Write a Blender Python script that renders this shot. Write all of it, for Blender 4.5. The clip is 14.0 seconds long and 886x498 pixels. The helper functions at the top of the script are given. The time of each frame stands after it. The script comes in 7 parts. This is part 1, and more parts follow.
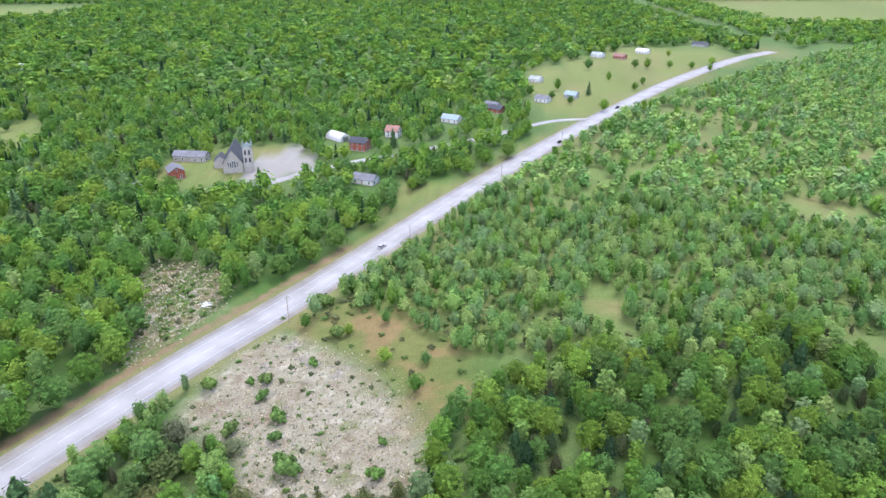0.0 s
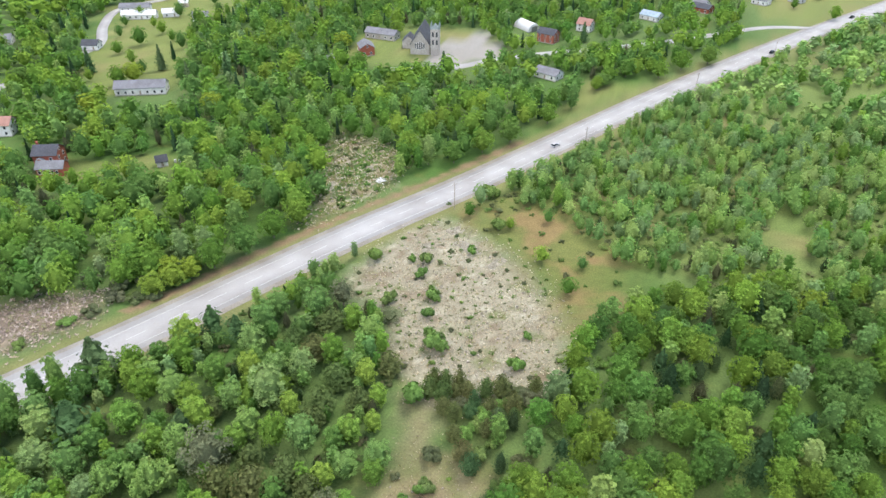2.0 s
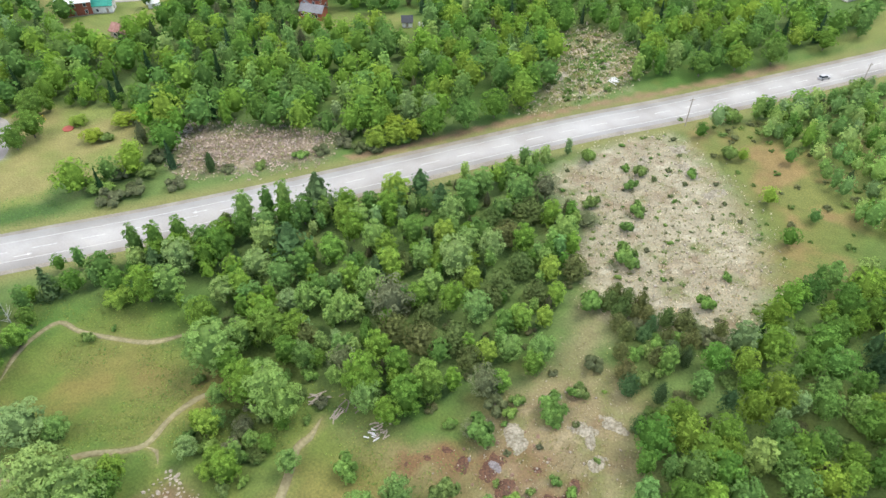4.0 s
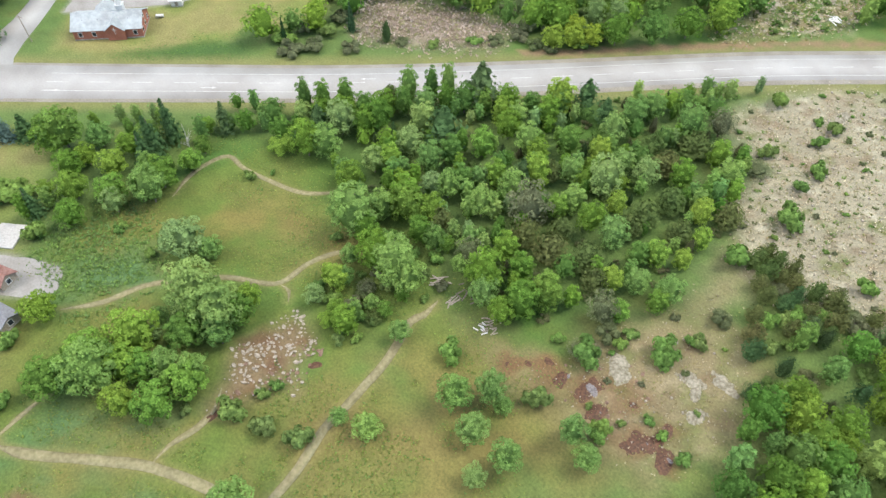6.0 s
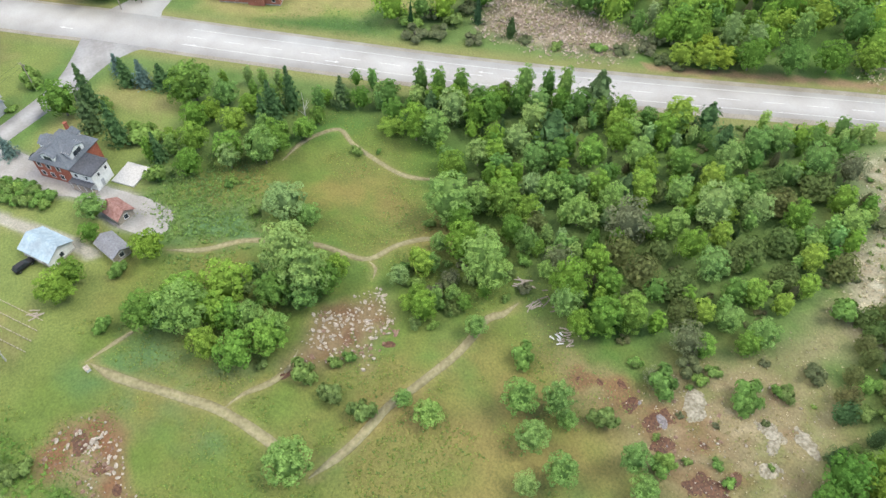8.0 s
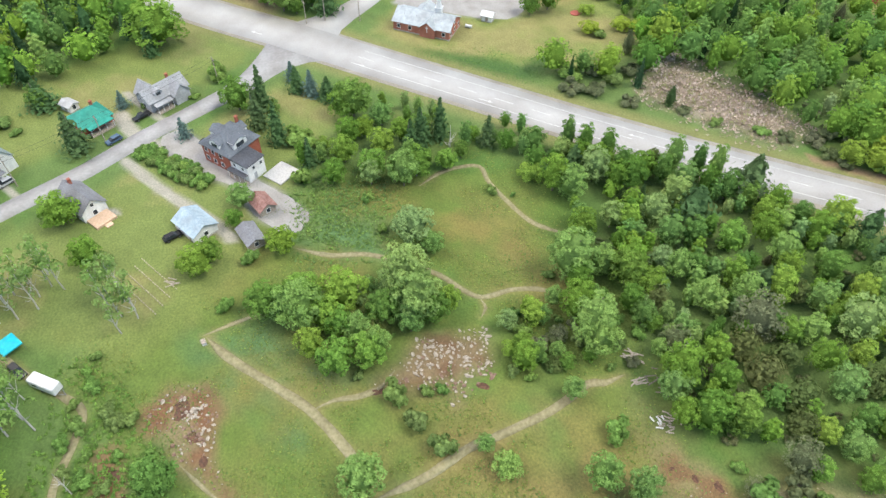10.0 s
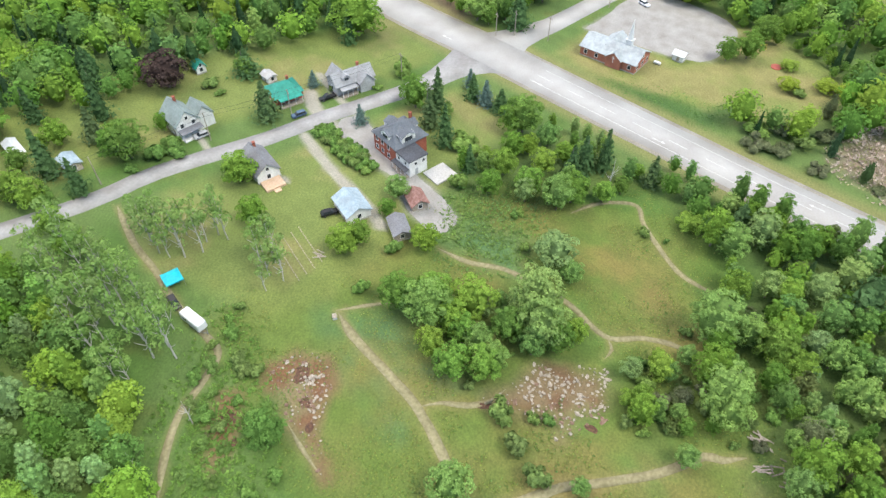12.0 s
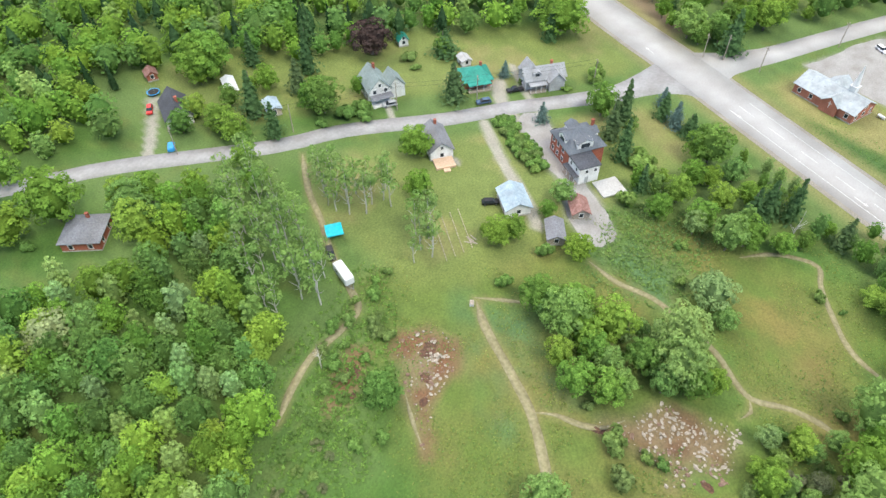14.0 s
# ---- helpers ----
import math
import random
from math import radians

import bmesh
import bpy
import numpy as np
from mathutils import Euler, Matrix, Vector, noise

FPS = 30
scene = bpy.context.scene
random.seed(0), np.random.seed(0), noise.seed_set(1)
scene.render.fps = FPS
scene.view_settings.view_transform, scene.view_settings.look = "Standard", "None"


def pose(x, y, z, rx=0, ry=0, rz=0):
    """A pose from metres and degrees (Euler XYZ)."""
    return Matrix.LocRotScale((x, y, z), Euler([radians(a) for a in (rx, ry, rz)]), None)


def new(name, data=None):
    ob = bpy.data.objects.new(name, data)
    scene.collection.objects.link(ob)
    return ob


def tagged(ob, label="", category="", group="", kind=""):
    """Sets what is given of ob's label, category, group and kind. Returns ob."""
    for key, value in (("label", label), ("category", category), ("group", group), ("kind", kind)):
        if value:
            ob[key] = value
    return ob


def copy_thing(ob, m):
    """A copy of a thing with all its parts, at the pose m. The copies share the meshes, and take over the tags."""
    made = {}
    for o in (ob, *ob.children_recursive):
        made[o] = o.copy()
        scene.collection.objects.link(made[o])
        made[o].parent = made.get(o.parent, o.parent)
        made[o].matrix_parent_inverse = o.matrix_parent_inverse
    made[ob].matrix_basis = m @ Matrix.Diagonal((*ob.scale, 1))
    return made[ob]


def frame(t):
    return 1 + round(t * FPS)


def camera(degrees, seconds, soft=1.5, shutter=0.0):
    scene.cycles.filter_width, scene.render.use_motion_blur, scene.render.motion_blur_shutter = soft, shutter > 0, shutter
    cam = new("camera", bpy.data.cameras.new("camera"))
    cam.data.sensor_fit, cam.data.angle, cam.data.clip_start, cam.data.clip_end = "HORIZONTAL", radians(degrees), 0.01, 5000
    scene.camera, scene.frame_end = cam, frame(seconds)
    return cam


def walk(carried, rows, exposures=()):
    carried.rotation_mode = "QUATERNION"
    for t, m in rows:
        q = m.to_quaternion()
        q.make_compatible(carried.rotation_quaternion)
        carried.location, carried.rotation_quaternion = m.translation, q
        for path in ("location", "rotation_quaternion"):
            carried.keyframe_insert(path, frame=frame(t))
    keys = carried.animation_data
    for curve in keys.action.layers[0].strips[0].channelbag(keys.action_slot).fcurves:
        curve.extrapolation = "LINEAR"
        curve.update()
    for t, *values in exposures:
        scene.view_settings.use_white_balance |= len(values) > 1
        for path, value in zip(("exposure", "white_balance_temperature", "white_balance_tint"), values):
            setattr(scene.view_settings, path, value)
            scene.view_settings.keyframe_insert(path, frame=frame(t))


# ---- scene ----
cam = camera(67.0, 14.0)
EYE = (0, 0, 120)
PATH = [
    (0.0, pose(*EYE, 65.18, 0.13, -0.74)),
    (0.5, pose(*EYE, 63.23, 0.00, 1.99)),
    (1.0, pose(*EYE, 60.95, -0.04, 5.46)),
    (1.5, pose(*EYE, 58.64, -0.11, 10.26)),
    (2.0, pose(*EYE, 56.34, -0.14, 15.47)),
    (2.5, pose(*EYE, 54.05, -0.21, 20.74)),
    (3.0, pose(*EYE, 51.74, -0.35, 26.09)),
    (3.5, pose(*EYE, 49.41, -0.39, 31.69)),
    (4.0, pose(*EYE, 47.14, -0.40, 37.32)),
    (4.2, pose(*EYE, 46.36, -0.42, 39.33)),
    (6.3, pose(*EYE, 38.13, -0.64, 56.83)),
    (6.5, pose(*EYE, 38.11, -0.59, 57.86)),
    (7.0, pose(*EYE, 38.04, -0.58, 60.56)),
    (7.5, pose(*EYE, 37.97, -0.56, 63.91)),
    (7.7, pose(*EYE, 37.94, -0.55, 65.08)),
    (9.8, pose(*EYE, 41.27, -0.38, 81.28)),
    (10.0, pose(*EYE, 41.55, -0.35, 82.55)),
    (10.5, pose(*EYE, 42.46, -0.28, 86.56)),
    (11.0, pose(*EYE, 42.98, -0.19, 90.89)),
    (11.5, pose(*EYE, 42.94, -0.08, 95.34)),
    (12.0, pose(*EYE, 42.91, -0.00, 99.84)),
    (12.5, pose(*EYE, 42.90, 0.08, 104.43)),
    (13.0, pose(*EYE, 42.87, 0.16, 109.05)),
    (13.5, pose(*EYE, 42.78, 0.30, 113.66)),
    (14.0, pose(*EYE, 42.68, 0.39, 118.28)),
]
walk(cam, PATH, [(0, 1.08, 5700, 18), (1.5, 1.04, 6100, 13), (3, 1.02, 6400, 8), (7, 1.03, 6500, 7), (14, 1.12, 6500, 7)])

# ---------------------------------------------------------------- light: high thin overcast
world = bpy.data.worlds.new("sky")
scene.world = world
world.use_nodes = True
wn = world.node_tree.nodes
sky = wn.new("ShaderNodeTexSky")
sky.sky_type, sky.sun_disc = "NISHITA", False
sky.sun_elevation, sky.sun_rotation = radians(58), radians(200)
sky.dust_density, sky.air_density = 3.0, 1.0
wn["Background"].inputs["Strength"].default_value = 0.155
world.node_tree.links.new(sky.outputs["Color"], wn["Background"].inputs["Color"])
sun = new("sun", bpy.data.lights.new("sun", "SUN"))
sun.data.energy, sun.data.angle, sun.data.color = 1.7, radians(24), (1.0, 0.95, 0.84)
sun.rotation_euler = (radians(32), 0, radians(160))

# ---------------------------------------------------------------- materials
def material(name, rough=0.8, metal=0.0):
    m = bpy.data.materials.new(name)
    m.use_nodes = True
    b = m.node_tree.nodes["Principled BSDF"]
    b.inputs["Roughness"].default_value, b.inputs["Metallic"].default_value = rough, metal
    b.inputs["Specular IOR Level"].default_value = 0.25
    return m, m.node_tree, b


def speckled(name, a, b, size, rough=0.8, bump=0.0, metal=0.0, detail=4.0, big=0.0):
    """Two colours mixed by fine noise of a real-world size in metres, with large stains over it."""
    m, nt, p = material(name, rough, metal)
    N, L = nt.nodes, nt.links
    co = N.new("ShaderNodeTexCoord")
    n = N.new("ShaderNodeTexNoise")
    n.inputs["Scale"].default_value, n.inputs["Detail"].default_value = 1 / size, detail
    L.new(co.outputs["Object"], n.inputs["Vector"])
    r = N.new("ShaderNodeValToRGB")
    r.color_ramp.elements[0].position, r.color_ramp.elements[1].position = 0.32, 0.68
    r.color_ramp.elements[0].color, r.color_ramp.elements[1].color = (*a, 1), (*b, 1)
    L.new(n.outputs["Fac"], r.inputs["Fac"])
    out = r.outputs["Color"]
    if big:
        n2 = N.new("ShaderNodeTexNoise")
        n2.inputs["Scale"].default_value, n2.inputs["Detail"].default_value = 1 / big, 3
        L.new(co.outputs["Object"], n2.inputs["Vector"])
        r2 = N.new("ShaderNodeValToRGB")
        r2.color_ramp.elements[0].position, r2.color_ramp.elements[1].position = 0.3, 0.7
        r2.color_ramp.elements[0].color, r2.color_ramp.elements[1].color = (0.78, 0.76, 0.74, 1), (1.08, 1.08, 1.08, 1)
        L.new(n2.outputs["Fac"], r2.inputs["Fac"])
        mx = N.new("ShaderNodeMix")
        mx.data_type, mx.blend_type = "RGBA", "MULTIPLY"
        mx.inputs[0].default_value = 1
        L.new(out, mx.inputs[6]), L.new(r2.outputs["Color"], mx.inputs[7])
        out = mx.outputs[2]
    L.new(out, p.inputs["Base Color"])
    if bump:
        bp = N.new("ShaderNodeBump")
        bp.inputs["Strength"].default_value, bp.inputs["Distance"].default_value = 0.6, bump
        L.new(n.outputs["Fac"], bp.inputs["Height"]), L.new(bp.outputs["Normal"], p.inputs["Normal"])
    return m


def leaf_material(name, ramp=None):
    """Foliage: half matt, half letting light through. With a ramp the tree's own random picks its hue; without, the tree's colour is in the mesh."""
    m = bpy.data.materials.new(name)
    m.use_nodes = True
    nt = m.node_tree
    N, L = nt.nodes, nt.links
    N.remove(N["Principled BSDF"])
    at = N.new("ShaderNodeAttribute")
    at.attribute_name = "tint"
    col = at.outputs["Color"]
    if ramp:
        oi = N.new("ShaderNodeObjectInfo")
        r = N.new("ShaderNodeValToRGB")
        e = r.color_ramp.elements
        while len(e) < len(ramp):
            e.new(0.5)
        for i, c in enumerate(ramp):
            e[i].position, e[i].color = i / (len(ramp) - 1), (*c, 1)
        L.new(oi.outputs["Random"], r.inputs["Fac"])
        mx = N.new("ShaderNodeMix")
        mx.data_type, mx.blend_type = "RGBA", "MULTIPLY"
        mx.inputs[0].default_value = 1
        L.new(r.outputs["Color"], mx.inputs[6]), L.new(col, mx.inputs[7])
        col = mx.outputs[2]
    co, nz, rp = N.new("ShaderNodeTexCoord"), N.new("ShaderNodeTexNoise"), N.new("ShaderNodeValToRGB")
    nz.inputs["Scale"].default_value, nz.inputs["Detail"].default_value, nz.inputs["Roughness"].default_value = 2.4, 3, 0.65
    rp.color_ramp.elements[0].position, rp.color_ramp.elements[1].position = 0.34, 0.66
    rp.color_ramp.elements[0].color, rp.color_ramp.elements[1].color = (0.78, 0.79, 0.8, 1), (1.2, 1.18, 1.16, 1)
    m2 = N.new("ShaderNodeMix")
    m2.data_type, m2.blend_type = "RGBA", "MULTIPLY"
    m2.inputs[0].default_value = 1
    L.new(co.outputs["Object"], nz.inputs["Vector"]), L.new(nz.outputs["Fac"], rp.inputs["Fac"])
    L.new(col, m2.inputs[6]), L.new(rp.outputs["Color"], m2.inputs[7])
    col = m2.outputs[2]
    d, t = N.new("ShaderNodeBsdfDiffuse"), N.new("ShaderNodeBsdfTranslucent")
    s = N.new("ShaderNodeMixShader")
    s.inputs[0].default_value = 0.22
    L.new(col, d.inputs["Color"]), L.new(col, t.inputs["Color"])
    L.new(d.outputs[0], s.inputs[1]), L.new(t.outputs[0], s.inputs[2])
    L.new(s.outputs[0], N["Material Output"].inputs["Surface"])
    return m


M = {}
M["asphalt"] = speckled("asphalt", (0.36, 0.355, 0.34), (0.40, 0.394, 0.38), 0.5, 0.85, 0.004, big=14)
M["street_asphalt"] = speckled("street_asphalt", (0.29, 0.288, 0.28), (0.345, 0.34, 0.332), 0.9, 0.85, 0.004, big=6)
M["gravel"] = speckled("gravel", (0.27, 0.25, 0.21), (0.42, 0.39, 0.335), 0.35, 0.95, 0.02, big=7)
M["trail"] = speckled("trodden_grass", (0.20, 0.185, 0.095), (0.31, 0.28, 0.165), 0.8, 0.95, 0.03, big=5)
M["paint"] = speckled("road_paint", (0.42, 0.42, 0.40), (0.62, 0.62, 0.60), 0.6, 0.6)
M["brick"] = speckled("red_brick", (0.26, 0.075, 0.05), (0.40, 0.14, 0.09), 0.25, 0.85, 0.004, big=3)
M["white_wall"] = speckled("white_siding", (0.66, 0.67, 0.67), (0.80, 0.80, 0.79), 0.5, 0.6, big=3)
M["grey_wall"] = speckled("grey_siding", (0.34, 0.36, 0.38), (0.46, 0.47, 0.49), 0.5, 0.6, big=3)
M["tan_wall"] = speckled("tan_siding", (0.45, 0.38, 0.30), (0.58, 0.50, 0.40), 0.5, 0.7, big=3)
M["stone"] = speckled("grey_limestone", (0.30, 0.29, 0.26), (0.50, 0.48, 0.44), 0.5, 0.9, 0.02, big=4)
M["shingle"] = speckled("dark_shingle", (0.055, 0.06, 0.07), (0.10, 0.105, 0.12), 0.4, 0.85, 0.01, big=4)
M["house_shingle"] = speckled("blue_grey_shingle", (0.10, 0.115, 0.135), (0.155, 0.17, 0.19), 0.4, 0.85, 0.01, big=3)
M["lot_gravel"] = speckled("packed_gravel", (0.27, 0.262, 0.245), (0.335, 0.325, 0.305), 0.5, 0.95, 0.01, big=5)
M["light_shingle"] = speckled("light_grey_shingle", (0.25, 0.26, 0.27), (0.36, 0.37, 0.38), 0.4, 0.8, 0.01, big=3)
M["grey_shingle"] = speckled("grey_shingle", (0.16, 0.165, 0.18), (0.25, 0.255, 0.27), 0.4, 0.85, 0.01, big=4)
M["pale_roof"] = speckled("pale_metal_roof", (0.34, 0.38, 0.40), (0.42, 0.46, 0.475), 1.0, 0.75, big=4)
M["green_roof"] = speckled("green_metal_roof", (0.02, 0.22, 0.17), (0.04, 0.30, 0.23), 1.0, 0.5, big=3)
M["teal_roof"] = speckled("dull_green_roof", (0.19, 0.245, 0.235), (0.26, 0.31, 0.30), 0.5, 0.7, big=3)
M["orange_roof"] = speckled("faded_red_roof", (0.30, 0.17, 0.13), (0.40, 0.23, 0.18), 0.5, 0.7, big=3)
M["rust_roof"] = speckled("rusty_roof", (0.22, 0.10, 0.08), (0.36, 0.22, 0.19), 0.6, 0.7, big=2)
M["blue_roof"] = speckled("pale_blue_roof", (0.27, 0.36, 0.42), (0.38, 0.47, 0.53), 0.6, 0.6, big=3)
M["glass"] = speckled("dark_glass", (0.02, 0.025, 0.03), (0.05, 0.06, 0.07), 1.0, 0.12)
M["trim"] = speckled("white_trim", (0.70, 0.70, 0.69), (0.82, 0.82, 0.81), 0.5, 0.5)
M["wood"] = speckled("weathered_wood", (0.24, 0.20, 0.16), (0.42, 0.37, 0.31), 0.3, 0.85, 0.01)
M["pale_deck"] = speckled("grey_deck_wood", (0.38, 0.37, 0.35), (0.52, 0.51, 0.49), 0.4, 0.8)
M["fresh_wood"] = speckled("fresh_wood", (0.52, 0.36, 0.24), (0.66, 0.47, 0.33), 0.4, 0.75)
M["bark"] = speckled("bark", (0.10, 0.085, 0.07), (0.22, 0.19, 0.16), 0.2, 0.9, 0.02)
M["pale_bark"] = speckled("pale_bark", (0.38, 0.36, 0.33), (0.58, 0.56, 0.52), 0.4, 0.85, 0.01)
M["rock"] = speckled("pale_rock", (0.25, 0.215, 0.16), (0.50, 0.455, 0.39), 0.5, 0.95, 0.05, big=3)
M["red_rock"] = speckled("red_rock", (0.14, 0.085, 0.06), (0.30, 0.21, 0.16), 0.5, 0.95, 0.05, big=3)
M["pale_outcrop"] = speckled("pale_outcrop_rock", (0.15, 0.135, 0.085), (0.37, 0.345, 0.275), 0.6, 0.95, 0.06, detail=8.0, big=2.5)
M["wet_rock"] = speckled("wet_red_rock", (0.045, 0.024, 0.016), (0.15, 0.075, 0.042), 0.5, 0.6, 0.05, detail=8.0, big=2)
M["dark_rock"] = speckled("dark_grey_rock", (0.08, 0.07, 0.07), (0.26, 0.24, 0.24), 0.3, 0.8, 0.04, detail=8.0)
M["faded_red"] = speckled("faded_red_plastic", (0.32, 0.08, 0.06), (0.40, 0.11, 0.08), 0.6, 0.5)
M["shed_roof"] = speckled("dull_white_roof", (0.38, 0.39, 0.39), (0.48, 0.48, 0.47), 0.8, 0.6, big=2)
M["chapel_brick"] = speckled("pale_red_brick", (0.33, 0.125, 0.085), (0.47, 0.20, 0.14), 0.25, 0.85, 0.004, big=3)
M["tarp"] = speckled("turquoise_tarp", (0.01, 0.36, 0.46), (0.03, 0.50, 0.60), 0.8, 0.5)
M["white_metal"] = speckled("white_metal", (0.58, 0.59, 0.59), (0.72, 0.72, 0.71), 0.8, 0.4)
M["grey_metal"] = speckled("grey_metal", (0.22, 0.23, 0.24), (0.32, 0.33, 0.34), 0.5, 0.4, metal=0.6)
M["rubber"] = speckled("rubber", (0.02, 0.02, 0.02), (0.035, 0.035, 0.035), 0.3, 0.8)
for nm, c in (("black", 0.02), ("silver", 0.45), ("white", 0.75)):
    M["car_" + nm] = speckled("car_" + nm, (c, c, c * 1.02), (c * 1.2, c * 1.2, c * 1.22), 2.0, 0.25)
M["car_red"] = speckled("car_red", (0.45, 0.03, 0.03), (0.52, 0.05, 0.04), 2.0, 0.25)
M["car_blue"] = speckled("car_blue", (0.06, 0.10, 0.16), (0.09, 0.14, 0.21), 2.0, 0.25)
M["blue_plastic"] = speckled("blue_plastic", (0.03, 0.25, 0.55), (0.05, 0.33, 0.65), 1.0, 0.4)
GREENS = [(0.10, 0.20, 0.038), (0.135, 0.25, 0.04), (0.16, 0.275, 0.043), (0.105, 0.205, 0.05), (0.18, 0.285, 0.042), (0.12, 0.215, 0.055)]
YOUNG = [(0.14, 0.255, 0.07), (0.185, 0.31, 0.08), (0.22, 0.34, 0.085), (0.155, 0.275, 0.08), (0.24, 0.345, 0.10), (0.19, 0.29, 0.11)]
M["maple_leaf"] = leaf_material("maple_leaves", [(0.18, 0.31, 0.05), (0.225, 0.33, 0.055), (0.155, 0.295, 0.055)])
M["verge_leaf"] = leaf_material("yellow_green_leaves", [(0.24, 0.32, 0.04), (0.20, 0.30, 0.05)])
M["leaf"] = leaf_material("broad_leaves", GREENS)
M["young_leaf"] = leaf_material("young_leaves", YOUNG)
M["birch_leaf"] = leaf_material("birch_leaves", [(0.165, 0.28, 0.075), (0.20, 0.315, 0.085), (0.18, 0.27, 0.09)])
M["leaf_stuff"] = leaf_material("wood_leaves")
M["needle"] = leaf_material("needles", [(0.075, 0.14, 0.055), (0.095, 0.175, 0.065), (0.115, 0.165, 0.07)])
M["brown_needle"] = leaf_material("olive_brown_needles", [(0.12, 0.165, 0.05), (0.15, 0.165, 0.06), (0.105, 0.165, 0.05), (0.165, 0.155, 0.065)])
M["grey_leaf"] = leaf_material("greyish_leaves", [(0.14, 0.175, 0.08), (0.17, 0.185, 0.105), (0.135, 0.18, 0.07)])
M["blue_needle"] = leaf_material("blue_needles", [(0.12, 0.19, 0.16), (0.15, 0.22, 0.19)])
M["shrub_leaf"] = leaf_material("shrub_leaves", [(0.125, 0.225, 0.06), (0.155, 0.275, 0.065), (0.15, 0.21, 0.07), (0.19, 0.30, 0.07)])
M["gold_leaf"] = leaf_material("golden_leaves", [(0.38, 0.40, 0.03), (0.30, 0.36, 0.04)])
M["pale_leaf"] = leaf_material("pale_leaves", [(0.30, 0.36, 0.15), (0.27, 0.33, 0.15)])
M["copper_leaf"] = leaf_material("copper_leaves", [(0.07, 0.05, 0.045), (0.09, 0.06, 0.05)])


# ---------------------------------------------------------------- plan of the ground
HIGHWAY = [(-330, -200), (-231, -61.5), (-206, -24), (-185.3, 5.6), (-163, 38), (-143.2, 67.2), (-118.7, 107), (-81.4, 170.9), (-53, 214.5), (-15.5, 277), (8.2, 316.9), (40.4, 367.9), (82.9, 432.8), (140.4, 514.8), (221.5, 625.3), (326, 743.8), (394, 802)]
STREET = [(-201, -19), (-190.3, -29.1), (-179.6, -36.7), (-169.9, -47.7), (-156.5, -64), (-144.5, -76.3), (-125.1, -100.7), (-109.3, -114.7), (-82, -147.5), (-64.9, -163.5), (-20, -208), (45, -275)]
CHAPEL_ROAD = [(-200, -22), (-212.1, -11.5), (-224.1, 0.7), (-247, 18.7), (-276.3, 42.5), (-335, 92)]
BARREN = [(-69.1, 152.7), (-67.3, 166.9), (-61.4, 182.4), (-53.7, 191.4), (-39.3, 184.2), (-25, 174.6), (-14.6, 164), (-6, 148.5), (-4.2, 130.7), (-6.8, 119.8), (-16.3, 115.3), (-25.3, 112.8), (-33.6, 108.8), (-40.6, 114.8), (-48, 126.6), (-52.5, 137.1), (-66.4, 144.7)]
BARREN_SOUTH = [(-33.5, 100.4), (-34, 90.1), (-36.4, 79.2), (-36.6, 67.1), (-34.9, 58.9), (-29, 55.9), (-19.1, 55.9), (-10.8, 67.1), (-13.5, 84.1), (-23.6, 91.5), (-32.7, 86.8)]
ROCK_FIELD = [(-70.1, -4.8), (-74.8, 0.2), (-79, 5.4), (-80.8, 12.1), (-80.1, 21.3), (-72.3, 21.5), (-70.2, 16.1), (-64.7, 12), (-67.5, 10.2), (-68.4, 4.2), (-68.1, -1.3)]
RED_ROCK = [(-65.9, -49), (-70.7, -48.9), (-75.1, -44.2), (-75, -37.4), (-68.6, -35), (-58.5, -34.5), (-48.5, -31.1), (-52.5, -34.4), (-58.4, -41.2), (-64.1, -44.3)]
RED_ROCK_WEST = [(-62.8, -57.7), (-63.6, -53.7), (-56.3, -51), (-49.2, -50.1), (-47.5, -52.4)]
RED_ROCK_EAST = [(-45.9, 48.9), (-40, 61.6), (-29.8, 72.1), (-17.5, 65.9), (-18.4, 55.4), (-29.7, 54.4)]
WET_PATCHES = [(-45.9, 49.8, 1.2), (-43.5, 53.3, 0.8), (-41.4, 57, 1.4), (-37.2, 57.1, 1.6), (-32.4, 58.9, 2.6), (-27.8, 57, 1.8), (-18.5, 59.9, 2.8), (-13.5, 60.9, 1.6), (-17.3, 65.7, 1.0), (-24.7, 64.5, 0.9)]
NORTH_CLEARING = [(-97.5, 173.4), (-101.1, 199.7), (-116.3, 228.2), (-114.1, 247.4), (-95.9, 246.3), (-78.9, 230.1), (-79.6, 207.5), (-89.2, 188.5)]
MARSH = [(-174.2, 92.8), (-176.9, 98.8), (-151.3, 117.2), (-137.6, 123.5), (-132.8, 113.8), (-144.9, 97.7), (-157.9, 84.6), (-163.8, 83.8)]
CHURCH_LAWN = [(-203.9, 3.2), (-234.7, 23.8), (-240.9, 56), (-226.7, 80.1), (-199.1, 99.1), (-176.4, 78.8), (-176.2, 55), (-192.7, 18.3)]
CHURCH_LOT = [(-223.1, 12.3), (-253, 34.1), (-243.1, 55.9), (-229.2, 64.9), (-208.8, 53.4), (-209.3, 42.6), (-212.1, 35)]
HOUSE_LAWN = [(-192.6, -38.7), (-179.3, -55), (-149.1, -91.6), (-125.9, -116.2), (-106.7, -137), (-116.6, -175.1), (-148.8, -159.8), (-187.4, -108.3), (-207.1, -73), (-218.2, -60.7), (-199.1, -36.8)]
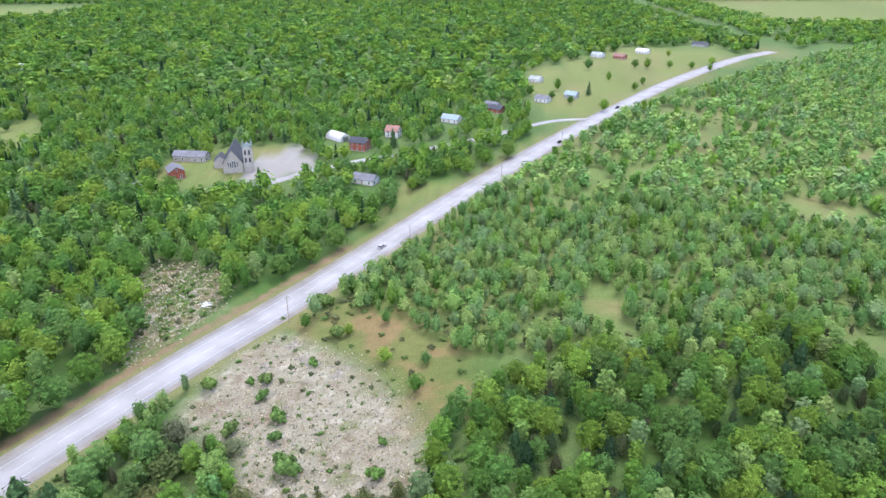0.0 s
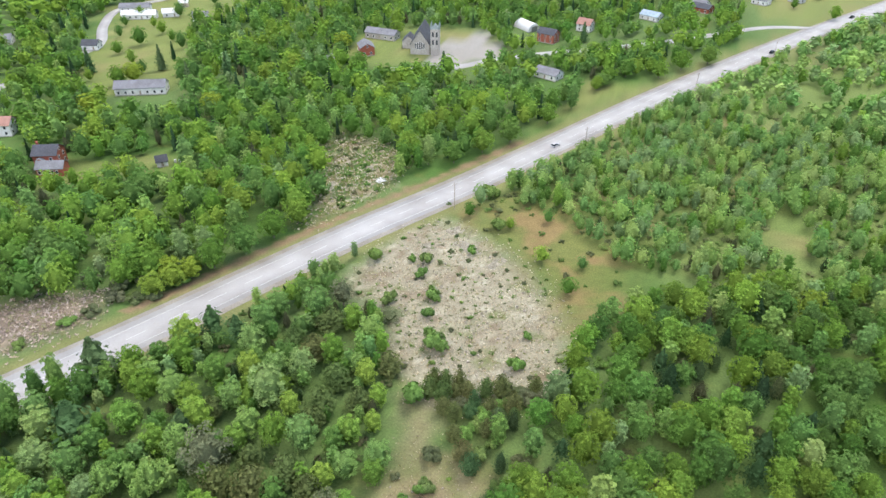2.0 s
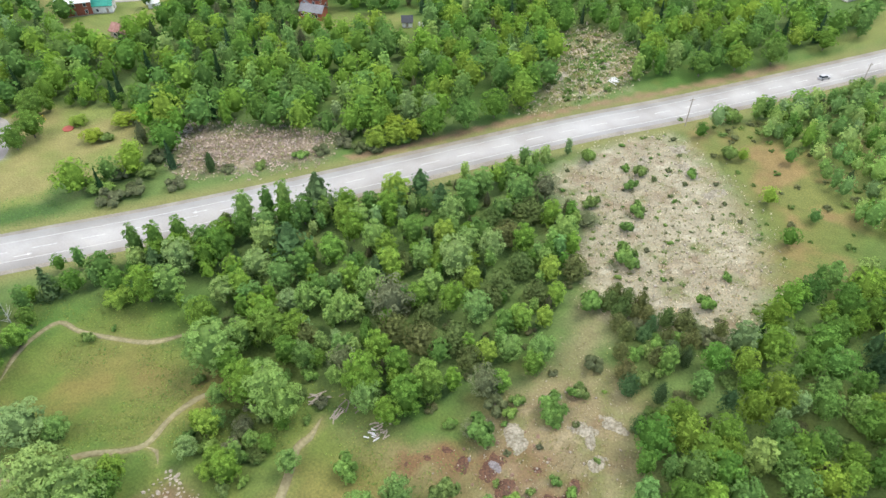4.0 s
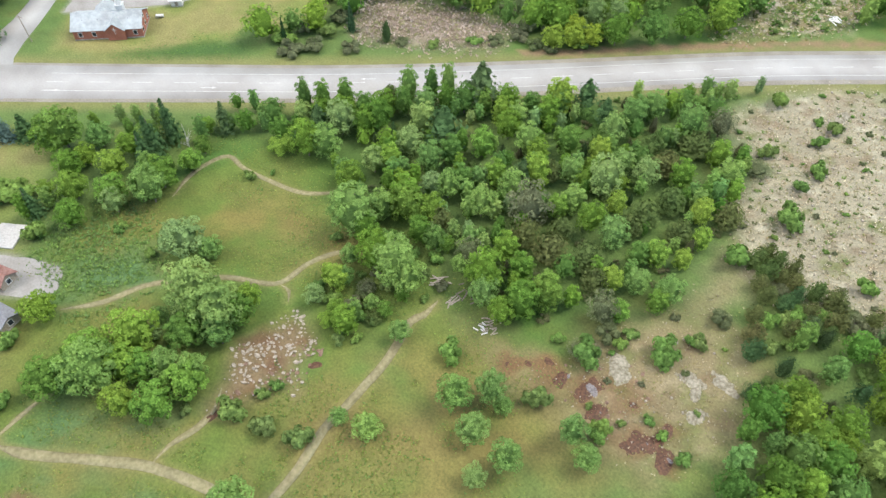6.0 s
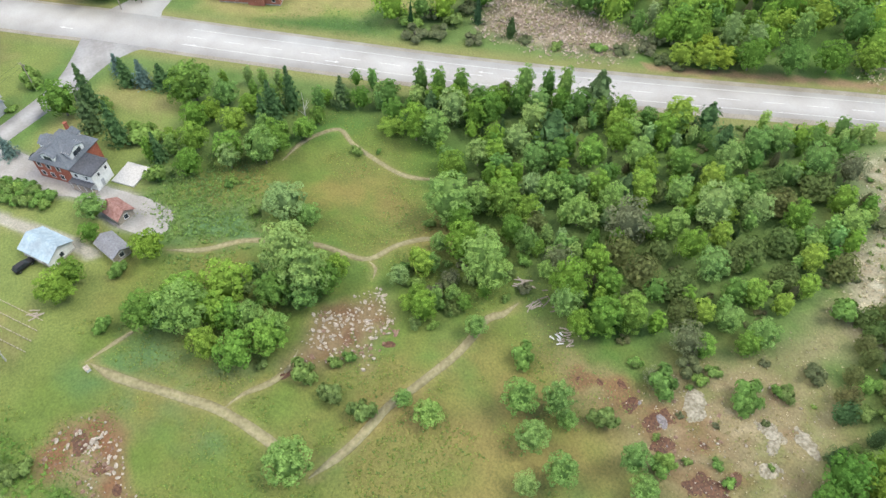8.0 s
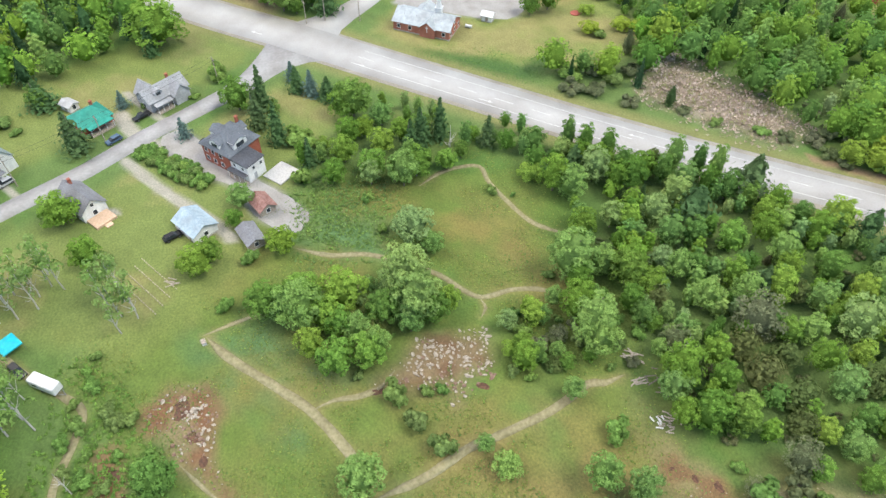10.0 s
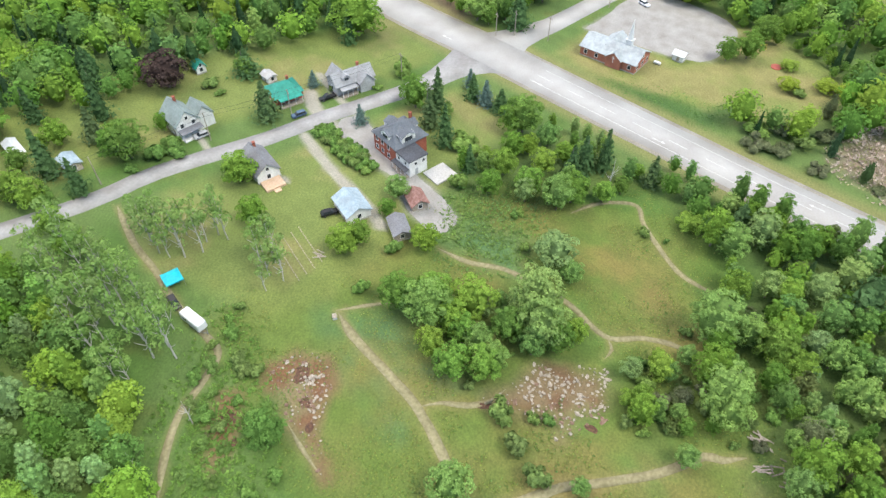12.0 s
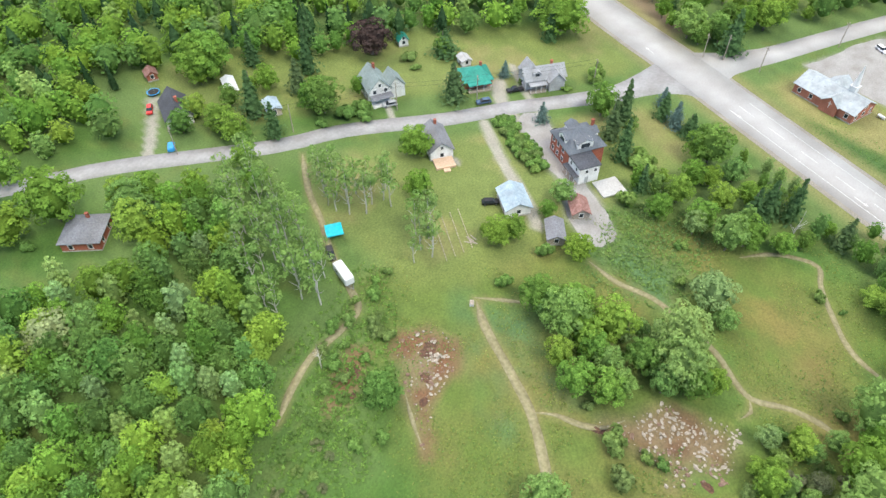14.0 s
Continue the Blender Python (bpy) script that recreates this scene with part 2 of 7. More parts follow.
SOUTH_LAWN = [(-180.1, -23.6), (-149.5, -57), (-124.1, -87.3), (-109.4, -100.3), (-93.1, -86.8), (-81.7, -54.9), (-98.6, -35.2), (-119.2, -27.8), (-140, -20.2), (-161.6, -4.1)]
DRIVE = [(-160.1, -53.2), (-154.8, -58.2), (-141.3, -49.4), (-133.3, -36.6), (-121.2, -29.9), (-115.3, -21.4), (-121.5, -17.5), (-131.6, -26.2), (-142.6, -39), (-149.8, -43.4)]
MEADOW = [(-145, 27.9), (-128.9, 42), (-102.1, 46.8), (-84.8, 55.6), (-60.1, 48.7), (-45.9, 51), (-29.7, 54.4), (-21.7, 19.2), (-38.4, -22), (-57.5, -48.3), (-81.4, -65.2), (-108.8, -35.6), (-135.2, -10.7)]
VILLAGE_ROAD = [(-322.4, 126.2), (-305.8, 133.2), (-291.5, 140.1), (-279.5, 153.4), (-274.3, 165.5), (-283.6, 185), (-294, 202.4), (-303.4, 262.1), (-301.3, 316.6), (-307, 336.2), (-328.6, 366.1), (-344.7, 405), (-325.8, 449.5)]
PARISH_ROAD = [(-127.3, 333), (-106.8, 340), (-91.7, 346.1), (-63.9, 372.8), (-27.5, 396.7), (25.4, 431), (80.9, 476.8), (114.4, 485.3)]
VILLAGE_GREEN = [(-307, 341.7), (-351.5, 407.3), (-325.8, 455.1), (-291.3, 497.6), (-259.2, 448.2), (-268.7, 369.7), (-226.2, 308.3), (-217.3, 274.9), (-248.5, 256.8), (-288.9, 294.8)]
OLD_YARDS = [(-243.6, 110.3), (-260.1, 107.8), (-293.8, 111.5), (-322.4, 124), (-314.3, 152.8), (-290.2, 177.3), (-276.7, 173.1), (-265.1, 153.7), (-247, 143.1)]
BRICK_YARD = [(-216.8, 176.1), (-207.9, 169.7), (-190.5, 178.4), (-168.8, 193.5), (-163.4, 206.3), (-177.6, 212.7), (-197.2, 195.6), (-214.9, 197.7)]
STONE_LOT = [(-157.8, 346.7), (-127.3, 337.3), (-65, 366.2), (-62.8, 379.3), (-86.4, 415.3), (-103.6, 422.3), (-136.2, 414.1), (-160.1, 401.4)]
FARM_LAWN = [(75.8, 652.2), (84.1, 505.5), (98.8, 484.6), (128.3, 497.9), (143.6, 537.2), (262.9, 681.6), (331.7, 749.7), (353.9, 850.5), (287, 855), (175.8, 784.6)]
WEDGE = [(-35.7, 277.5), (-24.9, 311.3), (-18.4, 343.6), (7, 347.8), (13.3, 343.4)]
YOUNG_EDGE = [(-50.8, 206.7), (-17.9, 258.1), (36.6, 343.4), (131.9, 479), (330.3, 678.8), (638.8, 921.6), (754.2, 725.8), (280, 204.4), (126.8, 182.3), (43, 173.2), (5.7, 182.4)]
FAR_FIELD = [(532.2, 1110.8), (856.1, 1007.6), (1104.2, 1495.3), (524.1, 1503.5)]
FAR_PASTURE = [(-828.1, 1152), (-657.7, 1208.8), (-655.2, 1476.2), (-1006.6, 1463.6)]
GLADE = [(-55, 202.6), (-33.9, 212.5), (-13, 209.9), (7.8, 184.4), (9.7, 155.3), (-4.9, 147.3), (-13.2, 160), (-29.9, 181.2), (-48.7, 198.3)]
REEDS = [(-191.7, 19.4), (-186, 34.5), (-180.3, 49.6), (-189.8, 65.6), (-177.7, 61.5), (-171.6, 48.7), (-176.5, 40), (-184.4, 24.9)]
DRY_MEADOW = [(-51, -10), (-58, 3), (-64, 17), (-66, 28), (-61, 38), (-48, 50), (-32, 58), (-16, 50)]
DRY_LOOP = [(-104, 12), (-122, 24), (-119, 33), (-105, 39), (-91, 35), (-93, 23)]
DRY_PATH_SIDE = [(-59, -39), (-75, -35), (-79, -31), (-62, -11), (-50, -11), (-47, -27)]
LUSH_HOLLOW = [(-113, -23), (-121, -11), (-116, 1), (-104, -1), (-106, -12)]
LUSH_BAND = [(-86, -34), (-91, -26), (-78, -20), (-72, -6), (-69, -13), (-78, -30)]
LUSH_STRIP = [(-86, -44), (-85, -38), (-67, -22), (-60, -19), (-64, -27), (-75, -37)]
BARE_VERGE = [(-60, 48), (-52, 53), (-42, 60), (-40, 70), (-40, 79), (-33, 89), (-22, 95), (-11, 83), (-8, 69), (-15, 55), (-30, 51), (-47, 47)]
BARE_EDGE = [(-34, 90), (-38, 106), (-45, 119), (-56, 126), (-47, 128), (-31, 109), (-28, 95)]
DRIVES = [
    ([(-147.3, -66.3), (-133.9, -54.3), (-122.9, -42.4), (-114.9, -35.9)], 2.0),
    ([(-154.3, -102.5), (-145.9, -100), (-138.6, -93.3), (-133.4, -88.8)], 1.4),
    ([(-168.3, -71.4), (-159.9, -66.8), (-153.7, -60.3), (-149.5, -58)], 2.6),
    ([(-179, -71.8), (-166.4, -60.8), (-158, -52.1)], 1.5),
    ([(-131.5, -79.2), (-127.5, -65.4)], 1.6),
    ([(-87.6, -141.5), (-100, -152.1), (-112.5, -163.7)], 2.0),
]
TRAILS = [
    ([(-86.5, -38.9), (-80.7, -33.6), (-73.2, -24.6), (-65.6, -16.2), (-55.4, -8.8), (-50.2, -6)], 2.0),
    ([(-66.4, -16.4), (-68.1, -12.3), (-68.5, -6.8), (-70.2, -2.6), (-73.5, 0.3)], 1.3),
    ([(-109.9, -20.3), (-106.8, -12.5), (-105.8, -3.3), (-102.1, 4.7), (-97.7, 12.4), (-92.4, 17.5), (-89.9, 21.4), (-91.1, 28.4), (-90.6, 34.4), (-87.8, 40.4)], 1.3),
    ([(-89.3, 21), (-86.9, 21.7), (-84.4, 20.2)], 1.3),
    ([(-47.3, -5), (-50, 3.8), (-54.6, 12.7), (-56.2, 18.1), (-60.6, 30.7), (-65.3, 39), (-65.1, 42.2), (-66.4, 47)], 1.8),
    ([(-127.9, 11.1), (-132, 16.6), (-134, 22.3), (-133.6, 28.1), (-127.2, 29.6), (-119.2, 33.1), (-111, 38.1), (-105.9, 46.2)], 1.2),
    ([(-110.4, -105.2), (-98.9, -94.6), (-91.3, -85.3), (-82.1, -75.1), (-76, -66.3), (-71.8, -61.3), (-64.7, -61.6), (-56.3, -63.1), (-47.7, -62), (-40, -59.5)], 1.6),
    ([(-87.1, -39.7), (-90, -32.2), (-91.9, -26.4)], 1.0),
    ([(-58.4, -41.2), (-53.3, -36.3), (-49.5, -31.9)], 1.0),
]


def curve_points(pts, step):
    """A smooth line through the points, cut into even steps."""
    p = np.array(pts, float)
    p = np.vstack([2 * p[0] - p[1], p, 2 * p[-1] - p[-2]])
    out = []
    for i in range(1, len(p) - 2):
        n = max(2, int(np.linalg.norm(p[i + 1] - p[i]) / step))
        for k in range(n):
            u = k / n
            out.append(0.5 * (2 * p[i] + (p[i + 1] - p[i - 1]) * u + (2 * p[i - 1] - 5 * p[i] + 4 * p[i + 1] - p[i + 2]) * u * u + (3 * p[i] - p[i - 1] - 3 * p[i + 1] + p[i + 2]) * u ** 3))
    out.append(p[-2])
    return np.array(out)


def value_noise(x, y, seed=0):
    xi, yi = np.floor(x).astype(np.int64), np.floor(y).astype(np.int64)
    fx, fy = x - xi, y - yi
    fx, fy = fx * fx * (3 - 2 * fx), fy * fy * (3 - 2 * fy)

    def h(a, b):
        n = (a * 374761393 + b * 668265263 + seed * 1442695041) & 0x7FFFFFFF
        n = ((n ^ (n >> 13)) * 1274126177) & 0x7FFFFFFF
        return ((n ^ (n >> 16)) & 0xFFFF) / 65535.0
    return (h(xi, yi) * (1 - fx) + h(xi + 1, yi) * fx) * (1 - fy) + (h(xi, yi + 1) * (1 - fx) + h(xi + 1, yi + 1) * fx) * fy


def fbm(x, y, size, seed=0, octaves=4):
    s, a, tot = 0, 1.0, 0
    for k in range(octaves):
        s = s + a * value_noise(x / size * 2 ** k, y / size * 2 ** k, seed + k)
        tot += a
        a *= 0.55
    return s / tot


def distance_to_line(x, y, pts):
    best = np.full(x.shape, 1e9)
    for (ax, ay), (bx, by) in zip(pts[:-1], pts[1:]):
        dx, dy = bx - ax, by - ay
        u = np.clip(((x - ax) * dx + (y - ay) * dy) / (dx * dx + dy * dy + 1e-9), 0, 1)
        best = np.minimum(best, np.hypot(x - ax - u * dx, y - ay - u * dy))
    return best


def inside(x, y, poly):
    r = np.zeros(x.shape, bool)
    for (ax, ay), (bx, by) in zip(poly, poly[1:] + poly[:1]):
        c = (ay > y) != (by > y)
        r ^= c & (x < (bx - ax) * (y - ay) / (by - ay + 1e-12) + ax)
    return r


def zone(x, y, poly, soft=2.0, ragged=3.0, seed=3):
    """1 inside a region, 0 outside, with a soft, uneven edge."""
    d = distance_to_line(x, y, poly + poly[:1])
    d = np.where(inside(x, y, poly), d, -d) + (fbm(x, y, 7, seed) - 0.5) * 2 * ragged
    return np.clip(d / soft * 0.5 + 0.5, 0, 1)


HW = curve_points(HIGHWAY, 8)
ST = curve_points(STREET, 6)
CR = curve_points(CHAPEL_ROAD, 6)
VR = curve_points(VILLAGE_ROAD, 6)
PR = curve_points(PARISH_ROAD, 6)


def graded(lo, hi, step, far_lo, far_hi):
    """Even steps in the middle, growing steps outwards."""
    mid = list(np.arange(lo, hi, step))
    a, s = [lo], step
    while a[-1] > far_lo:
        s *= 1.12
        a.append(a[-1] - s)
    b, s = [hi], step
    while b[-1] < far_hi:
        s *= 1.12
        b.append(b[-1] + s)
    return np.array(a[:0:-1] + mid + b)


def build_ground():
    gx, gy = graded(-230, 40, 1.3, -4500, 4500), graded(-140, 235, 1.3, -4500, 4800)
    X, Y = np.meshgrid(gx, gy)
    x, y = X.ravel(), Y.ravel()
    n_big, n_mid, n_fine = fbm(x, y, 28, 1), fbm(x, y, 7, 11), fbm(x, y, 2.2, 21)

    def mix(c, target, f):
        return c * (1 - f[:, None]) + np.array(target) * f[:, None]
    c = np.tile(np.array([0.10, 0.155, 0.045]), (len(x), 1))
    c = mix(c, (0.065, 0.13, 0.025), np.clip((n_big - 0.45) * 4, 0, 1))
    c = mix(c, (0.14, 0.145, 0.04), np.clip((n_mid - 0.58) * 5, 0, 1) * 0.4)
    meadow = zone(x, y, MEADOW, 5, 4)
    c = mix(c, (0.108, 0.152, 0.032), meadow * 0.85)
    c = mix(c, (0.185, 0.145, 0.05), meadow * np.clip((fbm(x, y, 18, 51) - 0.49) * 4, 0, 1) * 0.6)
    c = mix(c, (0.07, 0.15, 0.032), meadow * np.clip((fbm(x, y, 15, 61) - 0.55) * 6, 0, 1) * 0.8)
    z = zone(x, y, [(-63.3, 5.3), (-62, 42.4), (-43.8, 49), (-27.6, 49.2), (-19.7, 21.3), (-37.1, -9.8), (-53.1, -0.4)], 10, 5)
    c = mix(c, (0.18, 0.15, 0.05), z * np.clip((fbm(x, y, 11, 141) - 0.3) * 2.5, 0, 1) * 0.75)
    z = zone(x, y, [(-128.9, 15.6), (-112.9, 32.9), (-98.7, 37.4), (-96.1, 18.7), (-108.1, 10)], 6, 4)
    c = mix(c, (0.19, 0.155, 0.05), z * np.clip((fbm(x, y, 8, 151) - 0.42) * 4, 0, 1) * 0.8)
    for poly, f in ((DRY_MEADOW, 0.75), (DRY_LOOP, 0.6), (DRY_PATH_SIDE, 0.5)):
        z = zone(x, y, poly, 7, 6)
        c = mix(c, (0.185, 0.15, 0.055), z * f * np.clip((fbm(x, y, 9, 171) - 0.28) * 3, 0, 1))
    for poly in (LUSH_HOLLOW, LUSH_BAND, LUSH_STRIP):
        z = zone(x, y, poly, 4, 4)
        c = mix(c, (0.07, 0.15, 0.06), z * 0.8 * np.clip((fbm(x, y, 6, 181) - 0.25) * 3, 0, 1))
    z = zone(x, y, BARE_VERGE, 6, 6)
    c = mix(c, (0.205, 0.165, 0.085), z * 0.85 * np.clip((fbm(x, y, 6, 191) - 0.25) * 3.5, 0, 1))
    z = zone(x, y, BARE_EDGE, 4, 4)
    c = mix(c, (0.215, 0.18, 0.105), z * 0.8)
    z = zone(x, y, [(p[0], p[1]) for p in YOUNG_EDGE], 10, 5)
    c = mix(c, (0.15, 0.20, 0.055), z * 0.75)
    c = mix(c, (0.22, 0.19, 0.08), z * np.clip((fbm(x, y, 16, 161) - 0.52) * 5, 0, 1) * 0.7)
    for poly, f in ((CHURCH_LAWN, 0.9), (HOUSE_LAWN, 0.75), (SOUTH_LAWN, 0.65), (VILLAGE_GREEN, 0.9), (OLD_YARDS, 0.7), (BRICK_YARD, 0.7), (STONE_LOT, 0.8), (FARM_LAWN, 0.9), (WEDGE, 0.8), (FAR_FIELD, 0.9), (FAR_PASTURE, 0.9)):
        z = zone(x, y, poly, 3, 1.5)
        c = mix(c, (0.165, 0.195, 0.055), z * f)
        c = mix(c, (0.255, 0.21, 0.095), z * np.clip((fbm(x, y, 14, 71) - (0.42 if poly is CHURCH_LAWN else 0.53)) * 5, 0, 1) * (0.6 if poly is CHURCH_LAWN else 0.5))
    for poly in (BARREN, BARREN_SOUTH):
        z = zone(x, y, poly, 4, 4)
        c = mix(c, (0.29, 0.262, 0.185) if poly is BARREN else (0.215, 0.18, 0.10), z * 0.95)
        c = mix(c, (0.41, 0.385, 0.295) if poly is BARREN else (0.31, 0.27, 0.18), z * np.clip((n_fine - 0.52) * 6, 0, 1) * np.clip((n_mid - 0.38) * 4, 0, 1) * 0.7)
        c = mix(c, (0.13, 0.15, 0.05), z * np.clip((fbm(x, y, 5, 81) - (0.58 if poly is BARREN else 0.5)) * 6, 0, 1) * 0.8)
        c = mix(c, (0.17, 0.115, 0.07), z * np.clip((fbm(x, y, 4, 83) - 0.6) * 8, 0, 1) * 0.6)
    z = zone(x, y, GLADE, 8, 5)
    c = mix(c, (0.15, 0.155, 0.045), z * 0.8)
    c = mix(c, (0.24, 0.155, 0.075), z * np.clip((fbm(x, y, 9, 131) - 0.52) * 6, 0, 1) * 0.7)
    z = zone(x, y, NORTH_CLEARING, 5, 5)
    c = mix(c, (0.21, 0.175, 0.10), z * np.clip((n_mid - 0.35) * 4, 0, 1))
    c = mix(c, (0.36, 0.31, 0.24), z * np.clip((n_fine - 0.62) * 8, 0, 1))
    z = zone(x, y, ROCK_FIELD, 3, 3)
    c = mix(c, (0.18, 0.13, 0.075), z * np.clip((n_mid - 0.2) * 5, 0, 1) * 0.95)
    c = mix(c, (0.13, 0.07, 0.04), z * np.clip((fbm(x, y, 4, 87) - 0.55) * 7, 0, 1) * 0.8)
    for poly in (RED_ROCK, RED_ROCK_WEST, RED_ROCK_EAST):
        z = zone(x, y, poly, 2, 2)
        if poly is not RED_ROCK_EAST:
            c = mix(c, (0.215, 0.165, 0.095), z * 0.85)
        c = mix(c, (0.16, 0.085, 0.045), z * np.clip((n_mid - 0.36) * 6, 0, 1) * (0.5 if poly is RED_ROCK_EAST else 1))
    for wx, wy, wr in WET_PATCHES:
        d = np.hypot(x - wx, y - wy) + (fbm(x, y, 2.6, 171) - 0.5) * 5
        c = mix(c, (0.15, 0.09, 0.045), np.clip((wr + 1.4 - d) / 1.6, 0, 1) * 0.75)
    paved = np.zeros(x.shape)
    z = zone(x, y, MARSH, 5, 3)
    c = mix(c, (0.21, 0.165, 0.12), z * 0.95)
    c = mix(c, (0.28, 0.235, 0.18), z * np.clip((n_fine - 0.5) * 5, 0, 1))
    for poly in (CHURCH_LOT, DRIVE, [(-107.9, 397.9), (-86.4, 413.1), (-65, 375), (-74.6, 362), (-95, 347.3), (-107.9, 343.3)]):
        z = zone(x, y, poly, 1.5, 0.8)
        c = mix(c, (0.255, 0.25, 0.235) if poly is DRIVE else (0.28, 0.265, 0.235), z)
        c = mix(c, (0.31, 0.297, 0.27), z * np.clip((n_mid - 0.5) * 3, 0, 1))
        paved = np.maximum(paved, z)
    for pts, w in TRAILS:
        d = distance_to_line(x, y, curve_points(pts, 3)) + (n_fine - 0.5) * 1.2
        c = mix(c, (0.255, 0.205, 0.10), np.clip((w * 0.9 - d) / 1.0, 0, 1) * 0.45)
    for pts, w in DRIVES:
        d = distance_to_line(x, y, curve_points(pts, 3)) + (n_fine - 0.5) * 0.8
        c = mix(c, (0.31, 0.29, 0.25), np.clip((w - d) / 0.8, 0, 1) * 0.9)
    d = distance_to_line(x, y, HW)
    bank = zone(x, y, [(-238.2, -57.3), (-219, -32.2), (-226.9, -27.2), (-247.3, -47)], 3, 2)
    c = mix(c, (0.20, 0.13, 0.09), bank * 0.8)
    reeds = zone(x, y, REEDS, 2, 1.5)
    c = mix(c, (0.055, 0.115, 0.03), reeds * 0.8)
    c = mix(c, (0.20, 0.19, 0.075), np.clip((14 - d) / 4, 0, 1) * 0.7)
    red = np.clip((2.4 - np.abs(d - 11.5) + (n_fine - 0.5) * 5) / 2, 0, 1) * ((x < -20) & (y > 118) & (y < 262) & ((x + 97) * 0.85 - (y - 140) * 0.53 < 0))
    c = mix(c, (0.22, 0.145, 0.09), red * 0.85)
    c *= (1 + (0.36 * n_fine - 0.18) * (1 - 0.7 * paved))[:, None]
    relief = np.clip((d - 14) / 20, 0, 1) * (n_big - 0.75) * 0.3 * np.clip((distance_to_line(x, y, ST) - 25) / 20, 0, 1) * np.clip((distance_to_line(x, y, CR) - 60) / 20, 0, 1)
    nx, ny = len(gx), len(gy)
    me = bpy.data.meshes.new("ground")
    i = np.arange(nx * ny).reshape(ny, nx)
    quads = np.stack([i[:-1, :-1], i[:-1, 1:], i[1:, 1:], i[1:, :-1]], -1).reshape(-1, 4)
    fill_mesh(me, np.stack([x, y, np.minimum(relief, 0.0)], 1), quads)
    set_tint(me, c)
    me.polygons.foreach_set("use_smooth", np.ones(len(quads), bool))
    m, nt, p = material("grass_and_soil", 0.95)
    N, L = nt.nodes, nt.links
    at = N.new("ShaderNodeAttribute")
    at.attribute_name = "tint"
    co = N.new("ShaderNodeTexCoord")
    n = N.new("ShaderNodeTexNoise")
    n.inputs["Scale"].default_value, n.inputs["Detail"].default_value, n.inputs["Roughness"].default_value = 1.9, 8, 0.68
    L.new(co.outputs["Object"], n.inputs["Vector"])
    r = N.new("ShaderNodeValToRGB")
    r.color_ramp.elements[0].position, r.color_ramp.elements[1].position = 0.3, 0.72
    r.color_ramp.elements[0].color, r.color_ramp.elements[1].color = (0.66, 0.68, 0.66, 1), (1.38, 1.36, 1.34, 1)
    L.new(n.outputs["Fac"], r.inputs["Fac"])
    mx = N.new("ShaderNodeMix")
    mx.data_type, mx.blend_type = "RGBA", "MULTIPLY"
    mx.inputs[0].default_value = 1
    L.new(at.outputs["Color"], mx.inputs[6]), L.new(r.outputs["Color"], mx.inputs[7])
    L.new(mx.outputs[2], p.inputs["Base Color"])
    bp = N.new("ShaderNodeBump")
    bp.inputs["Strength"].default_value, bp.inputs["Distance"].default_value = 0.7, 0.25
    L.new(n.outputs["Fac"], bp.inputs["Height"]), L.new(bp.outputs["Normal"], p.inputs["Normal"])
    me.materials.append(m)
    return tagged(new("ground", me), "flat meadow ground with grass, soil and bare rock", "ground", kind="structure")


def fill_mesh(me, verts, faces):
    """Fills a mesh from arrays; all faces have the same number of corners."""
    verts, faces = np.asarray(verts, np.float32), np.asarray(faces, np.int32)
    k = faces.shape[1]
    me.vertices.add(len(verts)), me.loops.add(faces.size), me.polygons.add(len(faces))
    me.vertices.foreach_set("co", verts.ravel())
    me.loops.foreach_set("vertex_index", faces.ravel())
    me.polygons.foreach_set("loop_start", np.arange(0, faces.size, k, dtype=np.int32))
    me.update(calc_edges=True)


def set_tint(me, rgb):
    at = me.attributes.new("tint", "FLOAT_COLOR", "POINT")
    at.data.foreach_set("color", np.hstack([rgb, np.ones((len(rgb), 1))]).astype(np.float32).ravel())


def strip(name, line, left, right, z, mat, label="", category="", parent=None):
    """A ribbon along a line, from left to right of it (metres to its right), a little above the ground."""
    line = np.asarray(line)
    d = np.gradient(line, axis=0)
    d /= np.linalg.norm(d, axis=1)[:, None] + 1e-9
    nrm = np.stack([d[:, 1], -d[:, 0]], 1)
    a, b = line + nrm * np.asarray(left).reshape(-1, 1), line + nrm * np.asarray(right).reshape(-1, 1)
    n = len(line)
    low = -0.3
    v = np.vstack([np.c_[a, np.full(n, z)], np.c_[b, np.full(n, z)], np.c_[a, np.full(n, low)], np.c_[b, np.full(n, low)]])
    i = np.arange(n - 1)
    f = np.vstack([np.c_[i, n + i, n + i + 1, i + 1], np.c_[2 * n + i, i, i + 1, 2 * n + i + 1], np.c_[n + i, 3 * n + i, 3 * n + i + 1, n + i + 1]])
    me = bpy.data.meshes.new(name)
    fill_mesh(me, v, f)
    me.materials.append(mat)
    ob = new(name, me)
    if parent:
        ob.parent = parent
    else:
        tagged(ob, label, category, kind="structure")
    return ob


ground = build_ground()
# highway: gravel shoulders, asphalt, white edge lines and a broken centre line
along = np.linalg.norm(HW - np.array([-200, -15]), axis=1)
widen = 1.6 * np.clip(1 - along / 190, 0, 1)
strip("road_shoulder", HW, -8.0 - widen * 0.4, 8.0 + widen * 0.6, 0.03, M["gravel"], "pale gravel shoulders of the highway", "road")
highway = strip("road", HW, -6.0 - widen, 6.0 + widen, 0.05, M["asphalt"], "light grey asphalt highway with white lines", "road")


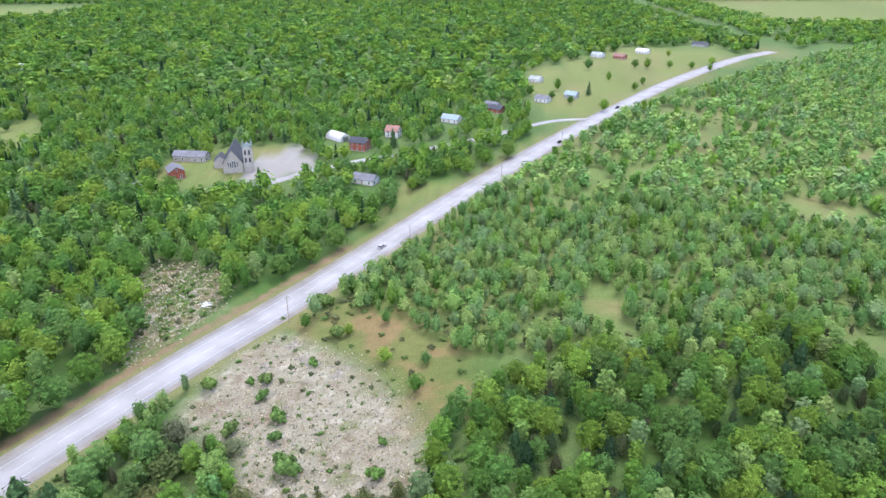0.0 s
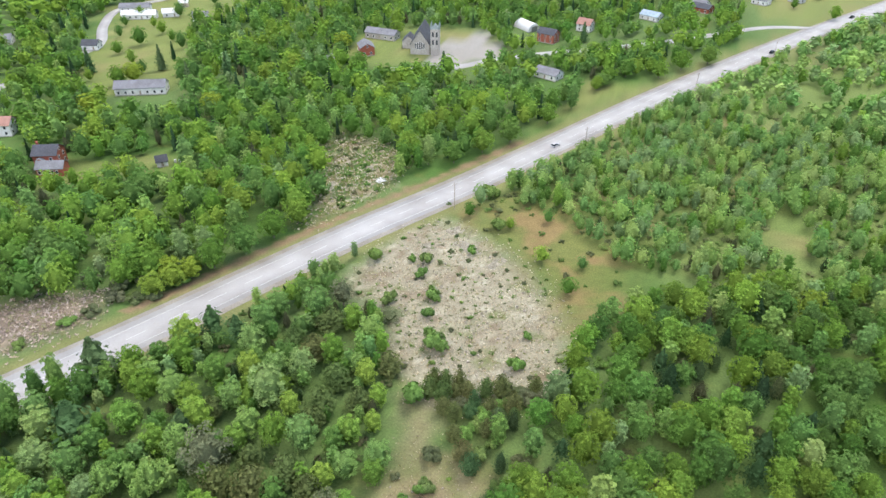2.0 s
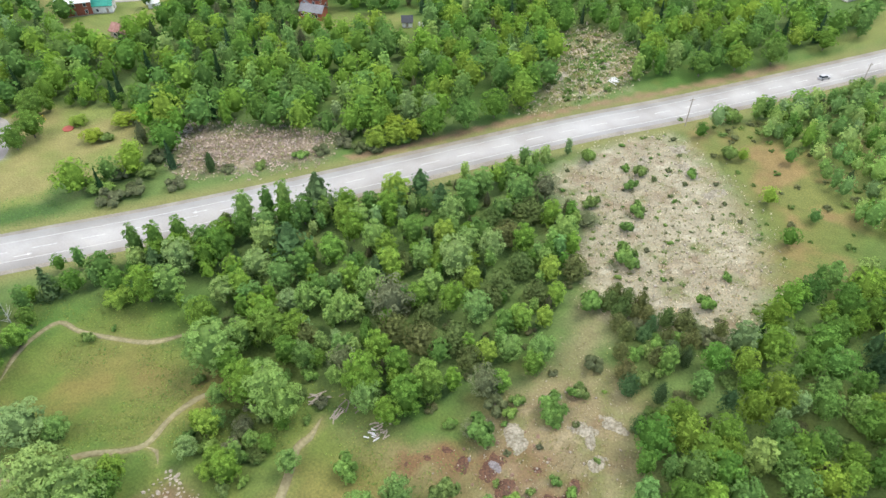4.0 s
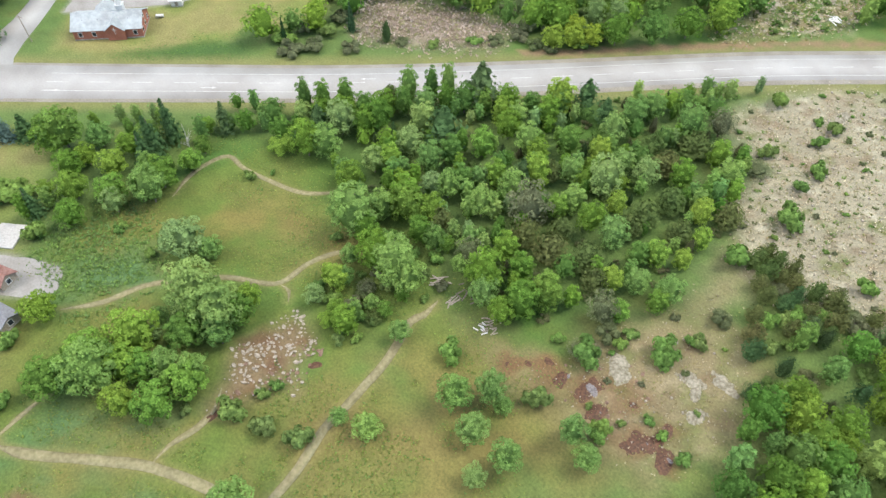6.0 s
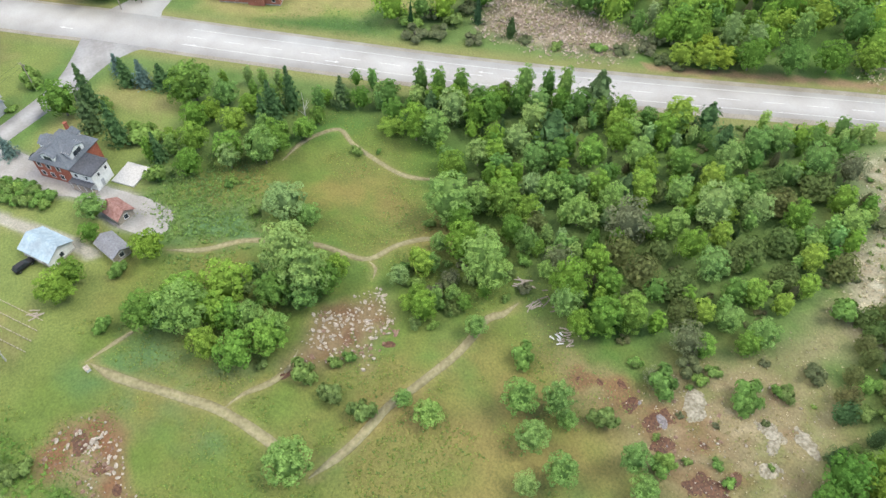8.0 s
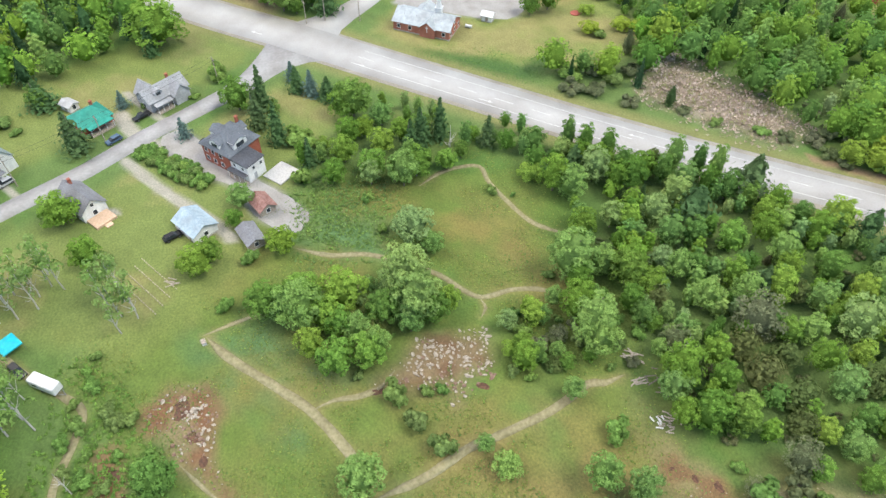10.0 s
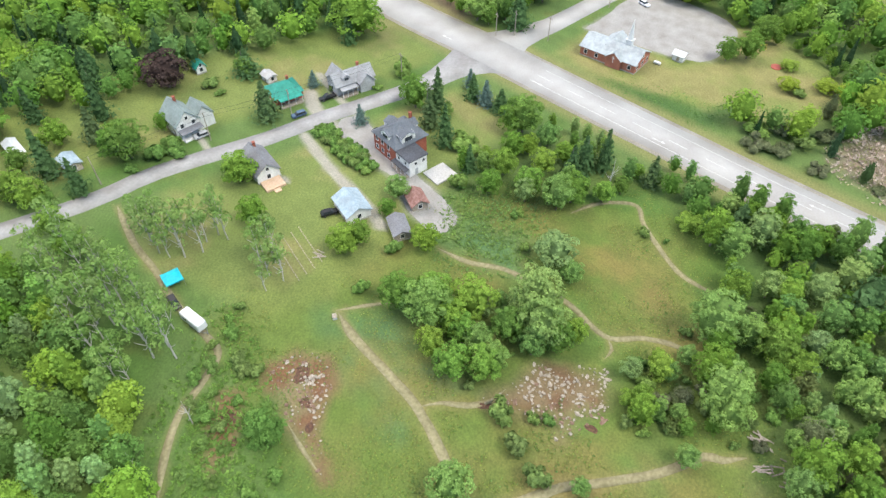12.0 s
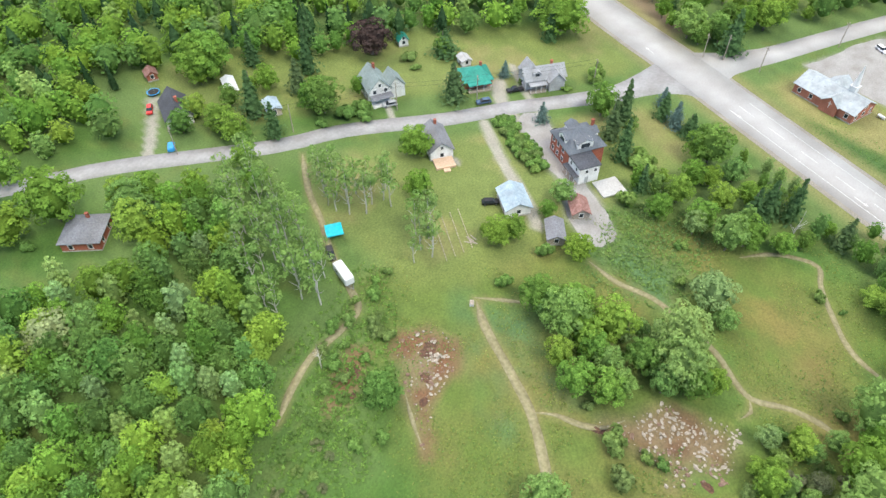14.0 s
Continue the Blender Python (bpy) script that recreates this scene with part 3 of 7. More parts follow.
def marking(line, off, half, z, parent, dash=0, gap=0):
    fine = curve_points([tuple(p) for p in line], 1.0)
    s = np.r_[0, np.cumsum(np.linalg.norm(np.diff(fine, axis=0), axis=1))]
    if not dash:
        strip("road_line", fine[::4], off - half, off + half, z, M["paint"], parent=parent)
        return
    a = 0.0
    while a + dash < s[-1]:
        k = [np.array([np.interp(v, s, fine[:, 0]), np.interp(v, s, fine[:, 1])]) for v in (a, a + dash / 2, a + dash)]
        strip("road_dash", k, off - half, off + half, z, M["paint"], parent=parent)
        a += dash + gap


lined = HW[(HW[:, 0] > -192) & (HW[:, 1] < 640)]
marking(lined, -3.9, 0.085, 0.06, highway)
marking(lined, 3.9, 0.085, 0.06, highway)
marking(lined, 0.0, 0.09, 0.06, highway, 6, 6)
flare_s = 13.0 * np.exp(-np.linalg.norm(ST - ST[0], axis=1) / 10)
flare_c = 14.0 * np.exp(-np.linalg.norm(CR - CR[0], axis=1) / 10)


def arrow(x, y, yaw):
    """A painted turn arrow on the highway."""
    me = bpy.data.meshes.new("road_arrow")
    sh = [(-2.4, -0.12), (0.8, -0.12), (0.8, -0.5), (2.0, 0.0), (0.8, 0.5), (0.8, 0.12), (-2.4, 0.12)]
    me.from_pydata([(a, b, 0.061) for a, b in sh], [], [(0, 1, 5, 6), (2, 3, 4)])
    me.materials.append(M["paint"])
    o = new("road_arrow", me)
    o.matrix_world = pose(x, y, 0, 0, 0, yaw)
    o.parent = highway


for ax, ay, aw in ((-209, -35, 236), (-185.8, -1.6, 57), (-162.3, 35, 57), (-140.8, 73.9, 237)):
    arrow(ax, ay, aw)
strip("street", ST, -3.2 - flare_s, 3.2 + flare_s, 0.04, M["street_asphalt"], "patched grey asphalt village street", "road")
strip("village_road", VR, -3.2, 3.2, 0.035, M["asphalt"], "light grey asphalt village road", "road")
strip("parish_road", PR, -3.2, 3.2, 0.035, M["asphalt"], "light grey asphalt road past the stone church", "road")
strip("chapel_road", CR, -4.0 - flare_c, 4.0 + flare_c, 0.045, M["asphalt"], "light grey asphalt side road", "road")


def lot(name, poly, z, label):
    """A packed gravel lot with an uneven edge and a little thickness."""
    ring = curve_points(poly + poly[:1], 1.5)[:-1]
    ring = ring + np.stack([fbm(ring[:, 0], ring[:, 1], 4, 5) - 0.5, fbm(ring[:, 0], ring[:, 1], 4, 6) - 0.5], 1) * 1.6
    bm = bmesh.new()
    top = [bm.verts.new((a, b, z)) for a, b in ring]
    low = [bm.verts.new((a, b, -0.3)) for a, b in ring]
    bm.faces.new(top)
    for k in range(len(top)):
        j = (k + 1) % len(top)
        bm.faces.new((top[k], top[j], low[j], low[k]))
    bmesh.ops.triangulate(bm, faces=bm.faces[:1])
    bmesh.ops.recalc_face_normals(bm, faces=bm.faces[:])
    me = bpy.data.meshes.new(name)
    bm.to_mesh(me)
    bm.free()
    me.materials.append(M["lot_gravel"])
    tagged(new(name, me), label, "lot", kind="structure")


lot("gravel_lot", CHURCH_LOT, 0.02, "packed grey gravel lot behind the chapel")
lot("driveway", DRIVE, 0.022, "packed grey gravel drive beside the brick house")
for k, (pts, w) in enumerate(TRAILS):
    ln = curve_points(pts, 1.5)
    wl = w * 0.5 * (0.75 + 0.5 * fbm(ln[:, 0], ln[:, 1], 4, 7))
    wr = w * 0.5 * (0.75 + 0.5 * fbm(ln[:, 0], ln[:, 1], 4, 8))
    ends = np.minimum(1, np.minimum(np.arange(len(ln)), np.arange(len(ln))[::-1]) / 4 + 0.1)
    strip("trail", ln, -wl * ends, wr * ends, 0.012 + 0.004 * k, M["trail"], "narrow trodden trail through the meadow grass", "path")


# ---------------------------------------------------------------- trees
rng = np.random.default_rng(7)


def icosa():
    t = (1 + 5 ** 0.5) / 2
    v = np.array([(-1, t, 0), (1, t, 0), (-1, -t, 0), (1, -t, 0), (0, -1, t), (0, 1, t), (0, -1, -t), (0, 1, -t), (t, 0, -1), (t, 0, 1), (-t, 0, -1), (-t, 0, 1)], float)
    f = np.array([(0, 11, 5), (0, 5, 1), (0, 1, 7), (0, 7, 10), (0, 10, 11), (1, 5, 9), (5, 11, 4), (11, 10, 2), (10, 7, 6), (7, 1, 8), (3, 9, 4), (3, 4, 2), (3, 2, 6), (3, 6, 8), (3, 8, 9), (4, 9, 5), (2, 4, 11), (6, 2, 10), (8, 6, 7), (9, 8, 1)])
    return v / np.linalg.norm(v[0]), f


ICO = icosa()


def blobs_of(kind, r):
    """The clumps of a crown: centre and radii, for a tree of height 1 (or, for a shrub, width 1)."""
    out = []
    if kind == "broad":
        n = 40
        for k in range(n):
            z = 1 - 1.7 * (k + 0.5) / n
            q, a = (1 - z * z) ** 0.5 * (1 - 0.12 * max(z, 0)), k * 2.39996 + r.uniform(-0.4, 0.4)
            f = r.uniform(0.82, 1.16)
            out.append((0.31 * f * q * np.cos(a), 0.31 * f * q * np.sin(a), 0.54 + 0.37 * f * z, r.uniform(0.075, 0.13), r.uniform(0.065, 0.11)))
    elif kind == "tall":
        n = 36
        for k in range(n):
            h = 0.12 + 0.80 * (k + 0.5) / n
            w = 0.235 * max(0.0, 1 - ((h - 0.5) / 0.47) ** 2) ** 0.5 * r.uniform(0.8, 1.15)
            a = k * 2.39996 + r.uniform(-0.4, 0.4)
            out.append((w * 0.78 * np.cos(a), w * 0.78 * np.sin(a), h, r.uniform(0.05, 0.09), r.uniform(0.05, 0.085)))
    elif kind == "birch":
        for k in range(9):
            h = 0.42 + 0.54 * r.random()
            a, q = r.uniform(0, 6.28), r.uniform(0.02, 0.15)
            out.append((q * np.cos(a), q * np.sin(a), h, r.uniform(0.05, 0.10), r.uniform(0.06, 0.10)))
    elif kind == "shrub":
        for k in range(6):
            a, q = k * 1.05 + r.uniform(-0.4, 0.4), r.uniform(0.1, 0.34)
            out.append((q * np.cos(a), q * np.sin(a), r.uniform(0.15, 0.42), r.uniform(0.16, 0.26), r.uniform(0.16, 0.26)))
    return out


def crown(kind, seed, leaves, size, corners=4, cores=99, wild=0.28):
    """Arrays of a crown of unit height: leaf sprays scattered over its clumps, with a heart inside whose darker tint is
    painted inner shade.
    """
    r = np.random.default_rng(seed)
    V, F, T = [], [], []
    if kind in ("spruce", "cedar", "pine"):
        pos, nrm = [], []
        while len(pos) < leaves:
            u, a = r.random() ** 0.75, r.uniform(0, 6.28)
            h = 0.06 + 0.94 * (1 - u) if kind != "pine" else 0.25 + 0.75 * (1 - u)
            if kind == "spruce":
                rad = 0.25 * u ** 0.9 * (0.66 + 0.34 * np.cos(h * 52 + 1.5 * np.sin(a * 3))) * (0.85 + 0.22 * np.cos(a * 7 + h * 20))
            elif kind == "cedar":
                rad = 0.27 * np.sin(np.pi * min(1, u * 0.83 + 0.02)) ** 0.8
            else:
                rad = 0.34 * min(1, u * 1.5) * (0.55 + 0.45 * np.cos(h * 38 + a * 1.0)) * (0.75 + 0.25 * np.cos(a * 5 + h * 9))
            rad *= r.uniform(0.55, 1.2)
            pos.append((rad * np.cos(a), rad * np.sin(a), h))
            nrm.append((np.cos(a), np.sin(a), 0.55))
        pos, nrm = np.array(pos), np.array(nrm)
        cv, cf = [], []
        if cores:
            seg = 7
            prof = [(0.06, 0.11), (0.3, 0.11), (0.65, 0.05), (0.93, 0.01)] if kind == "spruce" else [(0.05, 0.1), (0.3, 0.19), (0.65, 0.13), (0.93, 0.02)] if kind == "cedar" else [(0.28, 0.07), (0.45, 0.15), (0.75, 0.1), (0.95, 0.02)]
            for h, w in prof:
                cv += [(w * np.cos(6.283 * k / seg), w * np.sin(6.283 * k / seg), h) for k in range(seg)]
            for j in range(len(prof) - 1):
                for k in range(seg):
                    a, b = j * seg + k, j * seg + (k + 1) % seg
                    cf += [(a, b, b + seg), (a, b + seg, a + seg)]
            cv, cf = np.array(cv), np.array(cf)
    else:
        bl = blobs_of(kind, r)
        w = np.array([b[3] * b[4] for b in bl])
        pick = r.choice(len(bl), leaves, p=w / w.sum())
        d = r.normal(size=(leaves, 3))
        d /= np.linalg.norm(d, axis=1)[:, None]
        d[:, 2] = np.where(d[:, 2] < -0.35, -d[:, 2], d[:, 2])
        B = np.array(bl)[pick]
        if kind in ("broad", "tall", "shrub"):
            mid = np.array([0, 0, {"broad": 0.5, "tall": 0.4, "shrub": 0.1}[kind]])
            lean = (B[:, :3] - mid) * np.array([1, 1, {"broad": 1.0, "tall": 0.55, "shrub": 0.15}[kind]])
            d = d + 0.5 * lean / (np.linalg.norm(lean, axis=1)[:, None] + 1e-6) + np.array([0, 0, 0.25])
            d /= np.linalg.norm(d, axis=1)[:, None]
        nrm = d + 0.0
        pos = B[:, :3] + d * B[:, [3, 3, 4]] * r.uniform(0.84, 1.12, (leaves, 1))
        cv, cf = [], []
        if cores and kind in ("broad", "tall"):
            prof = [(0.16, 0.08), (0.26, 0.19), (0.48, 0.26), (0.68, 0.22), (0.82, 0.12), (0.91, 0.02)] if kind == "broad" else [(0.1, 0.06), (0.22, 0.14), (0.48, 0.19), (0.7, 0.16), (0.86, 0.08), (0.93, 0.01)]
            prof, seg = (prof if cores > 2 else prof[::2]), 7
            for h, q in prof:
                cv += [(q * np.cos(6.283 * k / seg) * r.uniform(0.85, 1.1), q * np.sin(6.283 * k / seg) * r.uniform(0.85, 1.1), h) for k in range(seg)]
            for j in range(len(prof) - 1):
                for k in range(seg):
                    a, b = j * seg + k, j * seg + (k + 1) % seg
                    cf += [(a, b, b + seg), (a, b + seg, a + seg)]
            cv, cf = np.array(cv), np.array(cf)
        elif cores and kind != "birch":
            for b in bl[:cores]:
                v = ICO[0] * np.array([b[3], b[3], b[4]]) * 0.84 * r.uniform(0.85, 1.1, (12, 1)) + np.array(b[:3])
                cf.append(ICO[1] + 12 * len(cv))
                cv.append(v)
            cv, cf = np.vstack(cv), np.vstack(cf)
    n = nrm + r.normal(size=nrm.shape) * wild
    n /= np.linalg.norm(n, axis=1)[:, None]
    up = r.normal(size=n.shape)
    s = np.cross(n, up)
    s /= np.linalg.norm(s, axis=1)[:, None]
    t = np.cross(n, s)
    sz = size * r.uniform(0.6, 1.35, (leaves, 1))
    if corners == 4:
        k = [(-1, -0.6), (0.6, -1), (1, 0.7), (-0.7, 1)]
    else:
        k = [(-1, -0.8), (1.1, -0.5), (0, 1.1)]
    lv = np.stack([pos + s * sz * a + t * sz * b for a, b in k], 1).reshape(-1, 3)
    lf = np.arange(len(lv)).reshape(-1, corners)
    shade = r.uniform(0.78, 1.24, leaves)
    if kind in ("broad", "tall", "shrub"):
        shade = shade * r.uniform(0.86, 1.14, len(bl))[pick]
    lt = np.repeat(shade, corners)
    if corners == 4:
        lf = np.vstack([lf[:, [0, 1, 2]], lf[:, [0, 2, 3]]])
    V, F, T = [lv], [lf], [lt]
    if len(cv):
        # the heart's 0.8 tint puts the crown's inner shade into its colour
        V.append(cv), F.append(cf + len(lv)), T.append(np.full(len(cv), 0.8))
    return np.vstack(V), np.vstack(F), np.concatenate(T)


def trunk(kind, seed):
    """A tapered, slightly bent trunk of unit height with limbs."""
    r = np.random.default_rng(seed)
    V, F = [], []

    def limb(a, b, ra, rb, seg=5, rings=3):
        a, b = np.array(a), np.array(b)
        base = len(V)
        ax = (b - a) / np.linalg.norm(b - a)
        s = np.cross(ax, (0.3, 1, 0.2))
        s /= np.linalg.norm(s)
        t = np.cross(ax, s)
        for j in range(rings):
            u = j / (rings - 1)
            c = a + (b - a) * u + (r.normal(size=3) * 0.008 if 0 < j < rings - 1 else 0)
            q = ra + (rb - ra) * u
            for k in range(seg):
                V.append(c + q * (s * np.cos(6.283 * k / seg) + t * np.sin(6.283 * k / seg)))
        for j in range(rings - 1):
            for k in range(seg):
                p, q = base + j * seg + k, base + j * seg + (k + 1) % seg
                F.extend([(p, q, q + seg), (p, q + seg, p + seg)])
    w = {"broad": 0.022, "tall": 0.016, "birch": 0.013, "shrub": 0.02, "spruce": 0.016, "cedar": 0.02, "pine": 0.018}[kind]
    top = {"broad": 0.8, "tall": 0.92, "birch": 0.93, "shrub": 0.4, "spruce": 0.96, "cedar": 0.9, "pine": 0.95}[kind]
    lean = r.normal(size=2) * 0.02
    limb((0, 0, -0.03), (lean[0], lean[1], top), w, w * 0.2, 6, 5)
    for k in range({"broad": 6, "tall": 4, "birch": 6, "shrub": 4}.get(kind, 0)):
        h, a = r.uniform(0.25, 0.6) * top, k * 2.4
        q = 0.22 if kind == "broad" else 0.12
        limb((lean[0] * h, lean[1] * h, h), (q * np.cos(a), q * np.sin(a), h + r.uniform(0.14, 0.26)), w * 0.5, w * 0.12, 4)
    return np.array(V), np.array(F)


def tree_model(name, kind, seed, leaves, size, leaf, bark, height, width, label, category, group):
    """One tree, of a trunk and a crown, standing at the origin."""
    root = new(name)
    k = np.array([width, width, height])
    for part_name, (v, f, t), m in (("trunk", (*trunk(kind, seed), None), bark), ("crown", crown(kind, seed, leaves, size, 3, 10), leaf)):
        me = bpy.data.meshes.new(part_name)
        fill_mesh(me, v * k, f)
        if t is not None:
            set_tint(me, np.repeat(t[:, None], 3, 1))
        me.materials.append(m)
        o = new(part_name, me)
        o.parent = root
    return tagged(root, label, category, group)


def scatter(poly, gap, seed, keep=None, most=100000):
    """Random spots in a region, no two nearer than the gap."""
    r = np.random.default_rng(seed)
    p = np.array(poly, float)
    lo, hi = p.min(0), p.max(0)
    n = int(min(400000, (hi - lo).prod() / gap ** 2 * 4))
    c = r.uniform(lo, hi, (n, 2))
    c = c[inside(c[:, 0], c[:, 1], list(map(tuple, poly)))]
    if keep is not None:
        c = c[keep(c[:, 0], c[:, 1])]
    cell, out = {}, []
    for q in c:
        a, b = int(q[0] // gap), int(q[1] // gap)
        if all(np.hypot(*(q - o)) > gap for i in (-1, 0, 1) for j in (-1, 0, 1) for o in cell.get((a + i, b + j), ())):
            cell.setdefault((a, b), []).append(q)
            out.append(q)
            if len(out) >= most:
                break
    return np.array(out)


def woods(name, spots, mixd, label, seed, height=(8, 13), lod=1, spread=1.0, tone=1.0):
    """Many trees joined into one object: each spot takes a kind by its share, its own height, turn and hue."""
    r = np.random.default_rng(seed)
    leaves, size, cores = {1: (760, 0.0265, 6), 2: (260, 0.036, 4), 3: (34, 0.095, 1), 4: (80, 0.058, 2), 5: (140, 0.044, 3)}[lod]
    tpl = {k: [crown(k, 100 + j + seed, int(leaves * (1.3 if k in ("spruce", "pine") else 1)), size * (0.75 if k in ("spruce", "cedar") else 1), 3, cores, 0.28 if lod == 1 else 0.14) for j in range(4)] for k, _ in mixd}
    V, F, T, at = [], [], [], 0
    kinds, share = [k for k, _ in mixd], np.array([s for _, s in mixd])
    share = share / share.sum()
    pal = {"broad": YOUNG if "young" in name else GREENS, "tall": YOUNG + GREENS[:3], "birch": [(0.10, 0.17, 0.06), (0.13, 0.19, 0.07)], "shrub": [(0.11, 0.18, 0.05), (0.14, 0.22, 0.06), (0.135, 0.155, 0.07)],
           "spruce": [(0.035, 0.075, 0.03), (0.045, 0.09, 0.04)], "cedar": [(0.07, 0.115, 0.045), (0.10, 0.115, 0.055)], "pine": [(0.05, 0.10, 0.04), (0.06, 0.115, 0.045)]}
    for x, y in spots:
        k = kinds[r.choice(len(kinds), p=share)]
        v, f, t = tpl[k][r.integers(4)]
        h = r.uniform(*height) * {"shrub": 0.33, "cedar": 0.75}.get(k, 1)
        w = h * r.uniform(0.85, 1.2) * spread * (1.5 if k == "shrub" else 1)
        a = r.uniform(0, 6.28)
        c, s = np.cos(a), np.sin(a)
        p = np.stack([(v[:, 0] * c - v[:, 1] * s) * w + x, (v[:, 0] * s + v[:, 1] * c) * w + y, v[:, 2] * h - 0.2], 1)
        p0 = pal[k]
        # coarser, farther woods get flatter tones: distance haze put into the leaf colour
        even = 0.6 if lod > 1 else 1.0
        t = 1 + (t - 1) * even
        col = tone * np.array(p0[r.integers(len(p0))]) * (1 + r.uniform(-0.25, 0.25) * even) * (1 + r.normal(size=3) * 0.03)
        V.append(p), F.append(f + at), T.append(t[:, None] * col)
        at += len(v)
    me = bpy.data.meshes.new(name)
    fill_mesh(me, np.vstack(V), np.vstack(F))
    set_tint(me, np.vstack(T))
    me.materials.append(M["leaf_stuff"])
    return tagged(new(name, me), label, "woodland", kind="stuff")


def clear_of(*lines):
    """Keeps spots off roads and trails: pairs of a line and a distance."""
    def keep(x, y):
        ok = np.ones(x.shape, bool)
        for pts, d in lines:
            ok &= distance_to_line(x, y, pts) > d
        return ok
    return keep


def off(polys, also=None):
    def keep(x, y):
        ok = np.ones(x.shape, bool) if also is None else also(x, y)
        for p in polys:
            ok &= ~inside(x, y, p)
        return ok
    return keep


ROADS = ((HW, 11.5), (ST, 9), (CR, 10))
WOOD_HIGHWAY = [(-152.9, 38.3), (-145.1, 30), (-129, 44.1), (-102.1, 48.9), (-84.9, 57.7), (-75.8, 61), (-59.2, 55), (-52.1, 57.2), (-39.1, 73.1), (-38.2, 84.7), (-44.6, 110), (-48.9, 122.7), (-65.7, 152.4), (-74.2, 165.2), (-92, 137.7), (-110.4, 106.5), (-129.2, 73), (-144.9, 47)]
CLUMP = [(-88.6, -26.9), (-82.9, -17.2), (-77.2, -17.3), (-72.9, -10.8), (-72.6, -5.2), (-76.1, 0), (-81.2, 6.4), (-85.3, 14.2), (-91.2, 15.2), (-93.3, 9), (-95.3, -2.1), (-95.5, -14.6), (-95.8, -22.2)]
WOOD_EAST = [(-8.2, 71), (-11.3, 79.4), (-14.4, 86.8), (-16.5, 95.2), (-14.4, 105.7), (-9.2, 111.9), (-1.9, 121.2), (1.3, 143), (9.7, 155.3), (43, 173.2), (127, 192.9), (132, 120), (118, 98), (70, 90), (34, 82), (4, 62), (-6.2, 65.8)]
SCRUB_EAST = [(-17.5, 88.9), (-23.8, 96.3), (-28, 105.8), (-33.2, 107.9), (-36.3, 113.2), (-31.1, 118.4), (-21.7, 114.1), (-12.3, 118.2), (-1.9, 121.2), (-9.2, 111.9), (-14.4, 105.7), (-16.5, 95.2)]
YOUNG_WOOD = [(-61.4, 196.5), (-40.1, 235.6), (-17.9, 264.4), (36.7, 350), (132.1, 483.7), (330.8, 685.1), (638.8, 921.6), (600, 790), (340, 410), (175, 195), (126.8, 182.3), (43, 173.2), (5.7, 182.4), (-15.1, 205.8)]
WOOD_WEST = [(-25.7, -126.8), (-49.1, -125), (-66.2, -119.5), (-86, -120.6), (-86.3, -112), (-80.2, -104.1), (-68.2, -91.6), (-62.4, -80.7), (-59.5, -74.2), (-48.4, -69.2), (-38.4, -62.2), (-24.3, -55.9), (4.8, -74.6), (2, -135)]
YARD = [(-139, -20.2), (-136.2, -11.7), (-131.3, -1.2), (-129.7, 11.4), (-137.6, 26), (-147.4, 33.1), (-158.3, 17), (-164.1, 4.2), (-156.5, 0.2), (-148.7, -10)]
NORTH_CORNER = [(-237.4, -45.6), (-217.2, -20.5), (-227.6, -8.1), (-240.2, 1.1), (-274.9, 22.7), (-317.3, 10.7), (-302.9, -74.9)]
LAWN_HEDGE = [(-232.5, 65.9), (-236.4, 76.7), (-226.8, 83.4), (-218.6, 95.5), (-199.2, 103.4), (-192.5, 99.2), (-205.2, 90.3), (-215.8, 82.5), (-223.1, 75.8)]
YELLOW_HEDGE = [(-179, 87.4), (-171.4, 87.5), (-184, 102.6), (-199.5, 108.9), (-205.8, 104.4), (-190.3, 98.1)]
GOLD_CLUMP = [(-135.5, 135.5), (-121.6, 134.5), (-114.4, 146.3), (-112.3, 154.8), (-131.6, 157)]
BACK_WOOD = [(-53.3, -192.2), (-78.3, -164.3), (-91.4, -157.2), (-99.6, -169.8), (-114.4, -177.2), (-127.3, -171.1), (-149, -134.6), (-166, -122.4), (-187.4, -97.6), (-204.9, -74), (-231.3, -68.7), (-346.8, -219.6), (-760.4, -598), (-174.3, -799.8)]

# homes that the trees keep clear of
NORTH_HOMES = [(-116.5, 367.4), (-103.6, 367), (-88.5, 366.7), (-151.3, 392.3), (-213.1, 189.9), (-175.4, 203.1), (-256.8, 209.5), (-269.3, 198.3), (-229.2, 269.3), (-237.3, 264.4), (-219.5, 272.8), (-144.7, 358.3), (-64, 434), (-47.2, 410.1), (-27.8, 439.6), (-37.8, 346.3), (12.2, 478.7), (46.1, 509.7), (44.8, 520.8), (-422.5, 708.4), (-364.9, 707.9), (-301.3, 322), (-359.1, 316.7)]
models = [
    tree_model("broadleaf_tree", "broad", 1, 1350, 0.023, M["leaf"], M["bark"], 10.5, 10.5, "green broadleaf tree with a rounded clumpy crown", "tree", "broadleaf trees"),
    tree_model("broadleaf_tree", "broad", 2, 1350, 0.023, M["leaf"], M["bark"], 9.5, 9.5, "green broadleaf tree with a rounded clumpy crown", "tree", "broadleaf trees"),
    tree_model("slender_tree", "tall", 3, 1300, 0.0165, M["young_leaf"], M["bark"], 13, 11.5, "slender green broadleaf tree with a tall narrow crown", "tree", "broadleaf trees"),
    tree_model("slender_tree", "tall", 4, 1300, 0.0165, M["leaf"], M["bark"], 12.5, 10.5, "slender green broadleaf tree with a tall narrow crown", "tree", "broadleaf trees"),
]
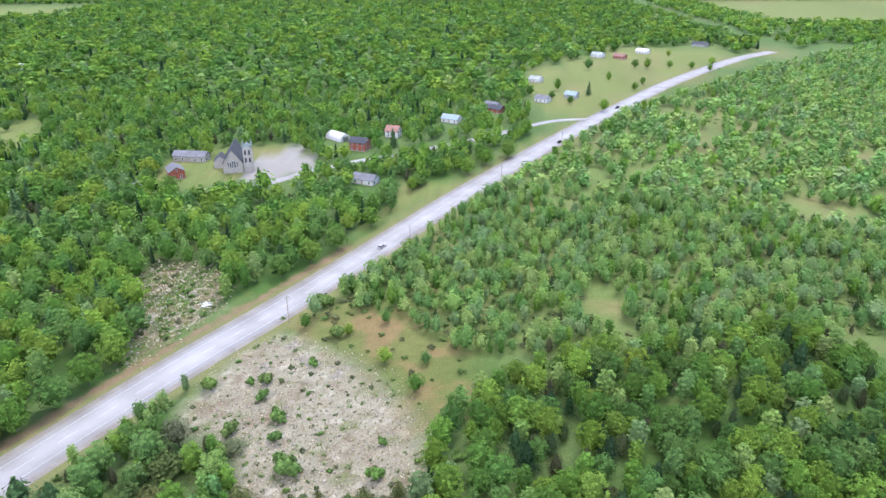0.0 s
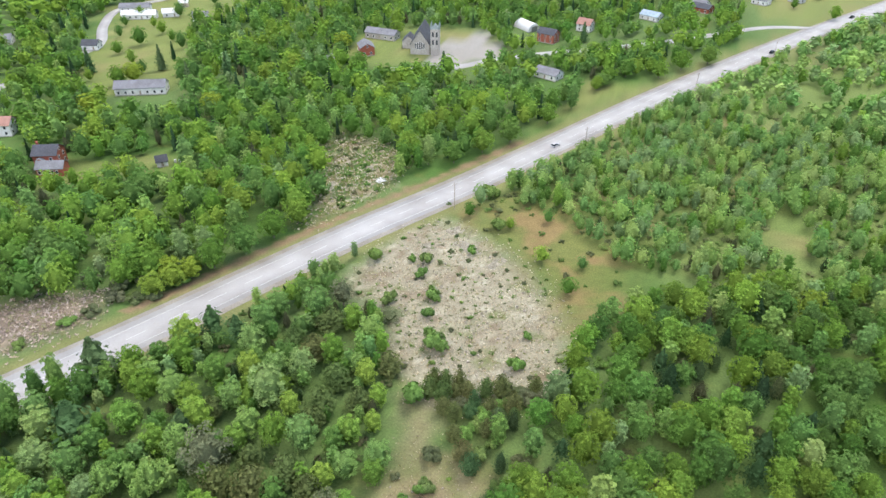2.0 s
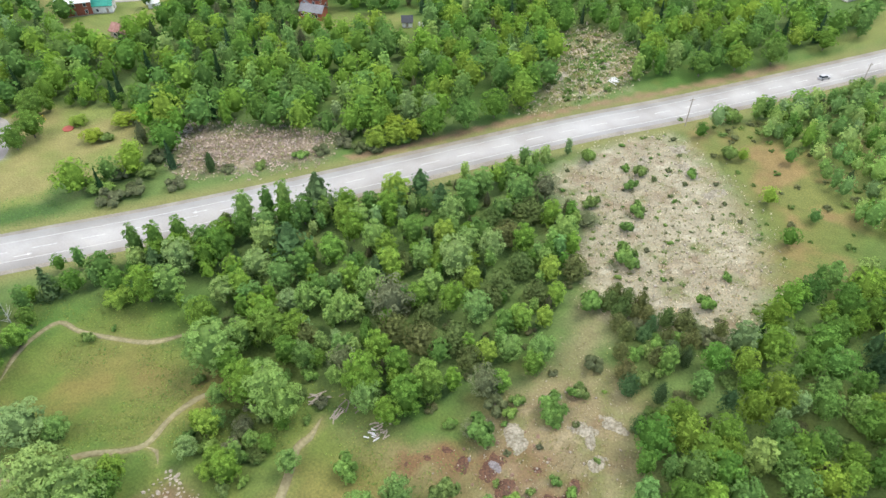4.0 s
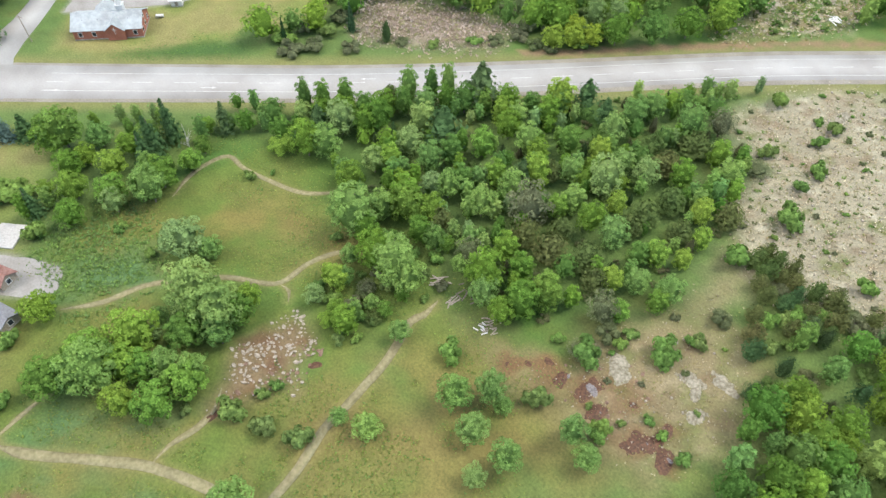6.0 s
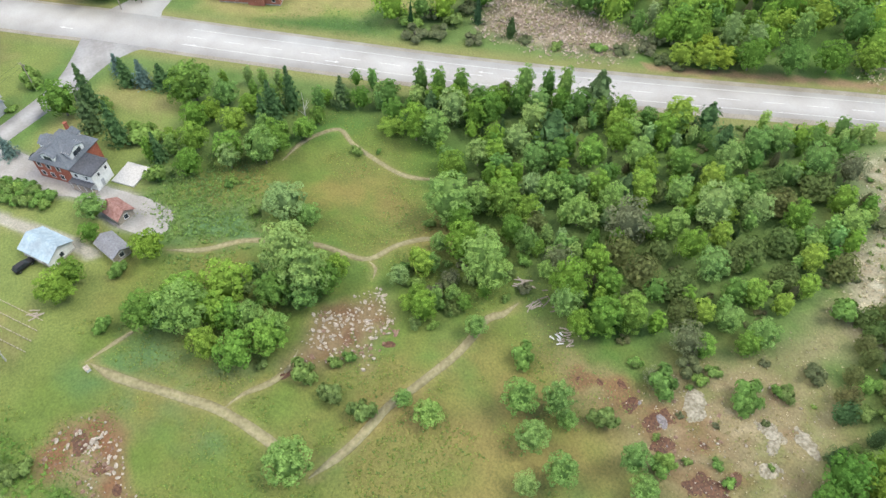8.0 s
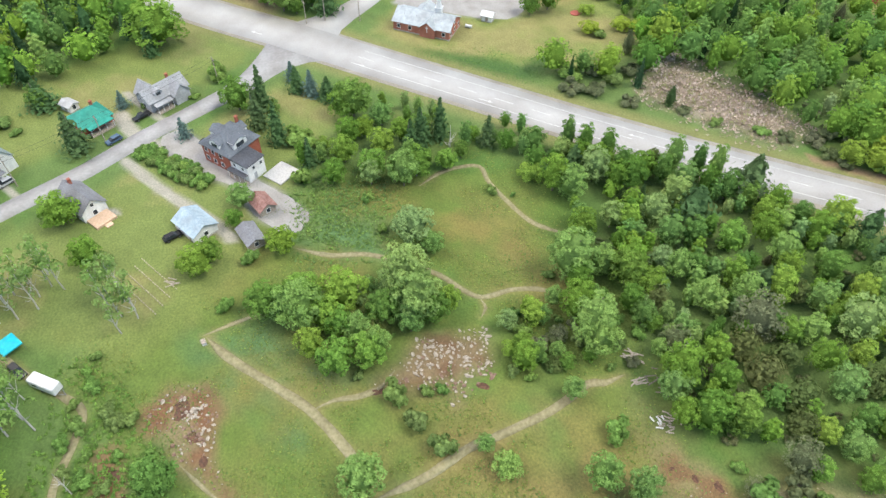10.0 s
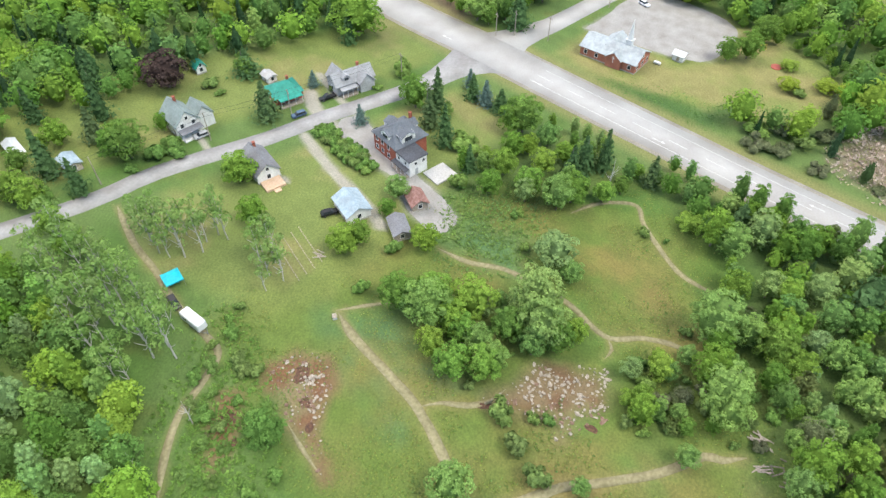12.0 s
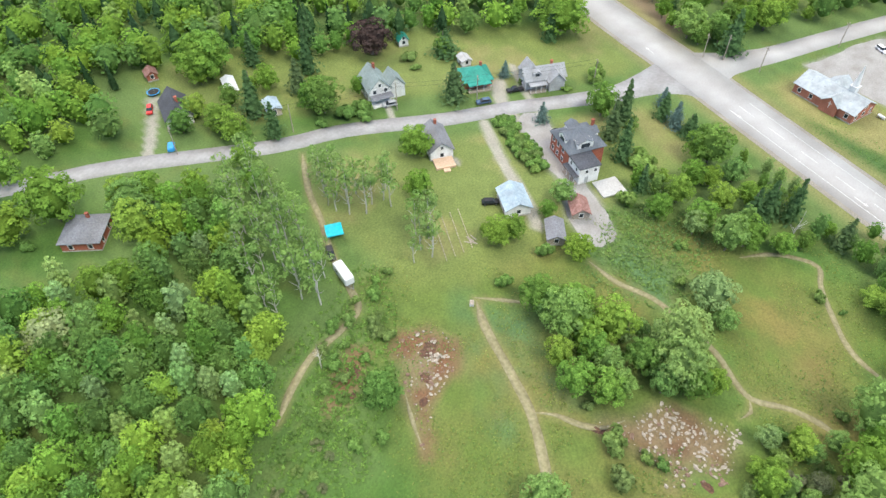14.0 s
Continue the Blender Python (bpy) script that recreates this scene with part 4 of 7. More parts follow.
meadow_tree = tree_model("broadleaf_tree", "broad", 13, 1350, 0.023, M["young_leaf"], M["bark"], 10, 10, "light green round-crowned tree in the meadow", "tree", "broadleaf trees")
dead_tree = new("dead_tree")
for part_name, seed in (("trunk", 51),):
    v, f = trunk("birch", seed)
    me = bpy.data.meshes.new(part_name)
    fill_mesh(me, v * np.array([14, 14, 11]), f)
    me.materials.append(M["pale_bark"])
    o = new(part_name, me)
    o.parent = dead_tree
tagged(dead_tree, "bare grey dead tree with broken limbs", "tree", "dead trees")
cedar = tree_model("cedar_tree", "cedar", 5, 480, 0.036, M["needle"], M["bark"], 7, 8, "dark bushy cedar tree in the scrub", "tree", "conifers")
spruce = tree_model("spruce_tree", "spruce", 6, 1000, 0.026, M["needle"], M["bark"], 12, 17, "dark conical spruce tree with drooping boughs", "tree", "conifers")
pine = tree_model("pine_tree", "pine", 8, 700, 0.036, M["needle"], M["bark"], 13, 15, "dark green pine tree with layered boughs", "tree", "conifers")
birch = tree_model("birch_tree", "birch", 9, 260, 0.02, M["birch_leaf"], M["pale_bark"], 14, 15, "thin pale-barked birch tree with an airy crown", "tree", "birches")
shrub = tree_model("shrub", "shrub", 10, 380, 0.055, M["shrub_leaf"], M["bark"], 2.6, 2.9, "low leafy green shrub in rough grass", "shrub", "shrubs")


def plant(model, x, y, scale=1.0, r=rng):
    m = Matrix.LocRotScale((x, y, -0.15), Euler((0, 0, r.uniform(0, 6.28))), (scale * r.uniform(0.9, 1.1), scale * r.uniform(0.9, 1.1), scale * r.uniform(0.88, 1.12)))
    return copy_thing(model, m)


brown_cedar = tree_model("cedar_tree", "cedar", 15, 620, 0.034, M["brown_needle"], M["bark"], 7, 8, "olive-brown bushy cedar tree in the scrub", "tree", "conifers")
grey_shrub = tree_model("shrub", "shrub", 16, 380, 0.055, M["grey_leaf"], M["bark"], 2.8, 3.0, "greyish half-bare shrub in the scrub", "shrub", "shrubs")
def away_from_homes(x, y):
    """Keeps trees off the northern houses and off the strip of garden before them."""
    ok = np.ones(x.shape, bool)
    for hx, hy in NORTH_HOMES:
        k = math.hypot(hx, hy)
        reach = 1 - (26 if k > 330 else 15) / k
        ok &= distance_to_line(x, y, [(hx, hy), (hx * reach, hy * reach)]) > 9.5
    return ok


# trees of the wood along the highway: east, north, crown width, height
WOOD_GREEN_1 = [(-136.3, 52.3, 4.4, 11), (-132.8, 56.1, 5, 11), (-131.1, 61.8, 5.3, 10), (-124.4, 77.5, 5.3, 11), (-121.4, 82.9, 4.4, 11), (-118.7, 86.5, 4.4, 12), (-103.3, 93.2, 6.6, 8.3), (-100.2, 95.4, 6, 7.5), (-96.7, 103.4, 6.7, 8.4), (-120, 65.2, 7.5, 9.3), (-120.5, 61.4, 6.5, 8.1), (-124.4, 56.4, 7.5, 9.3), (-113.2, 74.3, 6.8, 8.5), (-122.1, 45.3, 8.2, 10.2), (-119.1, 49.1, 7.2, 9), (-107.7, 67, 6.3, 7.8), (-107.5, 56.1, 5.6, 6.9), (-100.4, 68.1, 6.1, 7.7), (-99.5, 73.9, 6.2, 7.7), (-91.7, 92.4, 6.4, 8), (-98.4, 91.4, 5.9, 7.4), (-85.1, 100.5, 6.4, 8)]
WOOD_GREEN_2 = [(-81.6, 112.2, 6.6, 8.3), (-83.3, 121.5, 6.9, 8.6), (-82.7, 128.3, 6.4, 8), (-72.1, 131, 7.2, 9.1), (-53.9, 124.5, 6.5, 8.1), (-86.9, 91.5, 5.7, 7.1), (-77.6, 94.5, 5.6, 7), (-69.7, 97.7, 8.4, 10.4), (-72.1, 106.6, 5.7, 7.2), (-65.7, 108.1, 6.3, 7.8), (-92.9, 56.1, 7.4, 9.3), (-89.9, 66.2, 5.9, 7.3), (-90.3, 70.3, 5.9, 7.4), (-92.5, 63.3, 5.3, 6.7), (-80.7, 69.3, 6.3, 7.8), (-82.7, 53, 5.5, 6.9), (-86.7, 78.1, 6, 7.5), (-69.5, 87.9, 5.9, 7.3), (-56.4, 88.2, 6.5, 8.1), (-49.5, 89.1, 5.1, 6.4), (-44.3, 83.7, 5, 6.2), (-38, 83.7, 4.9, 6.1)]
WOOD_GREEN_3 = [(-38.3, 87, 5.7, 7.1), (-63.8, 57, 8.4, 10.5), (-67.2, 65.9, 6.2, 7.7), (-60.9, 65.1, 6.1, 7.6), (-52.4, 65.1, 7.1, 8.9), (-53.7, 59.1, 7.5, 9.4), (-60.4, 54.3, 5.9, 7.3), (-54.7, 54.7, 5.1, 6.3), (-105.2, 48.1, 6, 7.5), (-93.6, 42.4, 9.9, 12.3), (-93.7, 49.6, 6, 7.5), (-89.6, 42.9, 6.3, 7.9), (-81.7, 40.8, 7.4, 9.2), (-76.3, 42.5, 9.2, 11.5), (-72.3, 43, 7.1, 8.9), (-60.5, 115.3, 6.4, 8), (-60.4, 128.6, 6.1, 7.6), (-71, 27, 5.7, 7.2), (-80.4, 78.3, 6.7, 8.4), (-62.7, 87.1, 6, 7.5)]
WOOD_BRIGHT = [(-99, 109.6, 8.8, 11), (-127.5, 40.5, 7.3, 4), (-106.2, 59.9, 6.4, 8), (-97, 81.9, 7.2, 8.9), (-78.9, 105.3, 6.1, 7.6), (-81.4, 86.2, 7.7, 9.7), (-70.3, 83.6, 5.8, 7.3), (-49.9, 110.4, 6.1, 7.6), (-44.6, 104.3, 5.4, 6.7), (-47.9, 79.7, 5.4, 6.8), (-47.2, 92.6, 6.2, 7.7), (-41.1, 75.6, 4.8, 6), (-81.7, 31, 5.8, 7.2), (-74.5, 24.8, 4.2, 3.5), (-43.1, 96.9, 4.7, 5.8), (-63.4, 96.3, 5.4, 6.8)]
WOOD_BROWN = [(-127.1, 73.4, 5.6, 7), (-61.7, 74.3, 7.5, 9.4), (-68.4, 72.7, 6.6, 8.3), (-55.3, 79.1, 7.5, 9.4), (-57.1, 98.8, 7.6, 9.5), (-56.6, 107.5, 7, 8.7), (-66.5, 127.1, 7.7, 9.6), (-66.1, 115.7, 7.4, 9.2), (-49, 102.2, 5.9, 7.4), (-56.6, 93.6, 5.8, 7.3), (-49.9, 76.6, 5.6, 7), (-70.3, 33.4, 4.1, 3), (-82.9, 58.9, 5.9, 7.3), (-64.8, 80.1, 5.9, 7.4), (-72.3, 117, 6.9, 8.6), (-45.3, 115.3, 6.2, 7.7), (-80.9, 90.3, 5.6, 6.9)]
WOOD_GREY = [(-67.5, 138.2, 7.4, 9.2), (-72.6, 76.8, 10.5, 13.2), (-43.3, 72.4, 7.1, 8.9), (-71.2, 58.6, 6.1, 7.7), (-77.4, 35.8, 4.3, 3), (-39.3, 63, 5.2, 3.5), (-52.9, 136, 7, 3)]
WOOD_PINES = [(-113.8, 94, 11.1, 14), (-106.9, 76.8, 11.8, 12), (-96.1, 116.9, 8, 10), (-128.8, 52.2, 6.9, 9), (-82.8, 83.1, 6.9, 10), (-88.5, 116.3, 7.1, 9)]
PLACED = []


def single(model, x, y, w, h, base_w, base_h):
    k = w / base_w
    m = Matrix.LocRotScale((x, y, -0.15), Euler((0, 0, rng.uniform(0, 6.28))), (k, k, h / base_h))
    PLACED.append((x, y))
    return copy_thing(model, m)


def room(x, y, gap):
    """True where no placed tree stands nearer than the gap."""
    return all((x - a) ** 2 + (y - b) ** 2 > gap * gap for a, b in PLACED)


def repaint(ob, mat, label):
    """Gives a tree's crown leaves of another colour."""
    for c in ob.children:
        if c.name.startswith("crown"):
            c.data = c.data.copy()
            c.data.materials[0] = mat
    ob["label"] = label


maple = tree_model("broadleaf_tree", "broad", 12, 1350, 0.023, M["maple_leaf"], M["bark"], 10, 10, "yellow-green broadleaf tree in a meadow clump", "tree", "broadleaf trees")
bright_tree = tree_model("broadleaf_tree", "tall", 17, 1300, 0.0165, M["maple_leaf"], M["bark"], 12, 11, "bright yellow-green young broadleaf tree", "tree", "broadleaf trees")
grey_tree = tree_model("broadleaf_tree", "broad", 18, 900, 0.0205, M["grey_leaf"], M["bark"], 9, 9, "greyish thin-leaved tree at the wood edge", "tree", "broadleaf trees")
for x, y, w, h in WOOD_GREEN_1 + WOOD_GREEN_2 + WOOD_GREEN_3:
    if h > 1.4 * w or rng.random() < 0.62:
        single(models[2 + rng.integers(2)], x, y, w * 1.12, h * 1.15, 5.9, 12.3)
    else:
        single((models[0], models[1], meadow_tree)[rng.integers(3)], x, y, w * 1.1, h * 1.2, 7.9, 9.8)
for x, y, w, h in WOOD_BRIGHT:
    single(bright_tree if h > 5 else maple, x, y, w, h, 5.8 if h > 5 else 7.9, 11.5 if h > 5 else 9.8)
for x, y, w, h in WOOD_BROWN:
    single(brown_cedar, x, y, w, min(h, 8), 4.6, 7.0)
for x, y, w, h in WOOD_GREY:
    single(grey_tree, x, y, w, h, 7.0, 9.0)
for x, y, w, h in WOOD_PINES:
    single(pine, x, y, w, h, 8.5, 13.0)
fill = [(x, y) for x, y in scatter(WOOD_HIGHWAY, 2.6, 21, clear_of(*ROADS)) if room(x, y, 2.8) and fbm(np.array([x]), np.array([y]), 13, 77)[0] > 0.36]
woods("undergrowth", fill, [("tall", 4), ("broad", 2), ("cedar", 2), ("shrub", 3)], "dense undergrowth of young trees and cedars between larger trees", 51, (4.5, 8), 2, 0.95, 1.05)
CLUMP_GREEN = [(-91.4, -25.9, 10.6, 13.2), (-86.4, -1, 8.4, 10.5), (-81.9, -6.7, 7.1, 8.9), (-89.7, 3.3, 7.8, 9.8), (-89.5, 8.4, 9.8, 12.3), (-84.7, 10.1, 7.2, 9), (-82.8, 4.6, 7.1, 8.9), (-88.8, -22.4, 6.9, 8.6), (-77.8, -2.8, 7, 8.7)]
CLUMP_YELLOW = [(-93.4, -17.9, 9.5, 11.9), (-92.4, -9.4, 12.5, 15.6), (-86.1, -13.1, 9.2, 11.5), (-79.3, -16.5, 7, 8.8), (-75.1, -11.3, 9.2, 11.6), (-76.1, -4.8, 9.3, 11.6), (-87.6, 13.5, 6, 7.6), (-83.4, -10.3, 7.1, 8.9)]
for x, y, w, h in CLUMP_GREEN:
    single((meadow_tree, models[0])[rng.integers(2)], x, y, w * 0.86, min(h, 8.5), 7.9, 9.8)
for x, y, w, h in CLUMP_YELLOW:
    single(maple, x, y, w * 0.86, min(h, 9), 7.9, 9.8)
for x, y in scatter(CLUMP, 3.4, 22):
    if room(x, y, 3.4):
        plant(shrub if rng.random() < 0.4 else meadow_tree, x, y, rng.uniform(0.4, 0.6) if rng.random() < 0.6 else rng.uniform(0.9, 1.5))
# trees and brush on the far side of the highway
VERGE_GOLD = [(-122.7, 128, 9.9, 9.4), (-119.5, 133.3, 12.4, 11.8), (-116.8, 137.7, 8.7, 8.3), (-123.6, 136.8, 9.1, 8.6), (-194.5, 92.5, 10, 4), (-187.9, 97.1, 8.7, 4), (-196.5, 87.1, 8, 4), (-195.8, 75.7, 7.1, 4), (-208.1, 78.3, 6.1, 3)]
VERGE_TREES = [(-113, 144.5, 14.5, 15.9), (-107.6, 153.9, 13, 14.3), (-116.9, 147.7, 13.2, 14.5), (-103.4, 165, 11.5, 12.6), (-123, 144.3, 10.5, 11.5), (-99.5, 175.6, 11, 12.1), (-116.8, 165.3, 11.8, 13), (-131.7, 133, 9.2, 10.1), (-209.8, 58.5, 7.4, 8.1), (-223.2, 72.1, 8.7, 9.6), (-212.3, 65.4, 8.4, 9.2), (-21.3, 305.4, 14, 15.4), (-29.8, 284.7, 16, 17.6), (-60.3, 234.7, 13.8, 15.1), (-69.5, 230.7, 12.7, 14), (-51.3, 247.1, 13.3, 14.6), (-42.1, 260.1, 14.8, 16.3), (-78.4, 236.4, 11.6, 12.8)]
VERGE_SHRUBS = [(-171.9, 62.4, 9.9, 4), (-172.2, 70.6, 7.9, 4), (-166.3, 74.8, 8.9, 4), (-163.8, 61.4, 8.6, 4), (-170.8, 82, 7.3, 4), (-155.3, 77.1, 6.8, 3), (-162.1, 68, 7.6, 4), (-193.3, 78.4, 5.8, 3), (-131.9, 122.7, 7, 3), (-126, 123.9, 6.2, 2.5), (-134.4, 115.6, 6.2, 2.5), (-138.1, 109.8, 6.2, 2), (-121.5, 126.1, 5.1, 2.5), (-143.3, 98.8, 5.1, 2), (-149.9, 91.4, 5.1, 2), (-117.8, 134.2, 6.8, 3), (-134.2, 127.7, 7.2, 4), (-144.4, 128.2, 7.4, 4), (-129.7, 133.1, 7.2, 4)]
for x, y, w, h in VERGE_GOLD:
    repaint(single(maple, x, y, min(w, 7.5), min(h, 7), 7.9, 9.8), M["verge_leaf"], "yellow-green broadleaf tree beside the highway")
for x, y, w, h in VERGE_TREES:
    single((models[0], models[1], models[2])[rng.integers(3)], x, y, min(w, 9), min(h, 10), 7.9, 9.8)
for x, y, w, h in VERGE_SHRUBS:
    single(grey_shrub if rng.random() < 0.5 else shrub, x, y, w, h, 3.2, 1.9)
# the dense front row of the wood along the highway's south verge
WOOD_FRONT = [(-133.3, 50.2, 5.6, 7.5), (-131.0, 54.4, 6.4, 9), (-128.6, 59.3, 6.8, 8), (-125.6, 64.2, 6.2, 9.5), (-123.6, 69.2, 7.0, 8.5),
              (-121.4, 73.9, 6.4, 10), (-117.9, 78.6, 7.0, 9), (-115.8, 83.4, 6.2, 10.5), (-113.4, 88.2, 6.8, 9), (-110.0, 92.1, 6.4, 8.5),
              (-106.4, 97.0, 6.6, 9.5), (-102.6, 102.4, 6.2, 8), (-98.6, 108.7, 6.8, 9)]
for k, (x, y, w, h) in enumerate(WOOD_FRONT):
    single(models[k % 2 + (2 if k % 3 == 0 else 0)], x, y, w, h, *((5.9, 12.3) if k % 3 == 0 else (7.9, 9.8)))
NORTH_GOLD = [(-242.2, 280.9, 20.3, 18.2), (-159.9, 361, 24, 21.6), (-169.3, 316.1, 21, 18.9), (-180.4, 254.4, 12.9, 11.6), (-229.5, 180.9, 12.2, 10.9), (-175.9, 300.2, 14.3, 12.9), (-233.1, 236.9, 15, 13.5)]
NORTH_SPRUCES = [(-272.5, 285.7, 12.6, 14), (-239.6, 300.5, 11.6, 14), (-211.2, 282.5, 11.4, 13), (-197.3, 296.3, 12.8, 15), (-201.2, 313.9, 12, 14), (-95.4, 346.8, 6.9, 9), (-26.6, 414.7, 10.9, 12)]
NORTH_TREES = [(-235.1, 327.7, 20.7, 20.7), (-136.5, 327.5, 18.2, 18.2), (-9.8, 340.5, 10.7, 6), (17.9, 360.4, 26, 26), (1, 357.9, 22, 22), (44, 391.3, 29.9, 29.9), (29.5, 376.9, 20.7, 20.7), (-18.2, 384.4, 19.7, 19.7), (-166.7, 345.1, 17.3, 17.3), (-356.6, 332.3, 27.4, 27.4), (-357.2, 355, 28.4, 28.4), (-351.6, 307, 29.2, 29.2), (-290.9, 286.3, 18.5, 18.5), (-293, 261.2, 17.8, 17.8), (-197.3, 324.9, 19.5, 19.5), (-196.5, 349.2, 18.1, 18.1), (-45.6, 362.6, 12.6, 6), (-138.7, 396.6, 19, 19)]
for x, y, w, h in NORTH_GOLD:
    repaint(single(maple, x, y, min(w, 11), min(h, 10), 7.9, 9.8), M["verge_leaf"], "yellow-green broadleaf tree in the northern village")
for x, y, w, h in NORTH_SPRUCES:
    single(spruce, x, y, min(w, 8), h, 8.0, 12.0)
for x, y, w, h in NORTH_TREES:
    single((models[0], models[1])[rng.integers(2)], x, y, min(w, 10), min(h, 10), 7.9, 9.8)
lone = np.vstack([scatter(VILLAGE_GREEN, 17, 97, away_from_homes), scatter(OLD_YARDS, 24, 98, away_from_homes), scatter(FARM_LAWN, 60, 99)])
woods("village_trees", lone, [("broad", 5), ("spruce", 1)], "green trees scattered over the northern village gardens", 52, (7, 12), 2)
# trees of the village gardens
GARDEN_TREES_1 = [(-129.5, -154.6, 14.3, 15), (-123.8, -154.4, 8.4, 8.8), (-131.4, -133.8, 7.7, 8.1), (-129.5, -110.8, 11.1, 11.6), (-110.2, -143.2, 7.1, 7.5), (-102.2, -141.5, 8, 8.4), (-108.2, -132.1, 8.6, 9), (-106.7, -126.5, 8.4, 8.8), (-60.1, -143.6, 14.5, 15.2), (-70.4, -127.8, 10.9, 11.5), (-65.2, -120.2, 11.4, 12), (-166.6, -37.4, 9.7, 10.1), (-159.5, -4.3, 12.3, 12.9), (-139.9, -7.7, 8.5, 8.9), (-133.8, -0.3, 7.6, 8), (-132, 10.9, 8.5, 8.9), (-142.9, 2.6, 7.3, 7.7), (-126.2, -33.9, 6.7, 7), (-119.6, -35.2, 5.1, 5.3), (-222.3, -26.2, 11.5, 12.1)]
GARDEN_TREES_2 = [(-239.8, -4.1, 12.2, 12.8), (-227, -17.6, 8.5, 8.9), (-148.6, -6.1, 7.8, 8.2), (-154.6, 3.4, 7, 7.4), (-132.2, -10.6, 7.3, 7.7), (-134, 19.1, 5.9, 6.2), (-76, -128.1, 9.5, 9.9), (-72.6, -134.6, 8, 8.4), (-63, -168.2, 10.8, 11.3), (-92.5, -106, 8.5, 8.9), (-98.4, -114.9, 7.9, 8.3)]
GARDEN_SPRUCES = [(-118.2, -128.2, 8.9, 16), (-144.6, -127.7, 7.7, 17), (-159, -138.1, 8.2, 15), (-153.6, -79.8, 9.9, 13), (-166.2, -30.4, 7, 15), (-150.1, -25.4, 7.1, 14), (-174.1, -20.8, 6.3, 9), (-168.9, -11.6, 7.5, 8), (-144.1, 13.3, 7.8, 13), (-146.6, 19, 6.4, 14), (-142.6, 31.8, 6.2, 10), (-218.9, -11.2, 10.6, 16), (-53.9, -156.4, 9.5, 10), (-113.6, -117, 6.7, 12), (-140.9, 10.4, 6.1, 12)]
BLUE_SPRUCES = [(-171.3, -16.5, 6.2, 9), (-155.8, -51.7, 5, 7), (-172.1, -71.2, 4.7, 6)]
GARDEN_SHRUBS = [(-149.6, -19.6, 11, 5), (-134.1, -18.4, 5, 3), (-125.6, -1.6, 3.1, 1.5), (-166.6, -103.5, 7.4, 3), (-131.3, -105.3, 7.4, 3), (-133.6, -99.1, 7.3, 3), (-182.6, -44.9, 6.5, 3), (-109.2, -124.6, 7.6, 4), (-165.5, -27.5, 6.7, 3), (-124.3, -108.3, 4.9, 2.5), (-162.8, -98.3, 4.3, 2), (-171.6, -64.9, 3.5, 2), (-174.4, -51.3, 4.2, 1.5)]
for x, y, w, h in GARDEN_TREES_1 + GARDEN_TREES_2:
    single((models[0], models[1], maple, meadow_tree)[rng.integers(4)], x, y, w, h, 7.9, 9.8)
for x, y, w, h in GARDEN_SPRUCES:
    single(spruce, x, y, w * 1.1, h, 8.0, 12.0)
for x, y, w, h in BLUE_SPRUCES:
    repaint(single(spruce, x, y, w * 1.1, h, 8.0, 12.0), M["blue_needle"], "blue-green conical spruce tree on the lawn")
for x, y, w, h in GARDEN_SHRUBS:
    single(shrub, x, y, w, h, 3.2, 1.9)
for x, y in scatter(YARD, 4.2, 23, clear_of(*ROADS)):
    if room(x, y, 4.5):
        plant(models[rng.integers(4)] if rng.random() < 0.85 else shrub, x, y, rng.uniform(0.48, 0.8))
for x, y in scatter(LAWN_HEDGE, 4.2, 71):
    if room(x, y, 4):
        plant(models[rng.integers(2)], x, y, rng.uniform(0.35, 0.55))
for x, y in scatter(YELLOW_HEDGE, 4.5, 72):
    if room(x, y, 3):
        plant(shrub, x, y, rng.uniform(1.1, 1.7))
for x, y in scatter(GOLD_CLUMP, 4.6, 73):
    if room(x, y, 4):
        plant(models[rng.integers(2)], x, y, rng.uniform(0.55, 0.8))
for x, y in scatter(NORTH_CORNER, 6.0, 74, clear_of(*ROADS)):
    plant(models[rng.integers(2)] if rng.random() < 0.8 else spruce, x, y, rng.uniform(0.6, 1.0))
woods("woodland", scatter(WOOD_WEST, 4.3, 24, clear_of((ST, 8), ([(-59.3, -133), (-54.6, -119.9)], 9))), [("broad", 8), ("tall", 4), ("birch", 0.5)], "dense green broadleaf woodland beside the street", 31, (8.5, 12), 1, 0.92, 1.12)
for x, y in scatter(SCRUB_EAST, 2.9, 75):
    q = rng.random()
    plant(brown_cedar if q < 0.4 else grey_shrub if q < 0.55 else shrub if q < 0.8 else cedar, x, y, rng.uniform(0.65, 1.0) if q < 0.4 or q >= 0.8 else rng.uniform(1.3, 2.0))
woods("woodland", scatter(WOOD_EAST, 4.1, 25), [("broad", 7), ("tall", 3), ("cedar", 1.2), ("pine", 1.2), ("shrub", 1)], "dense dark green mixed woodland", 32, (7, 11), 1, 0.98, 0.94)


def glades(x, y):
    return (fbm(x, y, 30, 91, 3) < 0.68) & (distance_to_line(x, y, HW) > 13)


woods("young_woodland", scatter(YOUNG_WOOD, 2.95, 26, lambda x, y: glades(x, y) & (np.hypot(x, y) < 330)), [("tall", 4), ("broad", 6), ("cedar", 0.5), ("shrub", 4)], "open young woodland of light green saplings", 33, (4.5, 9.5), 5, 0.92, 1.06)
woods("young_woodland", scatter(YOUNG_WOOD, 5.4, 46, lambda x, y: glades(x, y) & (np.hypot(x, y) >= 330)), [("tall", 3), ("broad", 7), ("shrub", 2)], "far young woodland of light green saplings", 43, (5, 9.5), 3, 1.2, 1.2)


